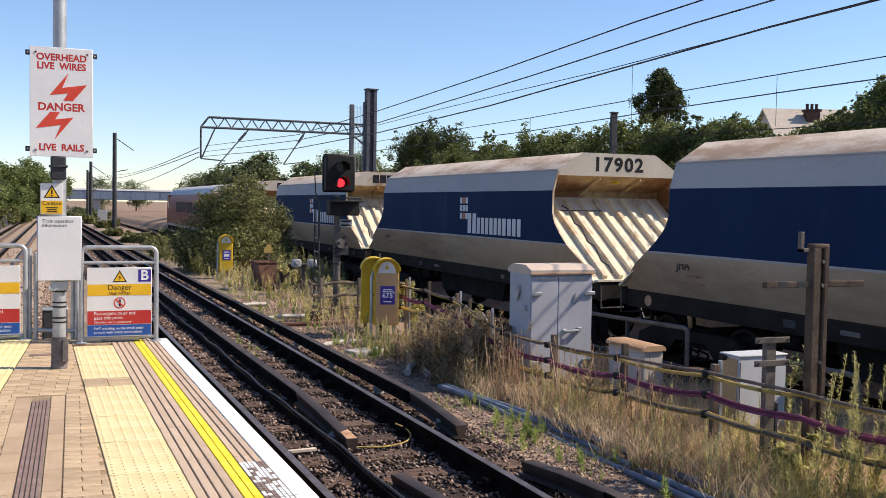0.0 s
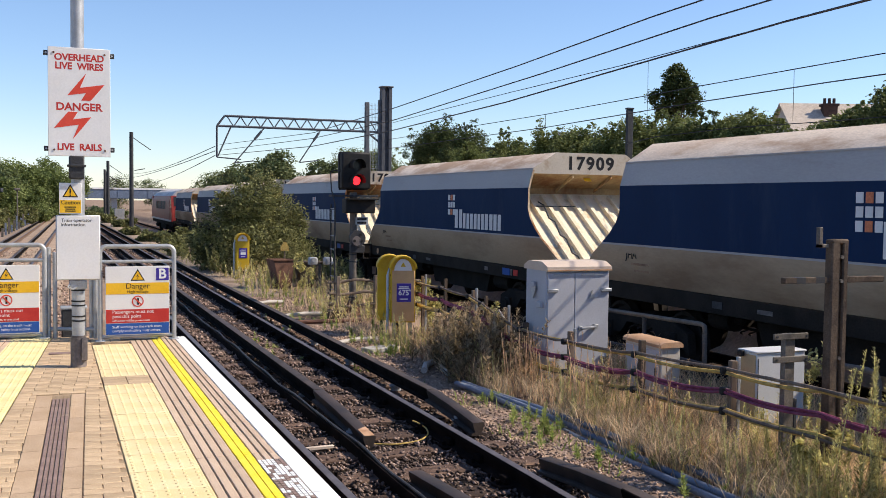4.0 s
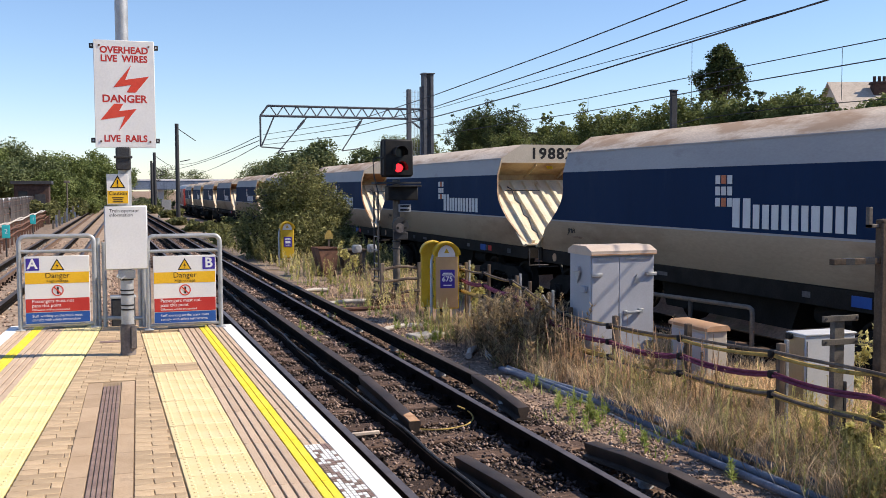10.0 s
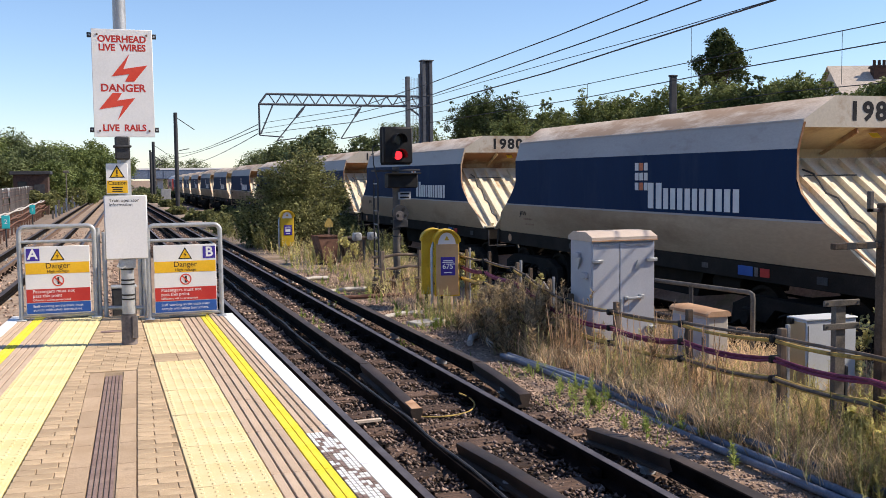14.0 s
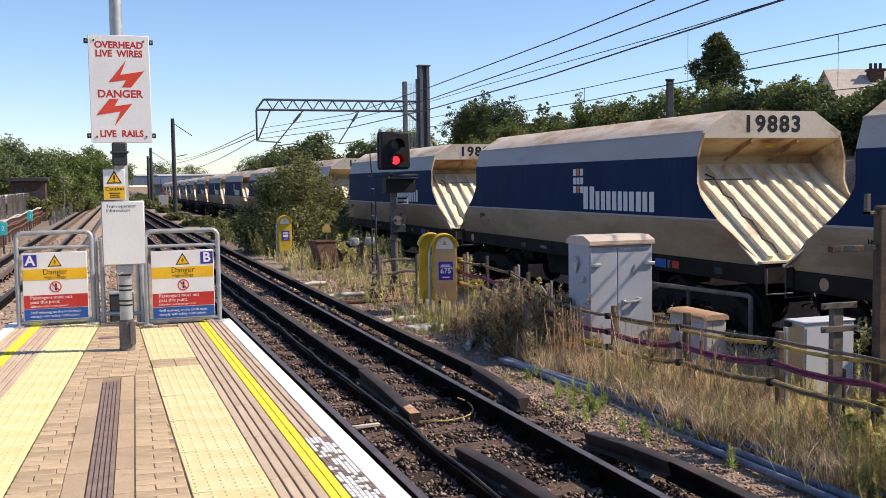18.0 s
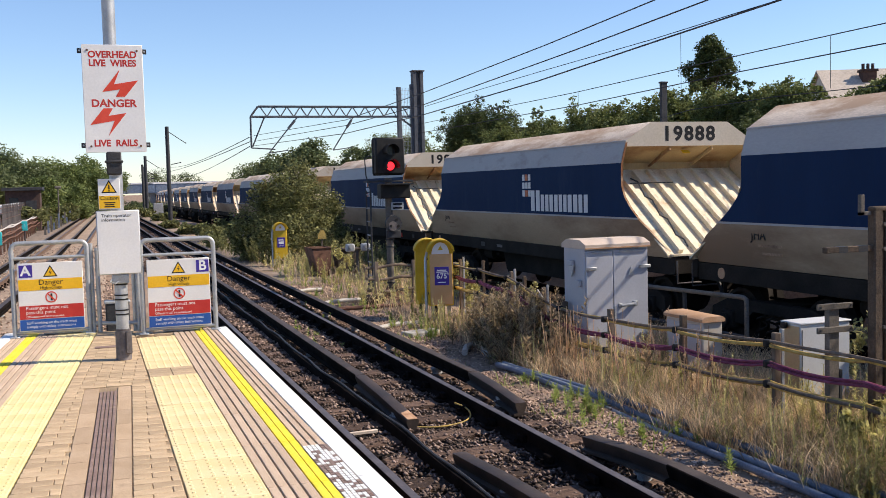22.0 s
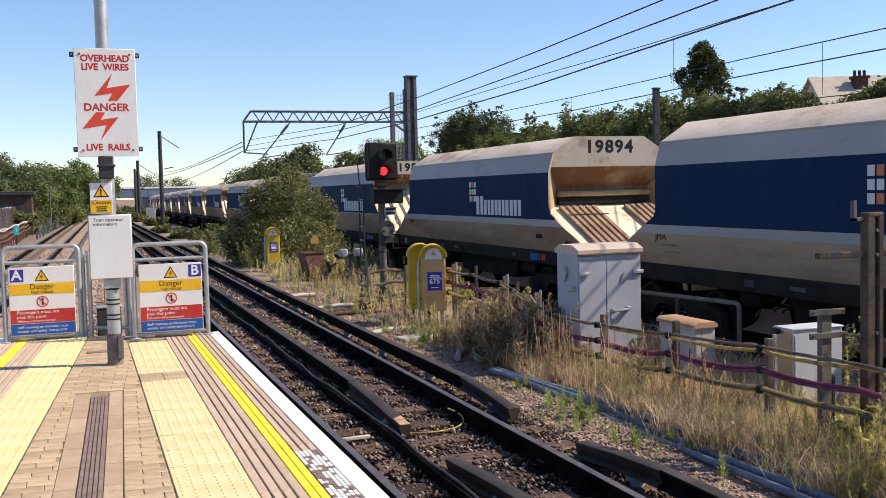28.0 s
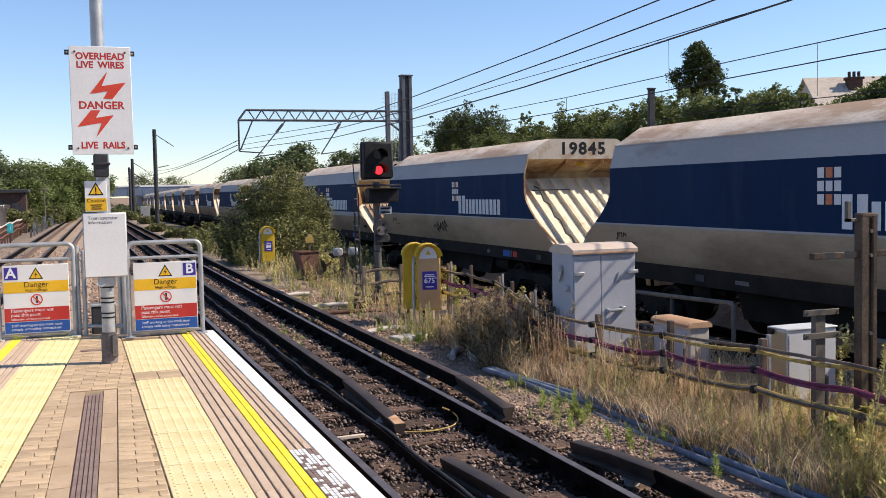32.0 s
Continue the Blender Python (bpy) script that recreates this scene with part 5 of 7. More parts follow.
barrier("B", 0.495, 11.2, False)
barrier("A", -0.835, 11.65, True)
gate = thing("barrier_gate", "narrow grey tubular gate between the barriers", "gate", 0, 11.62, 0)
for x, y in ((-0.02, 0.05), (0.045, 0.02), (0.42, -0.1), (0.46, -0.14)):
    part("post", B().cyl((x, y, 0), (x, y, 1.0 if x in (-0.02, 0.46) else 0.95), 0.024, 10), M_GALV, gate)
part("lower_rail", B().cyl((0.0, 0.05, 0.1), (0.46, -0.14, 0.1), 0.022, 10), M_GALV, gate)
part("mesh_panel", B().box(0.22, 0.34, 0.18, 0.19, 0.3, 0.62), M_GALV, gate)
for k in range(6):
    part("mesh_wire", B().cyl((0.2 + 0.03 * k, 0.17, 0.28), (0.2 + 0.03 * k, 0.17, 0.64), 0.004, 5), M_DARK, gate)
equip = thing("equipment_case", "small dark grey equipment case behind the gate", "equipment case", 0.24, 11.75, -0.03)
part("case", B().box(-0.13, 0.13, -0.09, 0.09, 0.0, 0.34, 0.015), M_DARK, equip)
part("lid", B().box(-0.14, 0.14, -0.1, 0.1, 0.34, 0.365, 0.006), M_GREYPAINT, equip)
part("post", B().cyl((0.0, 0.0, 0.36), (0.0, 0.0, 0.95), 0.02, 8), M_GALV, equip)
for x in (-0.35, 0.9):
    lone("fallen_bracket", B().box(-0.2, 0.2, -0.04, 0.04, 0, 0.03, 0.006), M_GALV, "flat grey steel threshold bar", "threshold bar", pose(x, 11.27 if x > 0 else 11.75, 0.004))

# ---- trackside between the lines ----
GZ = -0.82
sig = thing("railway_signal", "black colour-light signal showing red on a grey post", "railway signal", 5.86, 19.7, GZ)
part("post", B().cyl((0, 0, 0), (0, 0, 2.55), 0.075, 14), M_PIPERAIL, sig)
part("foot", B().prism([(-0.18, 0.0), (0.18, 0.0), (0.08, 0.3), (-0.08, 0.3)], "y", -0.05, 0.05).box(-0.22, 0.22, -0.2, 0.2, -0.08, 0.03, 0.01), M_RUST, sig)
head = part("head", B().box(-0.30, 0.32, -0.18, 0.16, 2.62, 3.37, 0.03), M_BLACK, sig, "black signal head")
part("backboard", B().box(-0.315, 0.325, 0.0, 0.02, 2.6, 3.385, 0.008), M_BLACK, head)
for z, lit in ((2.79, True), (3.1, False)):
    hood = B()
    n = 16
    ang = [radians(-20 + 220 * k / n) for k in range(n + 1)]
    vs = [(0.14 * math.cos(a) * (1 if y == 0 else 1.0), -0.18 - y, z + 0.14 * math.sin(a)) for y in (0.0, 0.26) for a in ang]
    vs += [(0.132 * math.cos(a), -0.18 - y, z + 0.132 * math.sin(a)) for y in (0.0, 0.26) for a in ang]
    m = n + 1
    fs = [(k, k + 1, m + k + 1, m + k) for k in range(n)] + [(2 * m + k, 3 * m + k, 3 * m + k + 1, 2 * m + k + 1) for k in range(n)] + [(m + k, m + k + 1, 3 * m + k + 1, 3 * m + k) for k in range(n)]
    part("hood", hood.add(vs, fs), M_BLACK, head)
    part("lens", B().cyl((0, -0.185, z), (0, -0.195, z), 0.088, 18), M_REDLIGHT if lit else M_GLASS, head, "lit red lens" if lit else "dark lens")
ind = part("route_indicator", B().box(-0.22, 0.42, -0.2, 0.1, 2.12, 2.42, 0.02), M_BLACK, sig, "black route indicator box")
part("indicator_hood", B().box(-0.24, 0.44, -0.36, -0.16, 2.40, 2.43, 0.004), M_BLACK, ind)
tag = part("number_plate", B().box(0.02, 0.29, -0.1, -0.09, 1.88, 2.04, 0.003), M_GREYPAINT, sig, "small white signal plate")
for z in (2.0, 1.92):
    plate(0.2, 0.035, M_INK, 0.155, -0.1002, z, tag, "text_bar", 0.001)
shunt = part("shunt_signal", B().cyl((0.04, -0.1, 1.6), (0.04, -0.2, 1.6), 0.17, 18).box(-0.1, 0.2, -0.16, -0.06, 1.3, 1.46, 0.01), M_DARK, sig, "round position-light signal")
for x, z in ((-0.03, 1.55), (0.13, 1.55), (0.1, 1.68)):
    part("lens", B().cyl((x, -0.2, z), (x, -0.215, z), 0.03, 10), M_BLACK, shunt)
part("face", B().cyl((0.02, -0.2, 1.55), (0.02, -0.206, 1.55), 0.1, 14), M_FENCE, shunt)
for z in (0.35, 0.75, 1.1, 1.25):
    part("clip", B().cyl((0, 0, z), (0, 0, z + 0.03), 0.088, 14), M_DARK, sig)
lad = part("ladder", B().cyl((-0.42, -0.1, 0), (-0.42, -0.1, 2.3), 0.018, 8).cyl((-0.42, 0.22, 0), (-0.42, 0.22, 2.3), 0.018, 8), M_DARK, sig, "thin dark access ladder")
for k in range(8):
    part("rung", B().cyl((-0.42, -0.1, 0.25 + 0.28 * k), (-0.42, 0.22, 0.25 + 0.28 * k), 0.012, 6), M_GREYPAINT, lad)
part("handhold", B().tube([(-0.42, -0.1, 2.3), (-0.5, -0.1, 2.6), (-0.52, -0.1, 2.95), (-0.44, -0.1, 3.0), (-0.05, -0.05, 2.98)], 0.012, 6), M_DARK, lad)
part("platform_grid", B().box(-0.45, 0.5, -0.12, 0.3, 2.46, 2.50, 0.005), M_DARK, sig)

stand = thing("cable_rack", "low dark rack of bent cables on posts beside the signal", "cable rack", 5.9, 19.2, GZ)
for x in (-0.5, 0.3, 1.0):
    part("post", B().box(x - 0.04, x + 0.04, -0.04, 0.04, 0, 0.85, 0.008), M_WOODGREY, stand)
for z in (0.25, 0.5, 0.75):
    part("cable", B().tube([(-0.7 + 0.25 * k, 0.03 * math.sin(k * 2 + z * 9), z + 0.03 * math.sin(k * 1.7 + z * 5)) for k in range(9)], 0.03, 7), M_WOODGREY, stand)
jb = thing("junction_boxes", "pair of pale grey lineside junction heads on a post", "junction box", 6.35, 24.3, GZ)
part("post", B().cyl((0, 0, 0), (0, 0, 0.75), 0.03, 8), M_DARK, jb)
for x in (-0.18, 0.22):
    part("case", B().box(x - 0.11, x + 0.11, -0.1, 0.1, 0.74, 0.94, 0.03), M_GREYPAINT, jb)
    part("lid", B().cyl((x, -0.1, 0.88), (x, -0.13, 0.88), 0.06, 10), M_GALV, jb)


def arch(w, z0, z1, n=10):
    """An outline with a round top, z1 high."""
    r = w / 2
    return [(-r, z0), (r, z0)] + [(r * math.cos(math.pi * k / n), z1 - r + r * math.sin(math.pi * k / n)) for k in range(n + 1)]


def phone_box(x, y, label, front_mat, twin, plate_text, s=1.0, rz=0):
    g = thing("signal_phone_box", label, "lineside box", x, y, GZ, rz)
    for i, (dx, dy) in enumerate(((0, 0), (-0.2, 0.32)) if twin else ((0, 0),)):
        w, d, z0, z1 = 0.43 * s, 0.3 * s, 0.28 * s, 1.42 * s
        case = part("case", B().prism([(dx + u, v) for u, v in arch(w, z0, z1)], "y", dy, dy + d), M_YBOX, g, "yellow round-topped case")
        part("hood", B().prism([(dx + u, v) for u, v in [(p[0] * 1.12, p[1] + 0.02) for p in arch(w, z1 - w / 2, z1)[2:]] + [(-w * 0.5, z1 - w / 2 + 0.02)] + [(p[0] * 1.0, p[1]) for p in arch(w, z1 - w / 2, z1)[2:]][::-1] + [(w * 0.5, z1 - w / 2 + 0.02)]], "y", dy - 0.1, dy + d + 0.02), M_YBOX, case)
        if i == 0:
            door = part("door", B().box(dx - w * 0.44, dx + w * 0.46, dy - 0.018, dy, z0 + 0.02, z1 - w * 0.55, 0.006), front_mat, g, "sun-bleached front door")
            part("badge", B().prism([(dx + u * 0.72, v) for u, v in arch(w, z1 - w * 0.62, z1 - 0.035)], "y", dy - 0.014, dy - 0.002), M_SIGNWHITE, g, "pale badge plate")
            part("badge_mark", B().poly([(dx - 0.045, dy - 0.0145, z1 - w * 0.4), (dx + 0.045, dy - 0.0145, z1 - w * 0.4), (dx, dy - 0.0145, z1 - w * 0.4 + 0.08)], (0, -0.001, 0)), M_YBOX, g)
            pl = part("number_panel", B().box(dx - 0.11 * s, dx + 0.14 * s, dy - 0.026, dy - 0.018, z0 + 0.36 * s, z0 + 0.68 * s, 0.003), M_PURPLE, door, "dark blue number panel")
            if plate_text:
                lettering(pl, plate_text, 0.125, M_LETTER, dx + 0.01, dy - 0.0275, z0 + 0.515, 1.0, bold=0.002)
                lettering(pl, "A", 0.06, M_LETTER, dx + 0.12, dy - 0.0275, z0 + 0.56, 1.0)
            for z, wd in ((0.62, 0.16), (0.59, 0.19), (0.41, 0.14)):
                plate(wd * s, 0.016 * s, M_LETTER, dx + 0.015, dy - 0.0262, z0 + z * s, pl, "text_bar", 0.001)
            if not plate_text:
                plate(0.16 * s, 0.08 * s, M_LETTER, dx + 0.015, dy - 0.0262, z0 + 0.51 * s, pl, "text_bar", 0.001)
            for k in range(3):
                part("hinge", B().box(dx - w * 0.5 - 0.008, dx - w * 0.42, dy + 0.02, dy + 0.1, z0 + 0.2 + 0.3 * k, z0 + 0.23 + 0.3 * k), M_DARK, case)
        for lx in (-w * 0.33, w * 0.33):
            part("leg", B().box(dx + lx - 0.03, dx + lx + 0.03, dy + d * 0.3, dy + d * 0.55, -0.1, z0), M_GALV if i == 0 else M_DARK, g)
    part("conduit", B().tube([(-0.26 * s, 0.05, -0.1), (-0.26 * s, 0.05, 1.1 * s), (-0.22 * s, 0.12, 1.22 * s)], 0.024, 8), M_GALV, g)
    return g


phone_box(5.66, 16.0, "yellow signal telephone boxes, one with a bleached front", M_YBOXPALE, True, "675", 1.0, -15)
phone_box(5.4, 29.8, "weathered yellow signal telephone box beside a bush", M_YBOX, False, "", 0.95, -4)

skip = thing("rusty_hopper", "rust-brown tapered steel hopper leaning in weeds", "hopper", 5.75, 26.0, GZ, 8)
shell = [(-0.33, 0.8), (0.26, 0.8), (0.16, 0.05), (-0.1, 0.05)]
part("front_plate", B().prism(shell, "y", -0.3, -0.27), M_RUST, skip)
part("back_plate", B().prism(shell, "y", 0.27, 0.3), M_RUST, skip)
for s in (-1, 1):
    part("side_plate", B().poly([(0.26 if s > 0 else -0.33, -0.3, 0.8), (0.26 if s > 0 else -0.33, 0.3, 0.8), (s * 0.13, 0.3, 0.05), (s * 0.13, -0.3, 0.05)], (-s * 0.02, 0, 0)), M_RUST, skip)
part("rim", B().box(-0.35, 0.28, -0.33, -0.3, 0.77, 0.81, 0.005), M_RUST, skip)
part("base", B().box(-0.25, 0.25, -0.25, 0.25, -0.05, 0.06, 0.01), M_CONCRETE, skip)
trough = thing("rusty_trough", "low rust-brown steel trough standing in weeds", "trough", 6.55, 26.2, GZ)
part("shell", B().prism([(-0.35, 0.68), (0.3, 0.68), (0.26, 0.1), (-0.28, 0.1)], "y", -0.25, 0.25), M_BARK, trough)
part("rim", B().box(-0.4, 0.35, -0.28, 0.28, 0.68, 0.72, 0.006), M_BARK, trough)
part("leg", B().box(-0.3, 0.3, -0.2, 0.2, -0.05, 0.1), M_RUST, trough)
mark = thing("trackside_marker", "small weathered yellow triangular marker on a stake", "marker", 6.1, 27.2, GZ)
part("stake", B().box(-0.02, 0.02, -0.02, 0.02, -0.1, 1.0), M_WOODGREY, mark)
part("plate", B().poly([(-0.12, -0.025, 0.95), (0.12, -0.025, 0.95), (0.12, -0.025, 1.05), (0.04, -0.025, 1.2), (-0.04, -0.025, 1.2), (-0.12, -0.025, 1.05)], (0, -0.01, 0)), M_CABLEY, mark)

# grey twin-door cabinet
cab = thing("relay_cabinet", "tall grey twin-door lineside cabinet with a bleached lid", "cabinet", 5.95, 11.25, GZ)
part("body", B().box(0, 0.93, 0.02, 0.6, 0.0, 1.5, 0.008), M_CABINET, cab)
part("plinth", B().box(-0.02, 0.91, 0.0, 0.62, -0.12, 0.06, 0.01), M_CONCRETE, cab)
part("lid", B().prism([(-0.03, 1.495), (-0.03, 1.55), (0.13, 1.612), (0.5, 1.612), (0.645, 1.55), (0.645, 1.495)], "x", -0.012, 0.945), M_LIDTAN, cab, "sun-bleached sloping lid")
part("lid_rim", B().box(-0.014, 0.947, -0.036, -0.028, 1.495, 1.512), M_LIDRUST, cab)
for x0, x1 in ((0.012, 0.4), (0.41, 0.918)):
    d = part("door", B().box(x0, x1, -0.005, 0.018, 0.07, 1.47, 0.006), M_CABINET, cab)
    for z in (0.35, 1.24):
        part("hinge", B().box(x0 - 0.02 if x0 < 0.2 else x1 - 0.13, x0 + 0.14 if x0 < 0.2 else x1 + 0.03, -0.035, -0.005, z - 0.022, z + 0.022, 0.006), M_GALV, d)
    part("weather_strip", B().box(x0 + 0.08, x1 - 0.08, -0.02, -0.006, 1.44, 1.46), M_GALV, d)
lever = part("door_handle", B().tube([(0.5, -0.035, 0.74), (0.6, -0.06, 0.75), (0.7, -0.05, 0.76)], 0.018, 7).box(0.47, 0.52, -0.03, 0.0, 0.71, 0.77, 0.004).box(0.68, 0.74, -0.06, 0.0, 0.73, 0.79, 0.004), M_GALV, cab, "steel door handle")
part("warning_mark", B().poly([(0.62, -0.007, 1.13), (0.7, -0.007, 1.13), (0.66, -0.007, 1.24)], (0, -0.012, 0)), M_GALV, cab)
for z, y in ((1.3, 0.35), (1.05, 0.15)):
    part("side_bracket", B().box(-0.05, 0.0, y - 0.06, y + 0.06, z - 0.04, z + 0.04, 0.008), M_CABINET, cab)
part("side_catch", B().poly([(-0.02, 0.25, 1.28), (-0.02, 0.4, 1.28), (-0.02, 0.32, 1.12)], (-0.02, 0, 0)), M_GALV, cab)

sb = thing("small_cabinet", "small stained grey location case with a rusty lid", "cabinet", 6.72, 9.8, GZ)
part("body", B().box(0.0, 0.27, 0.0, 0.78, 0.0, 0.67, 0.01), M_BOXGREY, sb)
part("lid", B().prism([(-0.025, 0.67), (0.295, 0.67), (0.295, 0.705), (0.26, 0.735), (0.02, 0.735), (-0.025, 0.705)], "y", -0.025, 0.805), M_LIDRUST, sb, "rusty orange lid")
# cooler grey than the body: this side's shade is painted into the doors
for y0, y1 in ((0.03, 0.385), (0.395, 0.75)):
    d = part("door", B().box(-0.014, 0.0, y0, y1, 0.05, 0.63, 0.004), M_CABINET, sb, "side door in a cooler grey for the shaded side")
    part("latch", B().box(-0.03, -0.014, y0 + 0.04, y0 + 0.07, 0.3, 0.42, 0.004), M_DARK, d)
part("cable_gland", B().cyl((0.13, -0.002, 0.16), (0.13, -0.03, 0.16), 0.035, 12), M_DARK, sb)

wb = thing("white_cabinet", "low white equipment cabinet with a bare metal side", "cabinet", 6.43, 7.76, GZ - 0.03)
part("body", B().box(0.0, 0.6, 0.0, 0.27, 0.0, 0.95, 0.008), M_BOXWHITE, wb)
part("metal_side", B().box(-0.006, 0.0, 0.012, 0.258, 0.05, 0.93), M_BRASS, wb, "bare metal side panel")
part("lid", B().box(-0.012, 0.612, -0.012, 0.282, 0.95, 0.968, 0.006), M_BOXWHITE, wb)
part("door_seam", B().box(0.02, 0.025, -0.004, 0.0, 0.05, 0.9), M_DARK, wb)
part("grip", B().box(-0.05, -0.006, 0.17, 0.24, 0.9, 0.96, 0.008), M_BLACK, wb, "black side grip")

rail = thing("pipe_handrail", "grey pipe handrail beside the freight line", "handrail", 7.6, 0, GZ - 0.1)
part("top_rail", B().tube([(0, 14.2, 0.90), (0, 12.3, 0.92), (0, 10.22, 0.975), (0, 10.16, 0.955), (0, 10.15, 0.9), (0, 10.15, -0.1)], 0.03, 10), M_PIPERAIL, rail)
for y in (11.5, 13.6):
    part("post", B().cyl((0, y, -0.1), (0, y, 0.93), 0.03, 10), M_DARK, rail)
part("lower_rail", B().cyl((0, 14.2, 0.42), (0, 10.15, 0.48), 0.025, 8), M_DARK, rail)
rail = thing("pipe_handrail", "grey pipe handrail ending in a bend", "handrail", 7.5, 0, GZ - 0.12)
part("top_rail", B().tube([(0, 8.9, 0.84), (0, 7.42, 0.88), (0, 7.3, 0.86), (0, 7.26, 0.76), (0, 7.26, -0.1)], 0.03, 10), M_PIPERAIL, rail)
part("post", B().cyl((0, 8.9, -0.1), (0, 8.9, 0.85), 0.028, 10), M_PIPERAIL, rail)

# cable route: stub posts, hangers and sagging bundles
ROUTE = ((17.6, 6.15, 0.10), (16.2, 6.1, 0.12), (15.0, 6.05, 0.14), (13.74, 6.0, 0.12), (13.15, 5.95, 0.06), (12.4, 5.9, -0.06), (11.7, 5.88, -0.127), (10.45, 5.86, -0.117), (8.9, 5.86, -0.044), (7.4, 5.86, 0.029), (6.2, 5.86, 0.062), (5.2, 5.9, 0.08), (3.4, 5.9, 0.1))
for k, (y, x, z) in enumerate(ROUTE):
    if abs(y - 6.2) < 0.1:
        continue
    p = thing("cable_post", "short weathered post with black cable clips", "post", x, y, GZ, random.uniform(-8, 8), group="cable route posts")
    top = z - GZ + 0.09 + 0.03 * (k % 3)
    half = 0.032 if y < 12 else 0.024
    part("stub", B().box(-half, half, -half, half, -0.1, top, 0.006), M_WOODGREY if k % 2 else M_CONCRETE, p)
    if k % 2:
        part("strap", B().box(0.045, 0.075, -0.02, 0.02, 0.1, top + 0.03, 0.003), M_GREYPAINT, p)
    for dz in (0.0, 0.19, 0.375):
        part("clip", B().box(-0.125, -0.035, -0.03, 0.03, z - GZ - dz - 0.036, z - GZ - dz + 0.034, 0.01), M_BLACK, p)


def cable_run(name, label, dz, mat, r, n, sag, turn=0.0, spread=0.02):
    """n cables of one bundle; the bundles are bound at the posts."""
    for k in range(n):
        pts = []
        for i in range(len(ROUTE) - 1):
            (ya, xa, za), (yb, xb, zb) = ROUTE[i], ROUTE[i + 1]
            for j in range(7):
                t = j / 7
                y, a = ya + (yb - ya) * t, k * 2.1 + turn + 0.9 * math.sin(i * 1.3) + 0.5 * t
                x = xa + (xb - xa) * t - 0.085 + spread * math.cos(a)
                z = za + (zb - za) * t - dz - (sag + 0.006 * k) * 4 * t * (1 - t) * abs(yb - ya) / 1.5 + spread * math.sin(a)
                pts.append((x, y, z))
        lone(name, B().tube(pts, r, 7), mat, label, "cable", group="cables along the fence posts")


cable_run("power_cable", "weathered yellow cable slung between posts", 0.0, M_CABLEY, 0.019, 1, 0.03, -0.6)
cable_run("power_cable", "dull brown cable bound to a yellow one", 0.0, M_WOODGREY, 0.016, 1, 0.012, 1.9)
cable_run("signal_cable", "purple cable slung between posts", 0.19, M_CABLEP, 0.013, 4, 0.04, 0.0, 0.018)
cable_run("power_cable", "dirty yellow lower cable slung between posts", 0.375, M_CABLEY, 0.017, 2, 0.03, -0.4)
cable_run("signal_cable", "black dirty cable slung between posts", 0.375, M_WOODGREY, 0.016, 1, 0.025, 3.4)
lone("loose_cable", B().tube([(5.82, 12.5, -0.05), (5.8, 12.42, 0.03), (5.79, 12.36, 0.06), (5.8, 12.3, 0.01), (5.82, 12.25, -0.04)], 0.012, 6), M_CABLEG, "loose pale cable end sticking up", "cable")

tp = thing("steel_t_post", "grey steel post with two crossbars", "post", 5.93, 6.76, GZ)
part("upright", B().box(-0.055, 0.055, -0.03, 0.03, -0.1, 1.27, 0.006), M_PIPERAIL, tp)
part("web", B().box(0.06, 0.09, -0.03, 0.03, -0.1, 0.7, 0.004), M_DARK, tp)
for z in (1.25, 1.05):
    c = part("crossbar", B().box(-0.19, 0.18, -0.05, -0.03, z - 0.026, z + 0.026, 0.004), M_PIPERAIL, tp)
    for x in (-0.16, 0.16):
        part("bolt", B().cyl((x, -0.05, z), (x, -0.058, z), 0.011, 8), M_DARK, c)
cp = thing("concrete_post", "tall weathered concrete post with a slot", "post", 6.12, 6.42, GZ)
part("post", B().box(-0.09, 0.0, -0.045, 0.045, -0.1, 2.08, 0.012).box(0.03, 0.09, -0.045, 0.045, -0.1, 2.08, 0.012).box(0.0, 0.03, -0.015, 0.045, -0.1, 2.05), M_CONCRETE, cp)
part("cap", B().box(-0.09, 0.09, -0.047, 0.047, 2.06, 2.1, 0.012), M_CONCRETE, cp)
for z in (0.5, 1.1, 1.75, 1.95):
    part("bolt", B().cyl((0.016, -0.015, z), (0.016, -0.05, z), 0.016, 8), M_PIPERAIL, cp)
arm = part("side_arm", B().box(-0.56, -0.09, -0.03, 0.03, 1.735, 1.785, 0.006), M_CONCRETE, cp, "mossy striped side arm")
for x in (-0.44, -0.24):
    part("dark_patch", B().box(x, x + 0.09, -0.0315, 0.0315, 1.734, 1.786), M_DARK, arm)
part("side_arm", B().box(0.09, 0.5, -0.03, 0.03, 1.735, 1.785, 0.006), M_CONCRETE, cp)
part("bracket", B().box(-0.21, -0.17, -0.02, 0.02, 2.03, 2.2, 0.004).box(-0.21, -0.1, -0.02, 0.02, 2.03, 2.06, 0.004), M_PIPERAIL, cp)

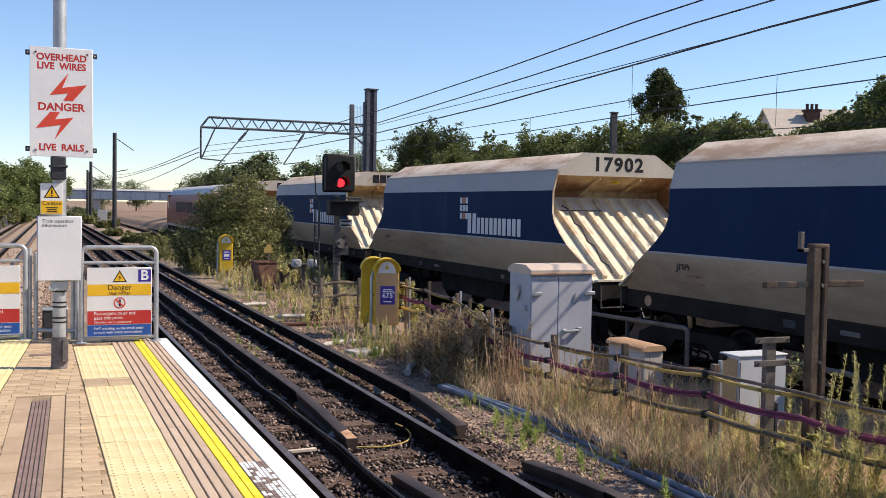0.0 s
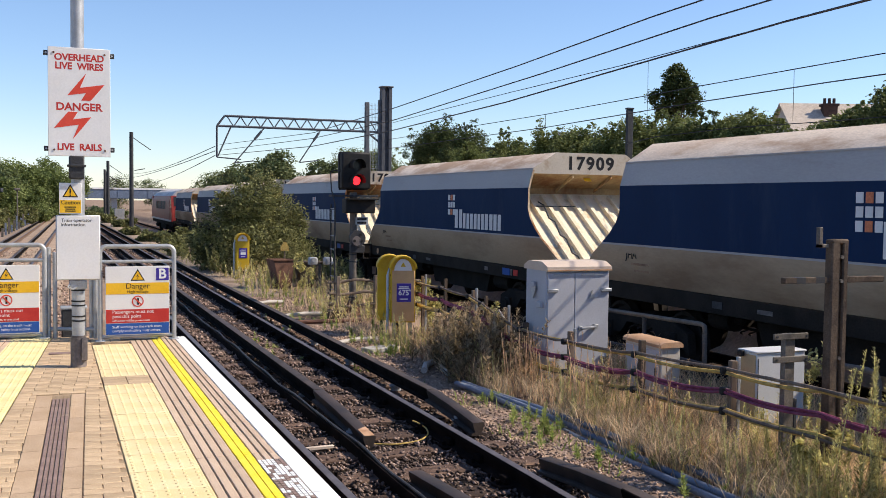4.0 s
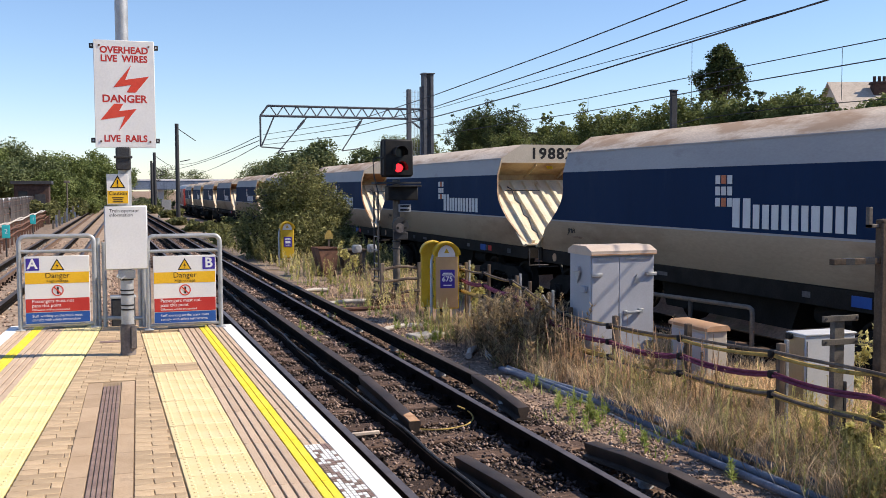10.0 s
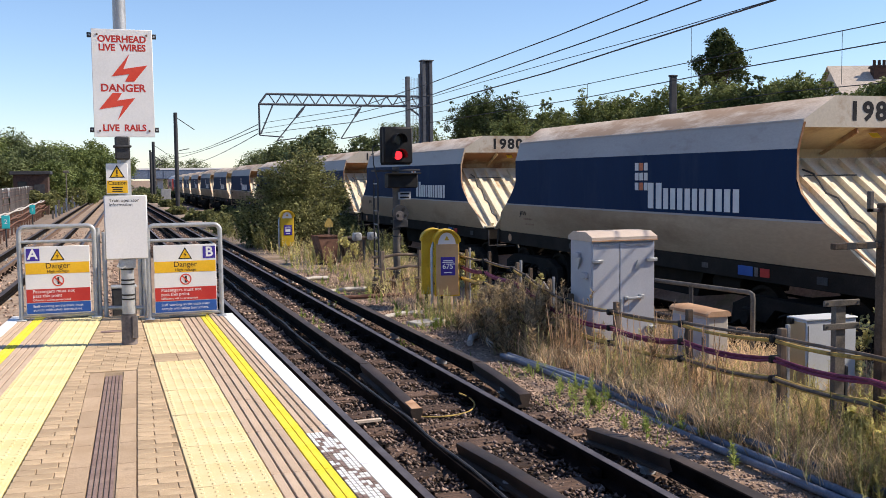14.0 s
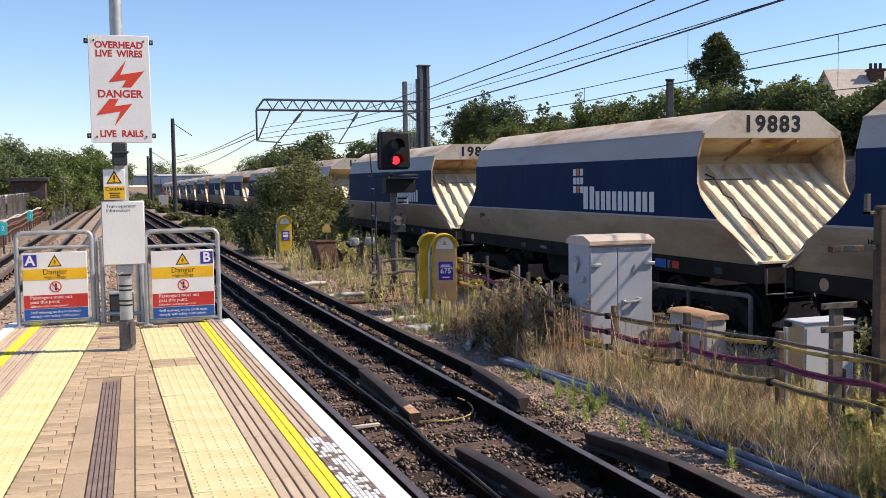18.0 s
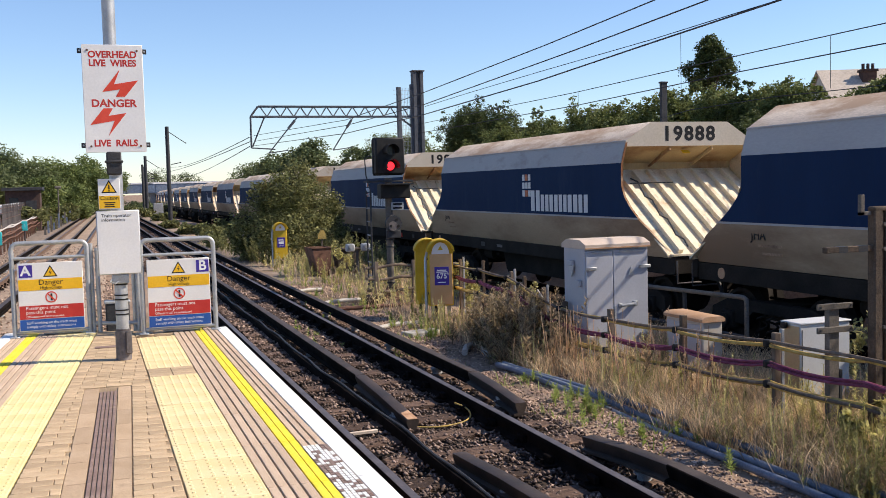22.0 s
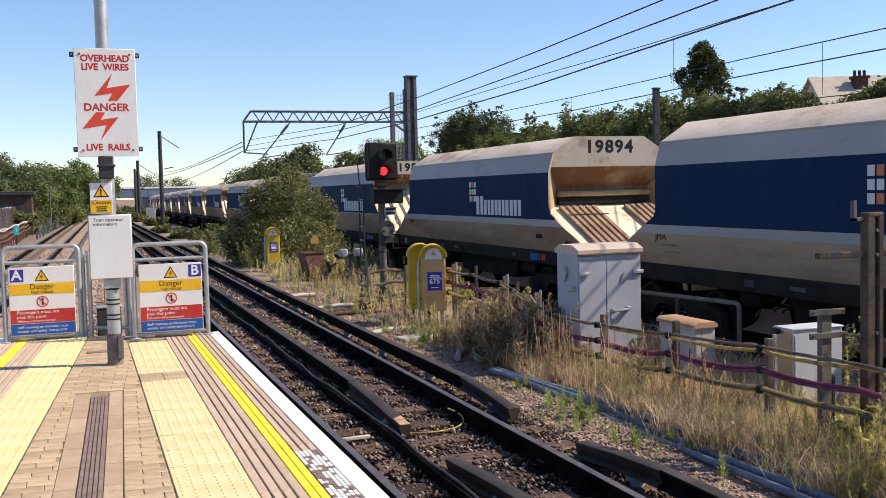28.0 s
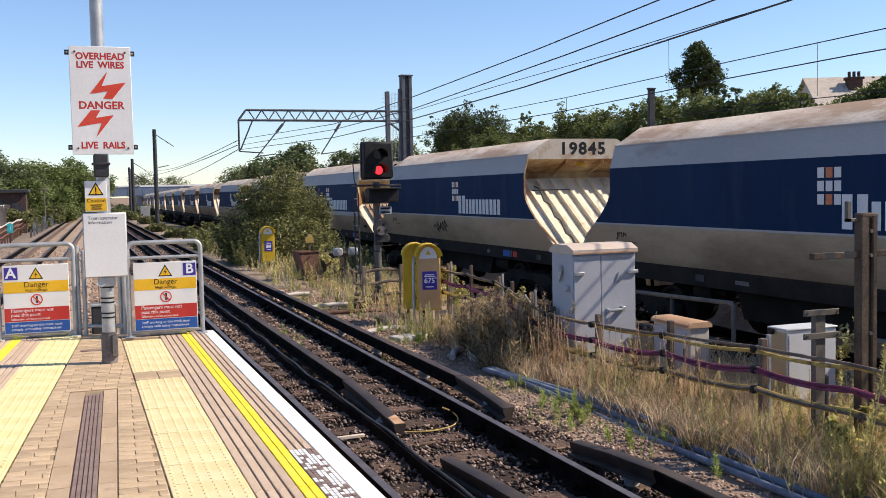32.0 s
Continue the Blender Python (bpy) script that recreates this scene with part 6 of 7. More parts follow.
# blue ducts lying in the grass
for k in range(3):
    pts = [(4.88 + 0.085 * k + 0.07 * math.sin(y * 0.8 + k) + 0.02 * (9 - y) + 0.015 * (12 - y) * (k == 2), y, GZ + 0.03 + 0.02 * k + 0.02 * math.sin(y * 1.3 + k)) for y in [2.8 + 0.4 * i for i in range(23)]]
    lone("cable_duct", B().tube(pts, 0.033, 10), M_CABLEB, "dusty blue plastic duct lying in the grass", "duct", group="blue ducts on the ground")
for x, y, rz, l in ((4.75, 15.6, 20, 0.8), (4.95, 12.9, 60, 0.7), (5.1, 12.6, 75, 0.6), (4.8, 19.5, 12, 0.9), (4.6, 22, 20, 0.7)):
    lone("grey_duct", B().tube([(-l / 2, 0, 0.05), (0, 0.03, 0.07), (l / 2, 0, 0.05)], 0.045, 9), M_CABLEG, "broken piece of pale grey duct", "duct", pose(x, y, GZ, 0, 0, rz))
lone("rusty_bar", B().cyl((-0.7, 0, 0.04), (0.7, 0.1, 0.06), 0.04, 8), M_RUST, "rusty steel bar lying in weeds", "scrap bar", pose(4.9, 18.3, GZ, 0, 0, -12))
lone("concrete_slab", B().box(-0.3, 0.3, -0.15, 0.15, 0, 0.08, 0.015), M_CABLEG, "broken pale concrete slab", "slab", pose(4.85, 14.7, GZ, 0, 0, 20))
lone("concrete_block", B().box(-0.2, 0.2, -0.2, 0.2, 0, 0.16, 0.03), M_CONCRETE, "weathered concrete base block", "block", pose(5.35, 19.3, GZ, 0, 0, 8))

# ---- overhead line ----
gan = thing("overhead_gantry", "dark lattice cantilever gantry on a tall mast", "gantry", 15.3, 46, 0)
BX0, BX1, ZB, ZT = -8.15, 0.0, 4.93, 5.40
part("mast", B().box(-0.26, -0.1, -0.2, 0.2, -1.0, 7.1, 0.01).box(0.1, 0.26, -0.2, 0.2, -1.0, 7.1, 0.01).box(-0.1, 0.1, -0.05, 0.05, -1.0, 7.1), M_MAST, gan, "tall dark steel mast")
part("mast_cap", B().box(-0.3, 0.32, -0.25, 0.25, 7.1, 7.16, 0.01), M_MAST, gan)
boom = part("boom", B().cyl((BX0 + 0.35, 0, ZT), (BX1, 0, ZT), 0.055, 6).cyl((BX0, 0, ZB), (BX1, 0, ZB), 0.055, 6).cyl((BX0, 0, ZB), (BX0 + 0.35, 0, ZT), 0.05, 6), M_MAST, gan, "triangulated lattice boom")
step = (BX1 - BX0 - 0.6) / 12
for k in range(12):
    x = BX0 + 0.45 + step * k
    part("lattice", B().cyl((x, 0, ZT), (x + step * 0.5, 0, ZB), 0.028, 5), M_MAST, boom)
    part("lattice", B().cyl((x + step * 0.5, 0, ZB), (x + step, 0, ZT), 0.028, 5), M_MAST, boom)
part("drop_tube", B().cyl((BX0, 0, ZB), (BX0, 0, 3.5), 0.045, 6).cyl((BX0 + 0.65, 0, ZB), (BX0 + 0.05, 0, 3.55), 0.035, 6).cyl((BX0, 0, 3.5), (BX0 + 1.1, 0, 3.42), 0.03, 6), M_MAST, gan)
for xa, xb, zb in ((-5.95, -7.35, 3.25), (-3.25, -4.3, 3.35)):
    p = part("registration_arm", B().cyl((xa, 0, ZB), (xb, 0, zb), 0.03, 6), M_MAST, gan)
    part("insulator", B().cyl((xa + (xb - xa) * 0.1, 0, ZB + (zb - ZB) * 0.1), (xa + (xb - xa) * 0.33, 0, ZB + (zb - ZB) * 0.33), 0.06, 8), M_MAST, p)
    part("steady_arm", B().cyl((xb, 0, zb), (xb + 0.9, 0, zb + 0.12), 0.025, 6), M_MAST, p)
col = part("side_column", B().box(-1.05, -0.87, -0.12, 0.12, -1.0, 6.35, 0.01).box(-0.37, -0.25, -0.12, 0.12, -1.0, 6.5, 0.01), M_MAST, gan)
for k in range(7):
    part("mesh_wire", B().cyl((-0.85 + 0.075 * k, -0.1, 2.2), (-0.85 + 0.075 * k, -0.1, 6.3), 0.008, 4), M_GREYPAINT, col)
for k in range(22):
    part("mesh_wire", B().cyl((-1.25, -0.1, 2.2 + 0.19 * k), (-0.3, -0.1, 2.2 + 0.19 * k), 0.007, 4), M_GREYPAINT, col)
part("strut", B().cyl((-0.95, 0, 4.9), (0.0, 0, 4.2), 0.05, 6).cyl((-0.4, 0, 5.3), (0.0, 0, 5.3), 0.05, 6), M_MAST, gan)

m2 = thing("overhead_mast", "dark square steel mast behind the train", "mast", 16.5, 26.0, 0)
part("shaft", B().box(-0.1, 0.1, -0.06, 0.06, -1.5, 4.45, 0.012), M_DARK, m2)
part("cap", B().box(-0.12, 0.12, -0.08, 0.08, 4.45, 4.5, 0.01), M_DARK, m2)


def sagging(points, r, label, sag=0.0):
    pts = []
    for i in range(len(points) - 1):
        a, c = Vector(points[i]), Vector(points[i + 1])
        for j in range(10):
            t = j / 10
            p = a.lerp(c, t)
            p.z -= sag * 4 * t * (1 - t)
            pts.append(p)
    pts.append(Vector(points[-1]))
    return lone("overhead_wire", B().tube(pts, r, 5), M_DARK, label, "wire", group="overhead wires")


sagging([(11.54, -10.56, 5.95), (11.54, 17.44, 5.41), (11.54, 23.69, 5.18), (11.54, 33.87, 4.91), (11.54, 45.49, 4.74), (11.54, 72.86, 5.54)], 0.016, "dark upper feeder wire above the train")
sagging([(11.54, -12.49, 5.56), (11.54, 15.51, 5.06), (11.54, 22.10, 4.82), (11.54, 33.88, 4.48), (11.54, 45.52, 4.48), (11.54, 72.90, 5.12)], 0.016, "catenary wire over the freight line")
sagging([(11.31, -13.00, 4.95), (11.31, 13.80, 4.58), (11.31, 15.30, 4.555), (11.31, 18.20, 4.497), (11.31, 23.60, 4.465), (11.31, 28.80, 4.41), (11.31, 33.22, 4.34)], 0.009, "thin auxiliary wire above the train")
sagging([(11.31, -14.90, 5.06), (11.31, 13.10, 4.60), (11.31, 18.23, 4.43), (11.31, 23.90, 4.23), (11.31, 33.23, 4.07), (11.31, 44.65, 4.06), (11.31, 71.52, 4.73)], 0.018, "contact wire over the freight line")
sagging([(15.20, -8.68, 4.61), (15.20, 16.32, 4.56), (15.20, 21.45, 4.54), (15.20, 29.11, 4.48), (15.20, 44.24, 4.53), (15.25, 46.00, 4.55)], 0.012, "catenary wire of the farther line")
sagging([(15.20, -8.69, 4.05), (15.20, 16.31, 4.16), (15.20, 21.44, 4.14), (15.20, 29.11, 4.05), (15.20, 43.05, 4.09), (15.25, 46.00, 4.12)], 0.014, "contact wire of the farther line")
sagging([(15.20, -8.70, 3.06), (15.20, 16.30, 3.34), (15.20, 19.24, 3.41), (15.20, 22.67, 3.38), (16.40, 25.95, 3.40)], 0.010, "thin stay wire of the farther line")
lone("dropper_wire", B().cyl((15.20, 23.07, 5.49), (15.20, 23.07, 3.8), 0.006, 5), M_DARK, "thin vertical dropper between the wires", "wire")
lone("dropper_wire", B().cyl((15.20, 17.36, 4.54), (15.20, 17.36, 3.42), 0.006, 5), M_DARK, "thin vertical dropper between the wires", "wire")
lone("dropper_wire", B().cyl((15.20, 29.03, 4.47), (15.20, 29.03, 4.00), 0.008, 5), M_DARK, "thin vertical dropper between the wires", "wire")
sagging([(7.07, 46.00, 3.99), (11.36, 150.00, 5.23)], 0.02, "dark overhead wire running far off", 0.4)
sagging([(7.07, 46.00, 3.78), (8.93, 150.00, 4.40)], 0.02, "dark overhead wire running far off", 0.4)
sagging([(7.07, 46.00, 3.57), (12.55, 150.00, 3.73)], 0.02, "dark overhead wire running far off", 0.4)

# ---- beyond: poles, bridge, hut, fence, houses ----
for x, y, h, r in ((5.35, 72.5, 7.05, 0.16), (5.25, 100.5, 6.0, 0.17), (5.0, 101.5, 5.2, 0.13), (6.4, 128, 5.7, 0.15), (7.6, 150, 5.6, 0.16), (8.4, 168, 5.8, 0.16)):
    p = thing("line_pole", "tall dark steel trackside pole", "pole", x, y, -0.85, group="far trackside poles")
    part("shaft", B().tube([(0, 0, -0.2), (0, 0, h)], [r, r * 0.85], 10), M_DARK, p)
    part("arm", B().cyl((0, 0, h - 0.3), (1.3, 0, h - 1.2), 0.03, 5), M_DARK, p)
    part("insulator", B().cyl((0.2, 0, h * 0.62), (0.9, 0, h * 0.64), 0.03, 5), M_DARK, p)
far_sig = thing("far_signal", "small dark signal head on a distant post", "railway signal", 3.0, 118, -0.85)
part("post", B().cyl((0, 0, -0.1), (0, 0, 3.4), 0.09, 8), M_DARK, far_sig)
part("head", B().box(-0.4, 0.4, -0.2, 0.2, 3.3, 4.6, 0.05), M_BLACK, far_sig)
for x, y, h in ((7.0, 112, 1.6), (7.8, 128, 1.4)):
    lone("grey_locker", B().box(-0.5, 0.5, -0.4, 0.4, -0.2, h, 0.03), M_GREYPAINT, "grey steel trackside locker", "locker", pose(x, y, -1.2))

br = thing("road_bridge", "long blue-grey bridge crossing the lines far off", "bridge", 0, 220, 0)
part("deck", B().box(-14, 34, -4, 4, 1.5, 3.4), M_BLUEDECK, br, "blue-grey panelled deck")
part("parapet_cap", B().box(-14.2, 34.2, -4.15, -3.85, 3.4, 3.75), M_SIGNWHITE, br, "pale parapet cap")
for x in (-12, 1.6, 12.5, 33):
    part("pier", B().box(x - 0.6, x + 0.6, -3, 3, -2.5, 1.5), M_GREYPAINT, br)
for k in range(16):
    part("deck_panel", B().box(-13.8 + 3 * k, -11.0 + 3 * k, -4.06, -4.0, 1.6, 3.3), M_BLUEDECK, br)

hut = thing("brick_hut", "small flat-roofed dark brick lineside hut", "hut", -4.15, 70, -0.85)
part("wall", B().box(-1.05, 1.05, 0, 2.5, -0.1, 2.75), M_BRICK, hut)
part("roof", B().box(-1.25, 1.25, -0.25, 2.75, 2.75, 2.98, 0.02), M_DARK, hut, "flat overhanging concrete roof")
part("window", B().box(-0.8, -0.25, -0.03, 0.01, 1.7, 2.3), M_GLASS, hut)
part("door", B().box(0.2, 0.85, -0.03, 0.01, 0.0, 2.1), M_DARK, hut)

fence = thing("palisade_fence", "grey steel palisade fence with razor wire", "fence", 0, 0, -0.85)
pale = B().prism([(-0.05, -0.1), (0.05, -0.1), (0.05, 1.95), (0.0, 2.04), (-0.05, 1.95)], "y", -0.04, 0.04).mesh("fence_post", M_FENCE)
for k in range(38):
    y = 34 + 1.45 * k
    part("fence_post", pale, None, fence, "", pose(-3.9 - 0.004 * (y - 34), y, 0, 0, random.uniform(-1.5, 1.5), 10))
for z in (0.5, 0.95, 1.3, 1.6, 1.85):
    part("rail", B().cyl((-3.9, 34, z), (-4.1, 90, z), 0.014, 5), M_RUST if z > 1 else M_FENCE, fence)
part("razor_wire", B().tube([(-4.3 + 0.22 * math.sin(a), 34 + 0.07 * a, 1.75 + 0.24 * math.cos(a)) for a in [0.7 * i for i in range(900)]], 0.014, 4), M_GALV, fence, "pale coil of razor wire")
for k in range(22):
    y = 30 + 1.75 * k
    p = thing("pipe_rack", "rusty rack carrying pale pipes along the fence", "pipe rack", -3.45 + 0.004 * (y - 30), y, -0.85, group="pipe racks along the fence")
    part("post", B().box(-0.04, 0.04, -0.04, 0.04, -0.1, 1.0), M_RUST, p)
    for z in (0.55, 0.8, 1.05):
        part("arm", B().box(-0.02, 0.3, -0.03, 0.03, z - 0.02, z + 0.02), M_RUST, p)
for dx, z in ((0.05, 1.11), (0.16, 1.11), (0.1, 0.86), (0.2, 0.86), (0.1, 0.61)):
    lone("service_pipe", B().tube([(-3.45 + dx + 0.004 * (y - 30), y, -0.85 + z + 0.03 * math.sin(y * 0.8 + dx * 30)) for y in [28 + 1.5 * i for i in range(29)]], 0.032, 6), M_CABLEG if z > 0.9 else M_RUST, "weathered pipe running along the fence", "pipe", group="pipes along the fence")
for y, body in ((36.5, "2"), (51, "1")):
    p = thing("marker_plate", "teal numbered marker plate on a post", "marker", -3.0, y, -0.85)
    part("post", B().cyl((0, 0, -0.1), (0, 0, 1.0), 0.03, 6), M_DARK, p)
    f = part("plate", B().box(-0.13, 0.13, -0.03, -0.01, 0.75, 1.2, 0.01), M_TEAL, p)
    lettering(f, body, 0.22, M_LETTER, 0, -0.032, 0.98)
lp = thing("lamp_post", "slim grey lamp post by the far trees", "lamp post", -2.3, 82, -0.85)
part("shaft", B().cyl((0, 0, -0.1), (0, 0, 2.9), 0.05, 8), M_PIPERAIL, lp)
part("lantern", B().box(-0.22, 0.22, -0.15, 0.15, 2.9, 3.1, 0.04), M_PIPERAIL, lp)
for k in range(16):
    y = 62 + 2.6 * k
    p = thing("trackside_post", "short grey-blue post beside the cess path", "post", -2.6 + 0.03 * (y - 60), y, -0.85, group="short trackside posts")
    part("stake", B().box(-0.06, 0.06, -0.06, 0.06, -0.1, 0.6 + 0.25 * (k % 3)), M_CABLEB if k % 2 else M_PIPERAIL, p)


def house(x, y, z, w, d, h, rh, rz, label):
    g = thing("house", label, "house", x, y, z, rz)
    part("wall", B().box(-w / 2, w / 2, 0, d, -6, h), M_RENDER, g)
    part("gable", B().prism([(0, h), (d, h), (d / 2, h + rh)], "x", -w / 2, w / 2), M_RENDER, g)
    for s in (0, 1):
        a, c = (-0.3, d / 2) if s == 0 else (d + 0.3, d / 2)
        part("roof", B().poly([(-w / 2 - 0.25, a, h - 0.15), (w / 2 + 0.25, a, h - 0.15), (w / 2 + 0.25, c, h + rh + 0.08), (-w / 2 - 0.25, c, h + rh + 0.08)], (0, 0, 0.12)), M_ROOFTILE, g, "pale tiled roof")
    for wx in (-w / 4, w / 4):
        wn = part("window", B().box(wx - 0.6, wx + 0.6, -0.06, 0.02, h - 2.2, h - 0.7), M_LETTER, g)
        part("pane", B().box(wx - 0.5, wx + 0.5, -0.075, -0.055, h - 2.1, h - 0.8), M_GLASS, wn)
    return g


def chimney(parent, x, y, z, s=1.0):
    c = part("chimney", B().box(x - 0.55 * s, x + 0.55 * s, y - 0.4 * s, y + 0.4 * s, z - 2, z + 1.3 * s, 0.01).box(x - 0.65 * s, x + 0.65 * s, y - 0.5 * s, y + 0.5 * s, z + 1.1 * s, z + 1.3 * s, 0.01), M_BRICK, parent, "dark brick chimney stack")
    for k in range(3):
        part("chimney_pot", B().cyl((x + (k - 1) * 0.38 * s, y, z + 1.3 * s), (x + (k - 1) * 0.38 * s, y, z + 1.75 * s), 0.13 * s, 8), M_BRICK, c)


h1 = house(48.3, 49.9, 2.0, 7.0, 5.0, 4.4, 1.9, -22, "pale-roofed house beyond the trees")
chimney(h1, -0.75, 1.5, 5.3, 0.82)
h2 = house(41.5, 58, 1.5, 5, 5, 3.4, 1.4, -35, "brown-roofed house half hidden by trees")
chimney(h2, 0.2, 2.0, 4.6, 0.55)
fb = thing("flat_building", "low dark flat-roofed building behind the bank", "building", 26.5, 56, 1.5, -25)
part("wall", B().box(-5, 4.5, 0, 6, -3, 3.1), M_GREYPAINT, fb)
part("roof", B().box(-5.3, 4.8, -0.4, 6.3, 3.1, 3.5, 0.03), M_DARK, fb, "dark flat roof edge")
part("penthouse", B().box(3.3, 5.2, 1.0, 4.0, 3.1, 4.6), M_BOXWHITE, fb)

# ---- trees, bushes and weeds ----
def leaf_quads(centres, size, rng, flat=0.5, stretch=1.6):
    """Four-cornered leaves of about that size at the centres, turned every way."""
    n = len(centres)
    a = rng.normal(size=(n, 3))
    a[:, 2] *= flat
    a /= np.linalg.norm(a, axis=1, keepdims=True)
    h = rng.normal(size=(n, 3))
    c = np.cross(a, h)
    c /= np.linalg.norm(c, axis=1, keepdims=True)
    s = size * rng.uniform(0.6, 1.4, size=(n, 1))
    u, v = a * s * stretch * 0.5, c * s * 0.5
    verts = np.stack([centres - u, centres + v * 0.9 - u * 0.1, centres + u, centres - v * 0.9 - u * 0.1], 1).reshape(-1, 3)
    return verts, np.arange(4 * n).reshape(-1, 4)


def crown_points(blobs, n, rng, clump=0.3):
    """Points in clumps on and in uneven balls: rows of x, y, z, radius, height ratio."""
    vol = np.array([b[3] ** 2 for b in blobs])
    pts = []
    for b, k in zip(blobs, (n * vol / vol.sum()).astype(int)):
        m = max(6, k // 26)
        d = rng.normal(size=(m, 3))
        d /= np.linalg.norm(d, axis=1, keepdims=True)
        rad = b[3] * (0.62 + 0.42 * rng.random((m, 1)) ** 0.6)
        cen = np.array(b[:3]) + d * rad * [1, 1, b[4]]
        which = rng.integers(0, m, k)
        pts.append(cen[which] + np.clip(rng.normal(size=(k, 3)), -1.7, 1.7) * b[3] * clump * rng.uniform(0.4, 1.0, (m, 1))[which])
    return np.concatenate(pts)


def tree(name, label, x, y, z, height, blobs, n, leaf, mat, trunk_r=0.15, seed=1, limbs=6, group="", clump=0.3):
    rng = np.random.default_rng(seed)
    t = thing(name, label, "tree" if "tree" in name else "bush", x, y, z, group=group)
    top = height * 0.62
    tr = B().tube([(0, 0, -0.3), (0.05 * height * 0.2, 0, top * 0.4), (-0.03 * height * 0.2, 0.02, top)], [trunk_r, trunk_r * 0.8, trunk_r * 0.35], 8)
    part("trunk", tr, M_BARK, t)
    for k in range(limbs):
        b = blobs[k % len(blobs)]
        st = Vector((0, 0, top * (0.3 + 0.6 * k / max(1, limbs))))
        en = Vector(b[:3]) + Vector(rng.normal(size=3)) * b[3] * 0.35
        part("limb", B().tube([st, st.lerp(en, 0.5) + Vector((0, 0, 0.1 * height * 0.3)), en], [trunk_r * 0.45, trunk_r * 0.28, trunk_r * 0.08], 5), M_BARK, t)
    pts = crown_points(blobs, n, rng, clump)
    pts = pts[pts[:, 2] > 0.02]
    part("crown", fast_mesh("crown", *leaf_quads(pts, leaf, rng), mat), None, t)
    return t


def blob_set(w, h, k, seed, base=0.35, shoots=False):
    """Uneven balls that fill a crown w wide and h high."""
    rng = np.random.default_rng(seed)
    out = []
    for i in range(k):
        a, rr = rng.uniform(0, 2 * math.pi), rng.uniform(0.0, 0.34) * w
        zz = h * rng.uniform(base, 0.82)
        if shoots and i % 4 == 2:
            # a shoot above the rest
            out.append((rr * math.cos(a) * 1.2, rr * math.sin(a) * 1.2, h * rng.uniform(0.8, 1.02), w * rng.uniform(0.06, 0.12), 1.6))
            continue
        out.append((rr * math.cos(a), rr * math.sin(a), zz, w * rng.uniform(0.16, 0.27), rng.uniform(0.7, 1.0) * min(1.1, h / w)))
    return out


# the dense bush between the lines
tree("trackside_bush", "dense dusty green bush beside the track", 6.2, 33.2, -0.9, 3.2,
     [(-0.9, 0, 1.0, 0.95, 0.9), (0.3, 0.2, 1.3, 1.2, 1.0), (1.3, 0, 0.9, 0.8, 0.9), (0.0, -0.3, 2.3, 0.8, 0.8), (0.6, 0.3, 2.6, 0.65, 0.9), (-0.6, 0.2, 2.1, 0.55, 0.8), (1.2, 0.1, 2.0, 0.6, 0.9), (-0.2, -0.8, 0.9, 0.9, 0.9), (0.9, -0.8, 0.7, 0.8, 0.9), (0.45, 0, 3.1, 0.3, 1.6), (0.0, 0, 3.05, 0.2, 2.0), (0.85, 0.1, 2.95, 0.22, 1.8), (-0.95, 0, 2.3, 0.3, 1.4), (1.55, 0, 1.7, 0.45, 1.0), (-1.35, 0, 0.8, 0.5, 1.0), (1.6, -0.3, 0.6, 0.6, 0.9)], 44000, 0.054, M_LEAF_A, 0.1, 3, 16, "", 0.24)
for x, y, w, h, s in ((4.85, 42, 1.2, 0.9, 11), (5.1, 47, 1.4, 1.0, 12), (5.0, 56, 1.6, 0.75, 13), (4.9, 66, 1.6, 0.7, 14), (5.6, 84, 2.2, 1.1, 16), (5.2, 99, 2.2, 1.2, 17), (4.6, 112, 2.2, 1.0, 18), (7.2, 41, 1.4, 0.9, 19), (7.8, 47, 1.6, 0.9, 20), (7.4, 36.5, 1.3, 0.9, 21), (6.6, 52, 1.6, 0.9, 22), (7.6, 60, 1.8, 0.9, 23)):
    tree("trackside_bush", "scrubby olive bush between the lines", x, y, -1.0, h, blob_set(w, h, 6, s, 0.25), 2600, 0.11, M_LEAF_A, 0.05, s, 4, "scrub between the lines")
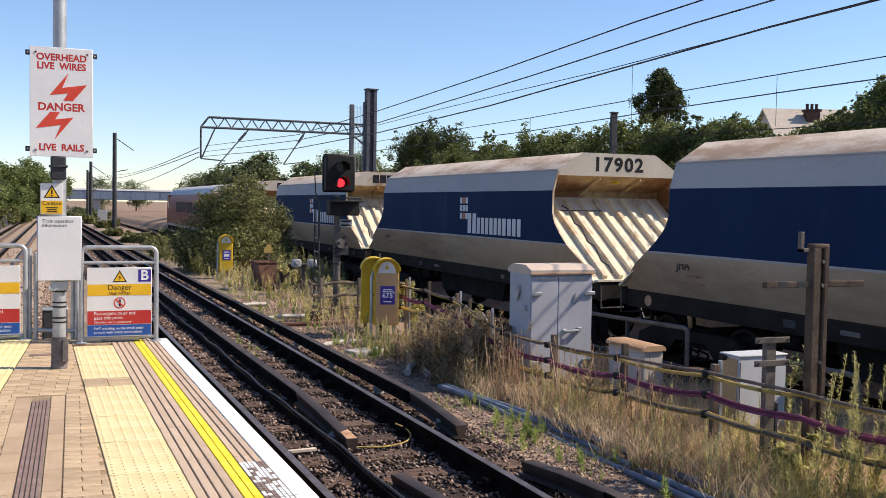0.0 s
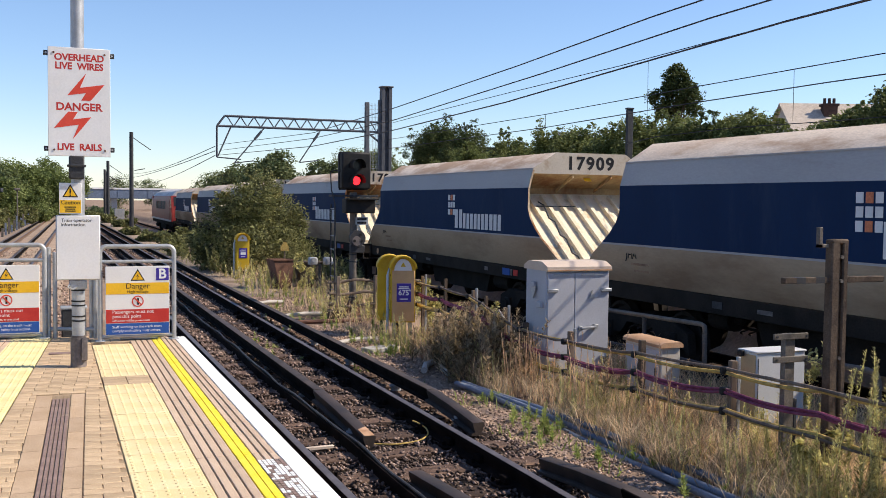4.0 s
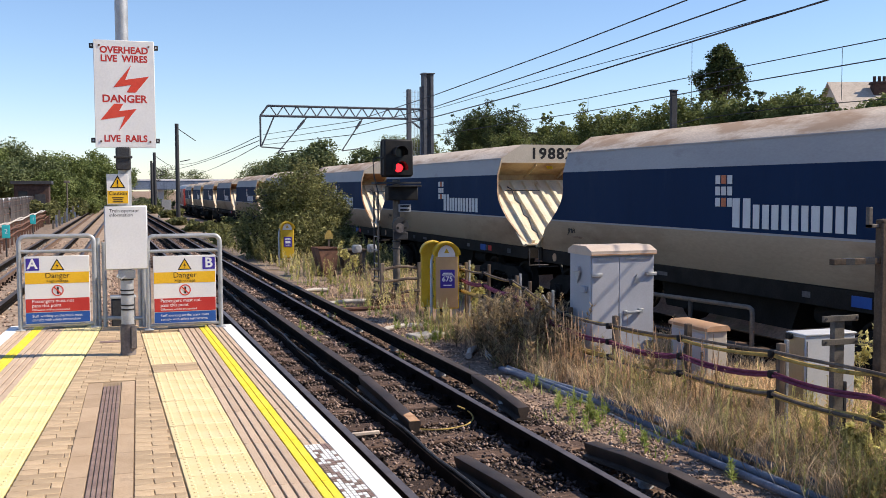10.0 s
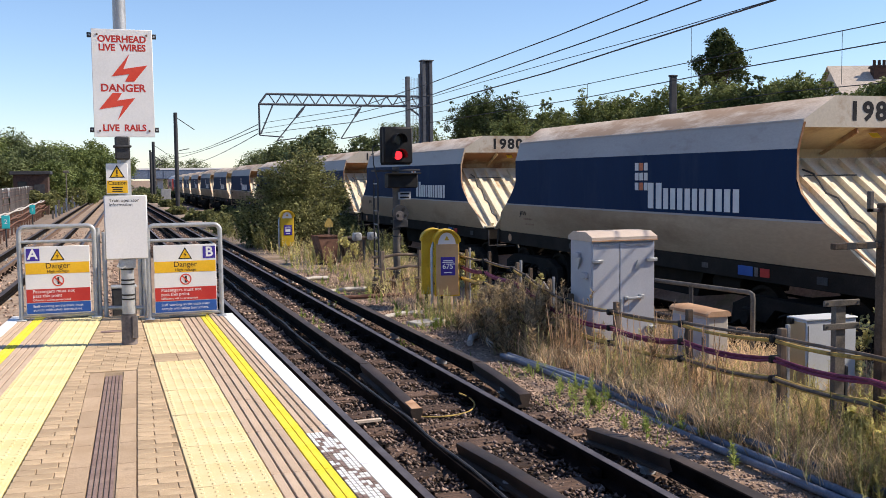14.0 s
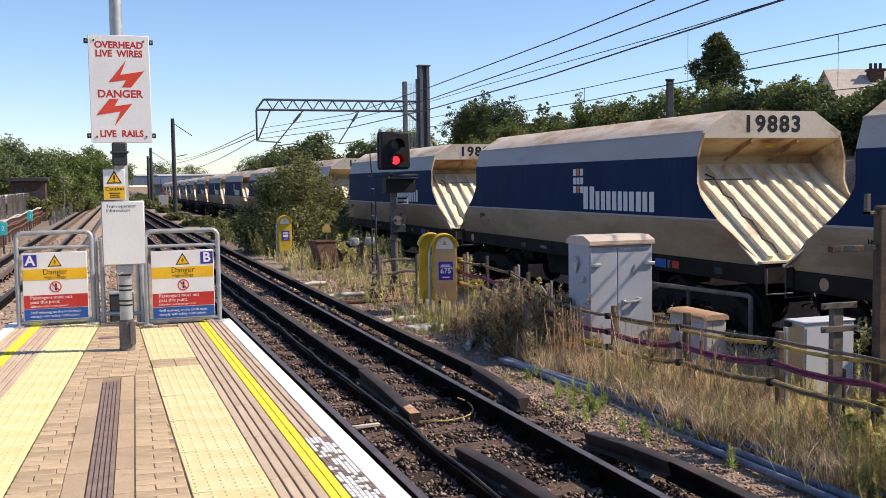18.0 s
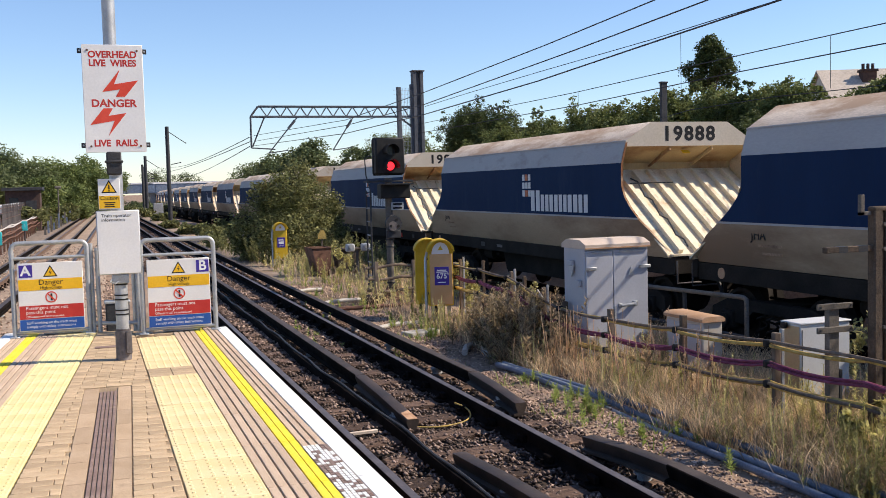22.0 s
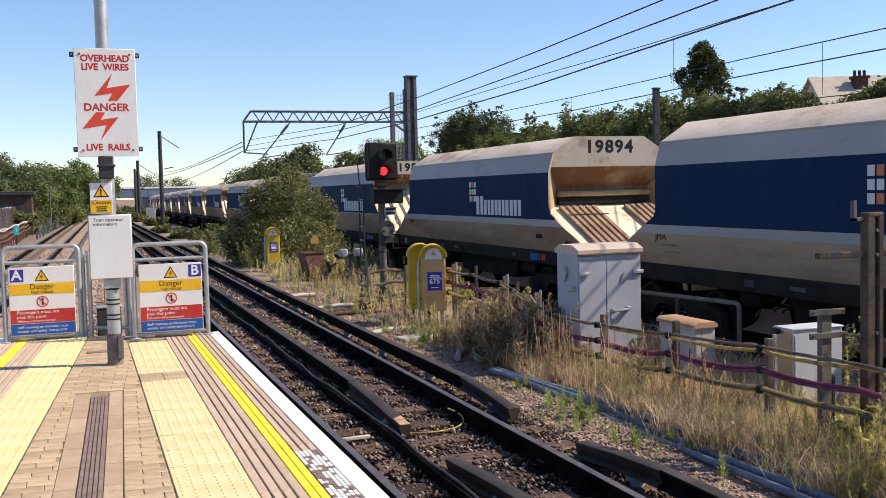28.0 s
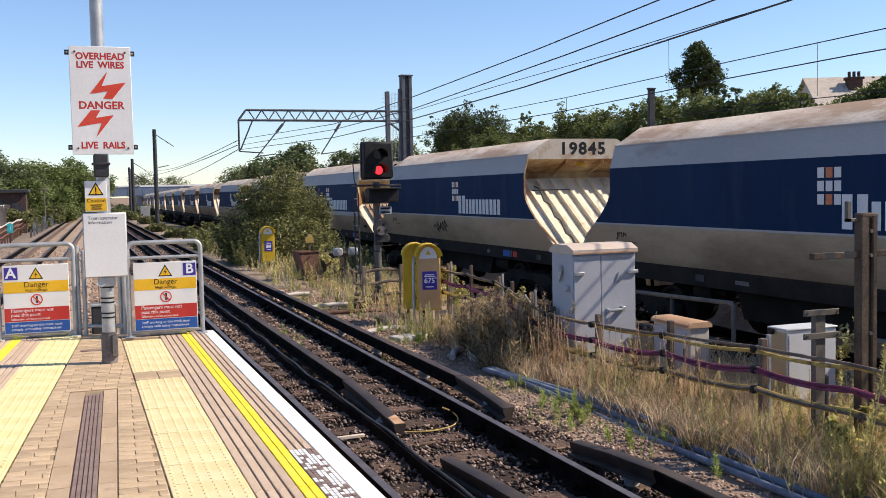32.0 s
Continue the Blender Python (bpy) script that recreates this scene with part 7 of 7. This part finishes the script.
# greenery along the bank behind the train
BANK = (
    (21.0, 70.9, 6.0, 3.4, "bank"), (21.0, 63.5, 5.4, 3.2, "bank"), (21.0, 55.4, 6.2, 3.0, "dark"), (21.0, 52.7, 6.5, 2.8, "dark"), (21.2, 50.0, 6.0, 2.8, "dark"),
    (20.5, 47.2, 4.7, 2.6, "bank"), (21.0, 44.0, 5.0, 2.4, "bank"), (20.6, 41.6, 4.2, 2.6, "bank"), (21.0, 38.9, 5.1, 2.4, "bank"), (20.8, 36.9, 4.7, 2.4, "bank"),
    (21.0, 35.1, 4.5, 2.6, "bank"), (20.8, 33.6, 4.6, 2.4, "bank"), (21.0, 32.0, 5.1, 2.2, "bank"), (21.2, 30.3, 5.0, 2.2, "bank"), (21.0, 28.9, 4.75, 2.2, "bank"),
    (20.8, 27.6, 4.65, 2.2, "dark"), (21.0, 26.5, 4.7, 2.0, "bank"), (20.8, 25.4, 4.45, 2.0, "bank"), (20.6, 24.2, 4.0, 2.0, "dark"), (20.8, 22.9, 3.9, 2.2, "bank"),
    (20.6, 21.4, 3.95, 2.2, "bank"), (20.0, 20.3, 4.5, 1.8, "bank"), (20.0, 18.9, 5.3, 2.2, "bank"), (20.4, 17.6, 5.6, 2.8, "dark"), (20.0, 15.4, 6.0, 3.2, "bank"),
    (18.4, 24.2, 3.3, 2.4, "dark"), (18.2, 20.3, 3.4, 2.4, "dark"), (18.4, 28.5, 3.4, 2.4, "dark"), (18.4, 33, 3.4, 2.6, "dark"), (18.6, 39, 3.5, 2.8, "dark"), (18.2, 16.4, 4.2, 2.6, "dark"), (18.6, 45.5, 3.5, 2.8, "bank"))
for i, (x, y, top, w, tone) in enumerate(BANK):
    gz = ground_z(x, y)
    h = (top - gz) * (0.93 + 0.04 * math.sin(i * 2.3))
    tree("bank_tree", "leafy green shrubby tree on the railway bank" if tone == "bank" else "dark green bushy tree on the railway bank", x, y, gz, h, blob_set(w, h, 18, 40 + i, 0.3, True), 17000, 0.06, M_LEAF_B if tone == "bank" else M_LEAF_C, 0.1, 70 + i, 5, "trees on the bank", 0.26)
tree("bank_tree", "tall lone open-crowned tree above the bank", 25.0, 35.75, ground_z(25.0, 36.0) - 0.3, 5.2,
     [(0.0, 0.1, 4.55, 0.5, 0.9), (0.1, -0.2, 4.0, 0.62, 0.8), (-0.3, 0.75, 3.75, 0.5, 0.8), (0.2, 0.6, 4.3, 0.42, 0.8), (0.1, -0.8, 3.6, 0.52, 0.8), (0.0, 0.2, 3.3, 0.6, 0.7), (0.0, -0.95, 4.05, 0.32, 0.8), (-0.1, -0.45, 4.5, 0.36, 0.8), (0.0, 0.95, 3.2, 0.36, 0.7), (0.1, -1.1, 3.1, 0.34, 0.7), (0.0, 0.45, 4.85, 0.25, 0.9), (0.0, -0.1, 4.95, 0.25, 0.9)], 15000, 0.062, M_LEAF_C, 0.13, 5, 12, "", 0.27)
# far trees
FAR = ((16.5, 78, 4.6, 4.4), (16.8, 85, 5.3, 4.4), (18.2, 85.5, 6.1, 4.4), (19.8, 86, 5.5, 4.6), (22, 84, 5.3, 4.8), (24.2, 84, 5.7, 5.0), (27, 74, 5.0, 6.0), (31, 68, 5.4, 6.0), (17.5, 98, 4.6, 5.0), (19.0, 106, 5.4, 6.5), (22, 114, 5.4, 8.0), (26, 118, 4.8, 8.0), (21, 126, 5.0, 6.5), (30, 110, 5.5, 8.0), (36, 95, 5.5, 8.0), (23, 150, 5.5, 8.0), (27, 175, 6.0, 9), (34, 150, 6.0, 10), (14, 238, 6.6, 9), (23, 245, 6.2, 10))
for i, (x, y, top, w) in enumerate(FAR):
    gz = ground_z(x, y)
    h = top - gz
    tree("far_tree", "hazy green tree beyond the train", x, y, gz, h, blob_set(w, h, 14, 140 + i, 0.25), 9000, 0.15, M_LEAF_D, 0.2, 170 + i, 3, "far trees", 0.22)
WOOD = ((-12.5, 88, 9.0, 7.5), (-9.0, 92, 8.0, 7.0), (-17, 84, 9.6, 8.0), (-5.8, 97, 6.2, 6.0), (-3.0, 102, 7.2, 7.0), (-0.2, 106, 7.0, 6.5), (-8, 104, 7.6, 7.0), (-13, 104, 8.8, 8.0), (2.2, 125, 6.2, 6.5), (-22, 92, 9.5, 9.0), (-3.8, 92, 4.0, 4.5), (-1.5, 96, 3.2, 4.0), (-8, 86, 5.0, 5.0), (-26, 80, 9.5, 9.0))
for i, (x, y, top, w) in enumerate(WOOD):
    h = (top + 0.85) * 0.78
    tree("wood_tree", "dense green deciduous tree beside the line", x, y, -0.85, h, blob_set(w, h, 16, 240 + i, 0.2), 20000, 0.135, M_LEAF_E if i % 3 else M_LEAF_D, 0.22, 270 + i, 4, "trees of the wood", 0.22)
for i, (x, y, h) in enumerate(((5.6, 118, 1.2), (7.2, 126, 1.3), (7.6, 140, 1.3), (6.0, 150, 1.4), (8.2, 165, 1.4), (4.4, 135, 1.2))):
    tree("trackside_bush", "scrubby olive bush far along the line", x, y, -1.25, h, blob_set(3.2, h, 7, 360 + i, 0.25), 2200, 0.17, M_LEAF_D, 0.06, 370 + i, 3, "scrub between the lines")
for i, (x, y) in enumerate(((-3.3, 66), (-3.2, 72), (-2.6, 79), (-2.0, 86), (-1.6, 92))):
    tree("fence_scrub", "pale green scrub beside the fence", x, y, -0.85, 1.6, blob_set(2.0, 1.7, 6, 340 + i, 0.2), 1500, 0.14, M_LEAF_A, 0.04, 350 + i, 3, "scrub along the fence")


# ---- grass, weeds and stones ----
rng = np.random.default_rng(11)


def ground_at(xy):
    return np.array([ground_z(x, y) for x, y in xy])


def blades(xy, height, width, lean, rng):
    """Bent grass blades, each two long triangles as quads."""
    n = len(xy)
    z = ground_at(xy)
    base = np.column_stack([xy, z])
    a = rng.uniform(0, 2 * np.pi, n)
    side = np.column_stack([np.cos(a), np.sin(a), np.zeros(n)]) * width * rng.uniform(0.6, 1.3, (n, 1))
    b = rng.uniform(0, 2 * np.pi, n)
    h = height * rng.uniform(0.45, 1.25, (n, 1))
    tip = np.column_stack([np.cos(b), np.sin(b), np.zeros(n)]) * lean * h * rng.uniform(0.2, 1.2, (n, 1))
    up = np.array([[0, 0, 1.0]]) * h
    mid = base + up * 0.6 + tip * 0.35
    top = base + up + tip
    v = np.stack([base - side, base + side, mid + side * 0.7, mid - side * 0.7, top + side * 0.12, top - side * 0.12], 1).reshape(-1, 3)
    k = np.arange(n)[:, None] * 6
    f = np.concatenate([k + [0, 1, 2, 3], k + [3, 2, 4, 5]])
    return v, f


def patchy(n, x0, x1, y0, y1, rng, scale=0.9, cut=0.0, seed=0.0):
    xy = np.column_stack([rng.uniform(x0, x1, n), rng.uniform(y0, y1, n)])
    keep = np.array([noise.noise((x * scale, y * scale, seed)) for x, y in xy]) > cut
    return xy[keep]


def stuff(name, label, mesh, category):
    ob = new(name, mesh)
    return tagged(ob, label, category, kind="stuff")


def weeds(xy, height, rng, leaf, per):
    """Upright weeds: a stem and many narrow leaves up it."""
    z = ground_at(xy)
    vs, fs, k = [], [], 0
    for (x, y), gz in zip(xy, z):
        h = height * rng.uniform(0.5, 1.25)
        lean = rng.normal(size=2) * 0.12 * h
        t = rng.uniform(0.08, 1.0, per)
        pos = np.column_stack([x + lean[0] * t**1.5, y + lean[1] * t**1.5, gz + h * t])
        a = rng.uniform(0, 2 * np.pi, per)
        ln = leaf * rng.uniform(0.5, 1.3, per) * (1.25 - 0.7 * t)
        d = np.column_stack([np.cos(a), np.sin(a), rng.uniform(0.1, 1.0, per)]) * ln[:, None]
        s = np.column_stack([-np.sin(a), np.cos(a), np.zeros(per)]) * (ln * 0.16)[:, None]
        q = np.stack([pos - s * 0.4, pos + d * 0.5 - s, pos + d, pos + d * 0.5 + s], 1).reshape(-1, 3)
        st = np.array([[x - 0.006, y, gz], [x + 0.006, y, gz], [x + lean[0] + 0.003, y + lean[1], gz + h], [x + lean[0] - 0.003, y + lean[1], gz + h]])
        q = np.concatenate([q, st])
        vs.append(q)
        fs.append(np.arange(len(q)).reshape(-1, 4) + k)
        k += len(q)
    return np.concatenate(vs), np.concatenate(fs)


dry = np.concatenate([patchy(21000, 5.0, 8.3, 4.2, 11.3, rng, 1.5, -0.05), patchy(5000, 5.0, 8.0, 11.3, 14.5, rng, 1.5, -0.05), patchy(4500, 4.9, 6.4, 13.0, 17.0, rng, 1.5, -0.1), patchy(9000, 5.2, 8.0, 4.2, 12, rng, 0.9, -0.2, 2.0), patchy(6000, 4.6, 8.0, 14.5, 26, rng, 0.7, -0.1), patchy(2500, 4.4, 8.4, 26, 60, rng, 0.6, 0.0)])
dry = dry[~((dry[:, 1] > 9.9) & (dry[:, 1] < 11.6) & (dry[:, 0] > 5.3) & (rng.random(len(dry)) < 0.6))]
dry = dry[~((dry[:, 0] < 6.6) & (dry[:, 1] > 13.6) & (dry[:, 1] < 29.6) & (rng.random(len(dry)) < 0.78))]
stuff("dry_grass", "straw-coloured dry grass along the fence", fast_mesh("dry_grass", *blades(dry, 0.23, 0.0045, 1.3, rng), M_DRY), "grass")
tufts = np.concatenate([np.column_stack([rng.uniform(5.1, 7.6, 150), rng.uniform(4.2, 14, 150)]), np.column_stack([rng.uniform(5.0, 6.3, 110), rng.uniform(4.0, 9.0, 110)])])
tufts = np.repeat(tufts, 45, axis=0) + rng.normal(size=(45 * 260, 2)) * 0.06
stuff("grass_tufts", "pale bleached tufts of seeding grass", fast_mesh("grass_tufts", *blades(tufts, 0.33, 0.0035, 0.9, rng), M_DRY), "grass")
brown = np.concatenate([patchy(5200, 5.0, 8.0, 4.2, 14, rng, 1.1, 0.1, 3.0), patchy(1500, 5.15, 6.4, 11.8, 14.6, rng, 1.0, -0.5, 3.0), patchy(700, 5.0, 7.6, 14, 24, rng, 1.0, 0.1, 3.0)])
stuff("dead_weeds", "brown dead weed stalks", fast_mesh("dead_weeds", *blades(brown, 0.4, 0.0035, 0.6, rng), M_DRYBROWN), "weeds")
clump = np.column_stack([rng.normal(5.6, 0.28, 150), rng.normal(12.6, 0.75, 150)])
stuff("dead_thicket", "dark brown seeding thicket beside the cabinet", fast_mesh("dead_thicket", *weeds(clump, 0.74, rng, 0.1, 110), M_THICKET), "weeds")
clump = np.column_stack([rng.normal(5.6, 0.32, 380), rng.normal(12.7, 0.8, 380)])
stuff("dead_stalks", "bleached dead stalks in the thicket", fast_mesh("dead_stalks", *blades(clump, 0.62, 0.003, 0.9, rng), M_DRYBROWN), "weeds")
low = np.concatenate([patchy(2600, 4.15, 5.2, 4.5, 26, rng, 1.2, 0.2, 7.0), patchy(1500, 4.1, 6.0, 26, 60, rng, 1.0, 0.1, 7.0)])
stuff("green_grass", "short green grass and low weeds", fast_mesh("green_grass", *blades(low, 0.11, 0.007, 1.2, rng), M_WEEDLIT), "grass")
hubs = np.concatenate([patchy(64, 5.15, 7.0, 4.3, 12.0, rng, 1.2, -0.25, 9.0), patchy(36, 5.1, 6.2, 4.3, 8.0, rng, 1.2, -0.3, 4.0)])
hubs = np.concatenate([hubs, np.array([(5.4, 5.0), (5.55, 5.2), (5.7, 5.6), (5.5, 6.1), (5.35, 5.6), (5.62, 6.9), (5.75, 7.3), (5.45, 7.8)])])
tall = np.repeat(hubs, 7, axis=0) + rng.normal(size=(7 * len(hubs), 2)) * 0.14
tall = np.concatenate([tall, patchy(160, 5.2, 7.4, 12.5, 24, rng, 0.8, 0.05, 9.0), np.column_stack([rng.normal(5.55, 0.25, 60), rng.normal(12.4, 0.7, 60)]), np.column_stack([rng.normal(5.35, 0.3, 60), rng.normal(14.8, 0.6, 60)])])
tall = tall[~((tall[:, 1] > 9.9) & (tall[:, 1] < 11.6) & (tall[:, 0] > 5.4) & (rng.random(len(tall)) < 0.6))]
stuff("tall_weeds", "tall olive-green weeds in flower bud", fast_mesh("tall_weeds", *weeds(tall, 0.42, rng, 0.04, 85), M_WEED), "weeds")
lit = np.array([(4.62, 9.4), (4.7, 9.2), (4.5, 9.0), (4.75, 8.9), (4.6, 8.7), (4.55, 8.5), (5.0, 6.6), (5.05, 7.5), (5.15, 7.3), (4.85, 14.2), (5.0, 14.5), (5.2, 14.4), (5.1, 14.8), (4.95, 15.0), (5.35, 14.2), (4.8, 10.6), (3.85, 13.0), (3.8, 16.5), (3.9, 18.6), (3.1, 16.0), (3.15, 15.2), (3.1, 14.0), (4.5, 7.6), (4.4, 19), (4.5, 21), (4.7, 23), (4.6, 17.2), (4.9, 18.6), (5.2, 21.5), (5.0, 20.2), (5.3, 23.5), (4.8, 25), (5.1, 27), (5.4, 16.9), (5.0, 16.2), (5.2, 15.6), (4.7, 15.4)])
wild = np.concatenate([patchy(420, 4.9, 7.6, 17.5, 31, rng, 0.6, -0.1, 5.0), np.column_stack([rng.normal(6.3, 0.3, 90), rng.normal(21.8, 0.9, 90)]), np.column_stack([rng.normal(5.4, 0.35, 60), rng.normal(25.2, 1.0, 60)])])
wild = wild[~((wild[:, 0] > 4.9) & (wild[:, 0] < 6.5) & (wild[:, 1] > 19.8) & (wild[:, 1] < 26.2) & (rng.random(len(wild)) < 0.85))]
stuff("rough_weeds", "rough olive weeds and seeding stalks by the signal", fast_mesh("rough_weeds", *weeds(wild, 0.55, rng, 0.075, 75), M_WEED), "weeds")
wild = np.concatenate([patchy(1100, 4.8, 7.6, 17.5, 32, rng, 0.6, 0.0, 6.0), np.column_stack([rng.normal(6.4, 0.3, 900), rng.normal(21.6, 0.8, 900)])])
wild = wild[~((wild[:, 0] > 4.9) & (wild[:, 0] < 6.3) & (wild[:, 1] > 19.8) & (wild[:, 1] < 26.2) & (rng.random(len(wild)) < 0.85))]
stuff("rough_grass", "long bleached grass by the signal", fast_mesh("rough_grass", *blades(wild, 0.48, 0.006, 0.8, rng), M_DRY), "grass")
wild = np.concatenate([np.column_stack([rng.normal(7.3, 0.4, 120), rng.uniform(24, 36, 120)]), np.column_stack([rng.normal(4.95, 0.3, 70), rng.uniform(30, 46, 70)])])
stuff("shade_weeds", "dark green weeds beside the freight line", fast_mesh("shade_weeds", *weeds(wild, 0.8, rng, 0.12, 90), M_LEAF_A), "weeds")
wisps = np.concatenate([np.column_stack([rng.normal(5.55, 0.12, 26), rng.normal(10.95, 0.15, 26)]), np.column_stack([rng.normal(5.7, 0.12, 22), rng.normal(8.3, 0.15, 22)]), np.column_stack([rng.normal(5.6, 0.2, 30), rng.normal(9.6, 0.3, 30)])])
stuff("dry_wisps", "thin dead seed stalks standing before the cabinets", fast_mesh("dry_wisps", *weeds(wisps, 0.75, rng, 0.035, 60), M_DRYBROWN), "weeds")
spires = np.concatenate([np.column_stack([rng.normal(5.75, 0.16, 16), rng.normal(5.55, 0.2, 16)]), np.column_stack([rng.normal(6.3, 0.15, 8), rng.normal(6.6, 0.2, 8)])])
stuff("weed_spires", "tall yellow-green flowering weeds beside the post", fast_mesh("weed_spires", *weeds(spires, 1.0, rng, 0.045, 300), M_WEED), "weeds")
stuff("bright_weeds", "bright green leafy weeds in the ballast", fast_mesh("bright_weeds", *weeds(np.repeat(lit, 3, axis=0) + rng.normal(size=(3 * len(lit), 2)) * 0.12, 0.2, rng, 0.05, 80), M_WEEDLIT), "weeds")


for x, y, h, k in ((6.12, 13.3, 0.8, 6), (6.3, 16.3, 0.95, 7), (7.25, 7.9, 0.9, 6), (6.0, 24.9, 0.9, 7), (5.75, 6.25, 0.4, 4), (5.6, 5.1, 0.45, 5)):
    gz = ground_z(x, y)
    pts = crown_points([(x + rng.normal() * 0.12, y + rng.normal() * 0.12, gz + h * f, 0.05 + 0.07 * h, 1.3) for f in (0.25, 0.5, 0.65, 0.8, 0.92)], 130 * k, rng, 0.35)
    stuff("green_sprigs", "fresh green weed sprigs beside the cable route", fast_mesh("green_sprigs", *leaf_quads(pts, 0.035, rng, 0.8, 2.2), M_WEED), "weeds")


def stones(xy, z, size, rng):
    n = len(xy)
    o = np.array([(1, 0, 0), (-1, 0, 0), (0, 1, 0), (0, -1, 0), (0, 0, 1), (0, 0, -1)], float)
    f0 = np.array([(0, 2, 4), (2, 1, 4), (1, 3, 4), (3, 0, 4), (2, 0, 5), (1, 2, 5), (3, 1, 5), (0, 3, 5)])
    a = rng.uniform(0, 2 * np.pi, n)
    c, s = np.cos(a)[:, None], np.sin(a)[:, None]
    p = o[None] * (size * rng.uniform(0.5, 1.4, (n, 1, 1))) * rng.uniform(0.6, 1.3, (n, 6, 1)) * np.array([1, 0.8, 0.65])
    p = p + rng.normal(size=p.shape) * size * 0.16
    x, y = p[..., 0] * c - p[..., 1] * s, p[..., 0] * s + p[..., 1] * c
    v = np.stack([x + xy[:, :1], y + xy[:, 1:], p[..., 2] + np.asarray(z).reshape(-1, 1)], -1).reshape(-1, 3)
    return v, (f0[None] + 6 * np.arange(n)[:, None, None]).reshape(-1, 3)


xy = np.column_stack([rng.uniform(1.5, 4.2, 46000), 3.5 + 26 * rng.random(46000) ** 1.5])
stuff("track_ballast", "dark oily ballast stones between the rails", fast_mesh("track_ballast", *stones(xy, -0.792 + rng.uniform(-0.015, 0.045, len(xy)), 0.023, rng), M_STONE), "ballast")
xy = np.column_stack([rng.uniform(-5.8, 0.4, 9000), 12.6 + 34 * rng.random(9000) ** 1.4])
stuff("pale_ballast", "pale pinkish ballast stones round the farther track", fast_mesh("pale_ballast", *stones(xy, -0.745 + rng.uniform(-0.015, 0.02, len(xy)), 0.036, rng), M_CESS), "ballast")
xy = np.column_stack([rng.uniform(1.6, 4.3, 9000), 14.5 + 34 * rng.random(9000) ** 1.3])
stuff("far_ballast", "pale ballast stones between the rails farther off", fast_mesh("far_ballast", *stones(xy, -0.785 + rng.uniform(-0.01, 0.03, len(xy)), 0.033, rng), M_CESS), "ballast")
xy = np.column_stack([4.05 + 1.6 * rng.random(20000) ** 1.2, 3.5 + 20 * rng.random(20000) ** 1.5])
stuff("cess_stones", "brown stones strewn beside the track", fast_mesh("cess_stones", *stones(xy, ground_at(xy) + 0.004, 0.019, rng), M_CESS), "stones")


motions()
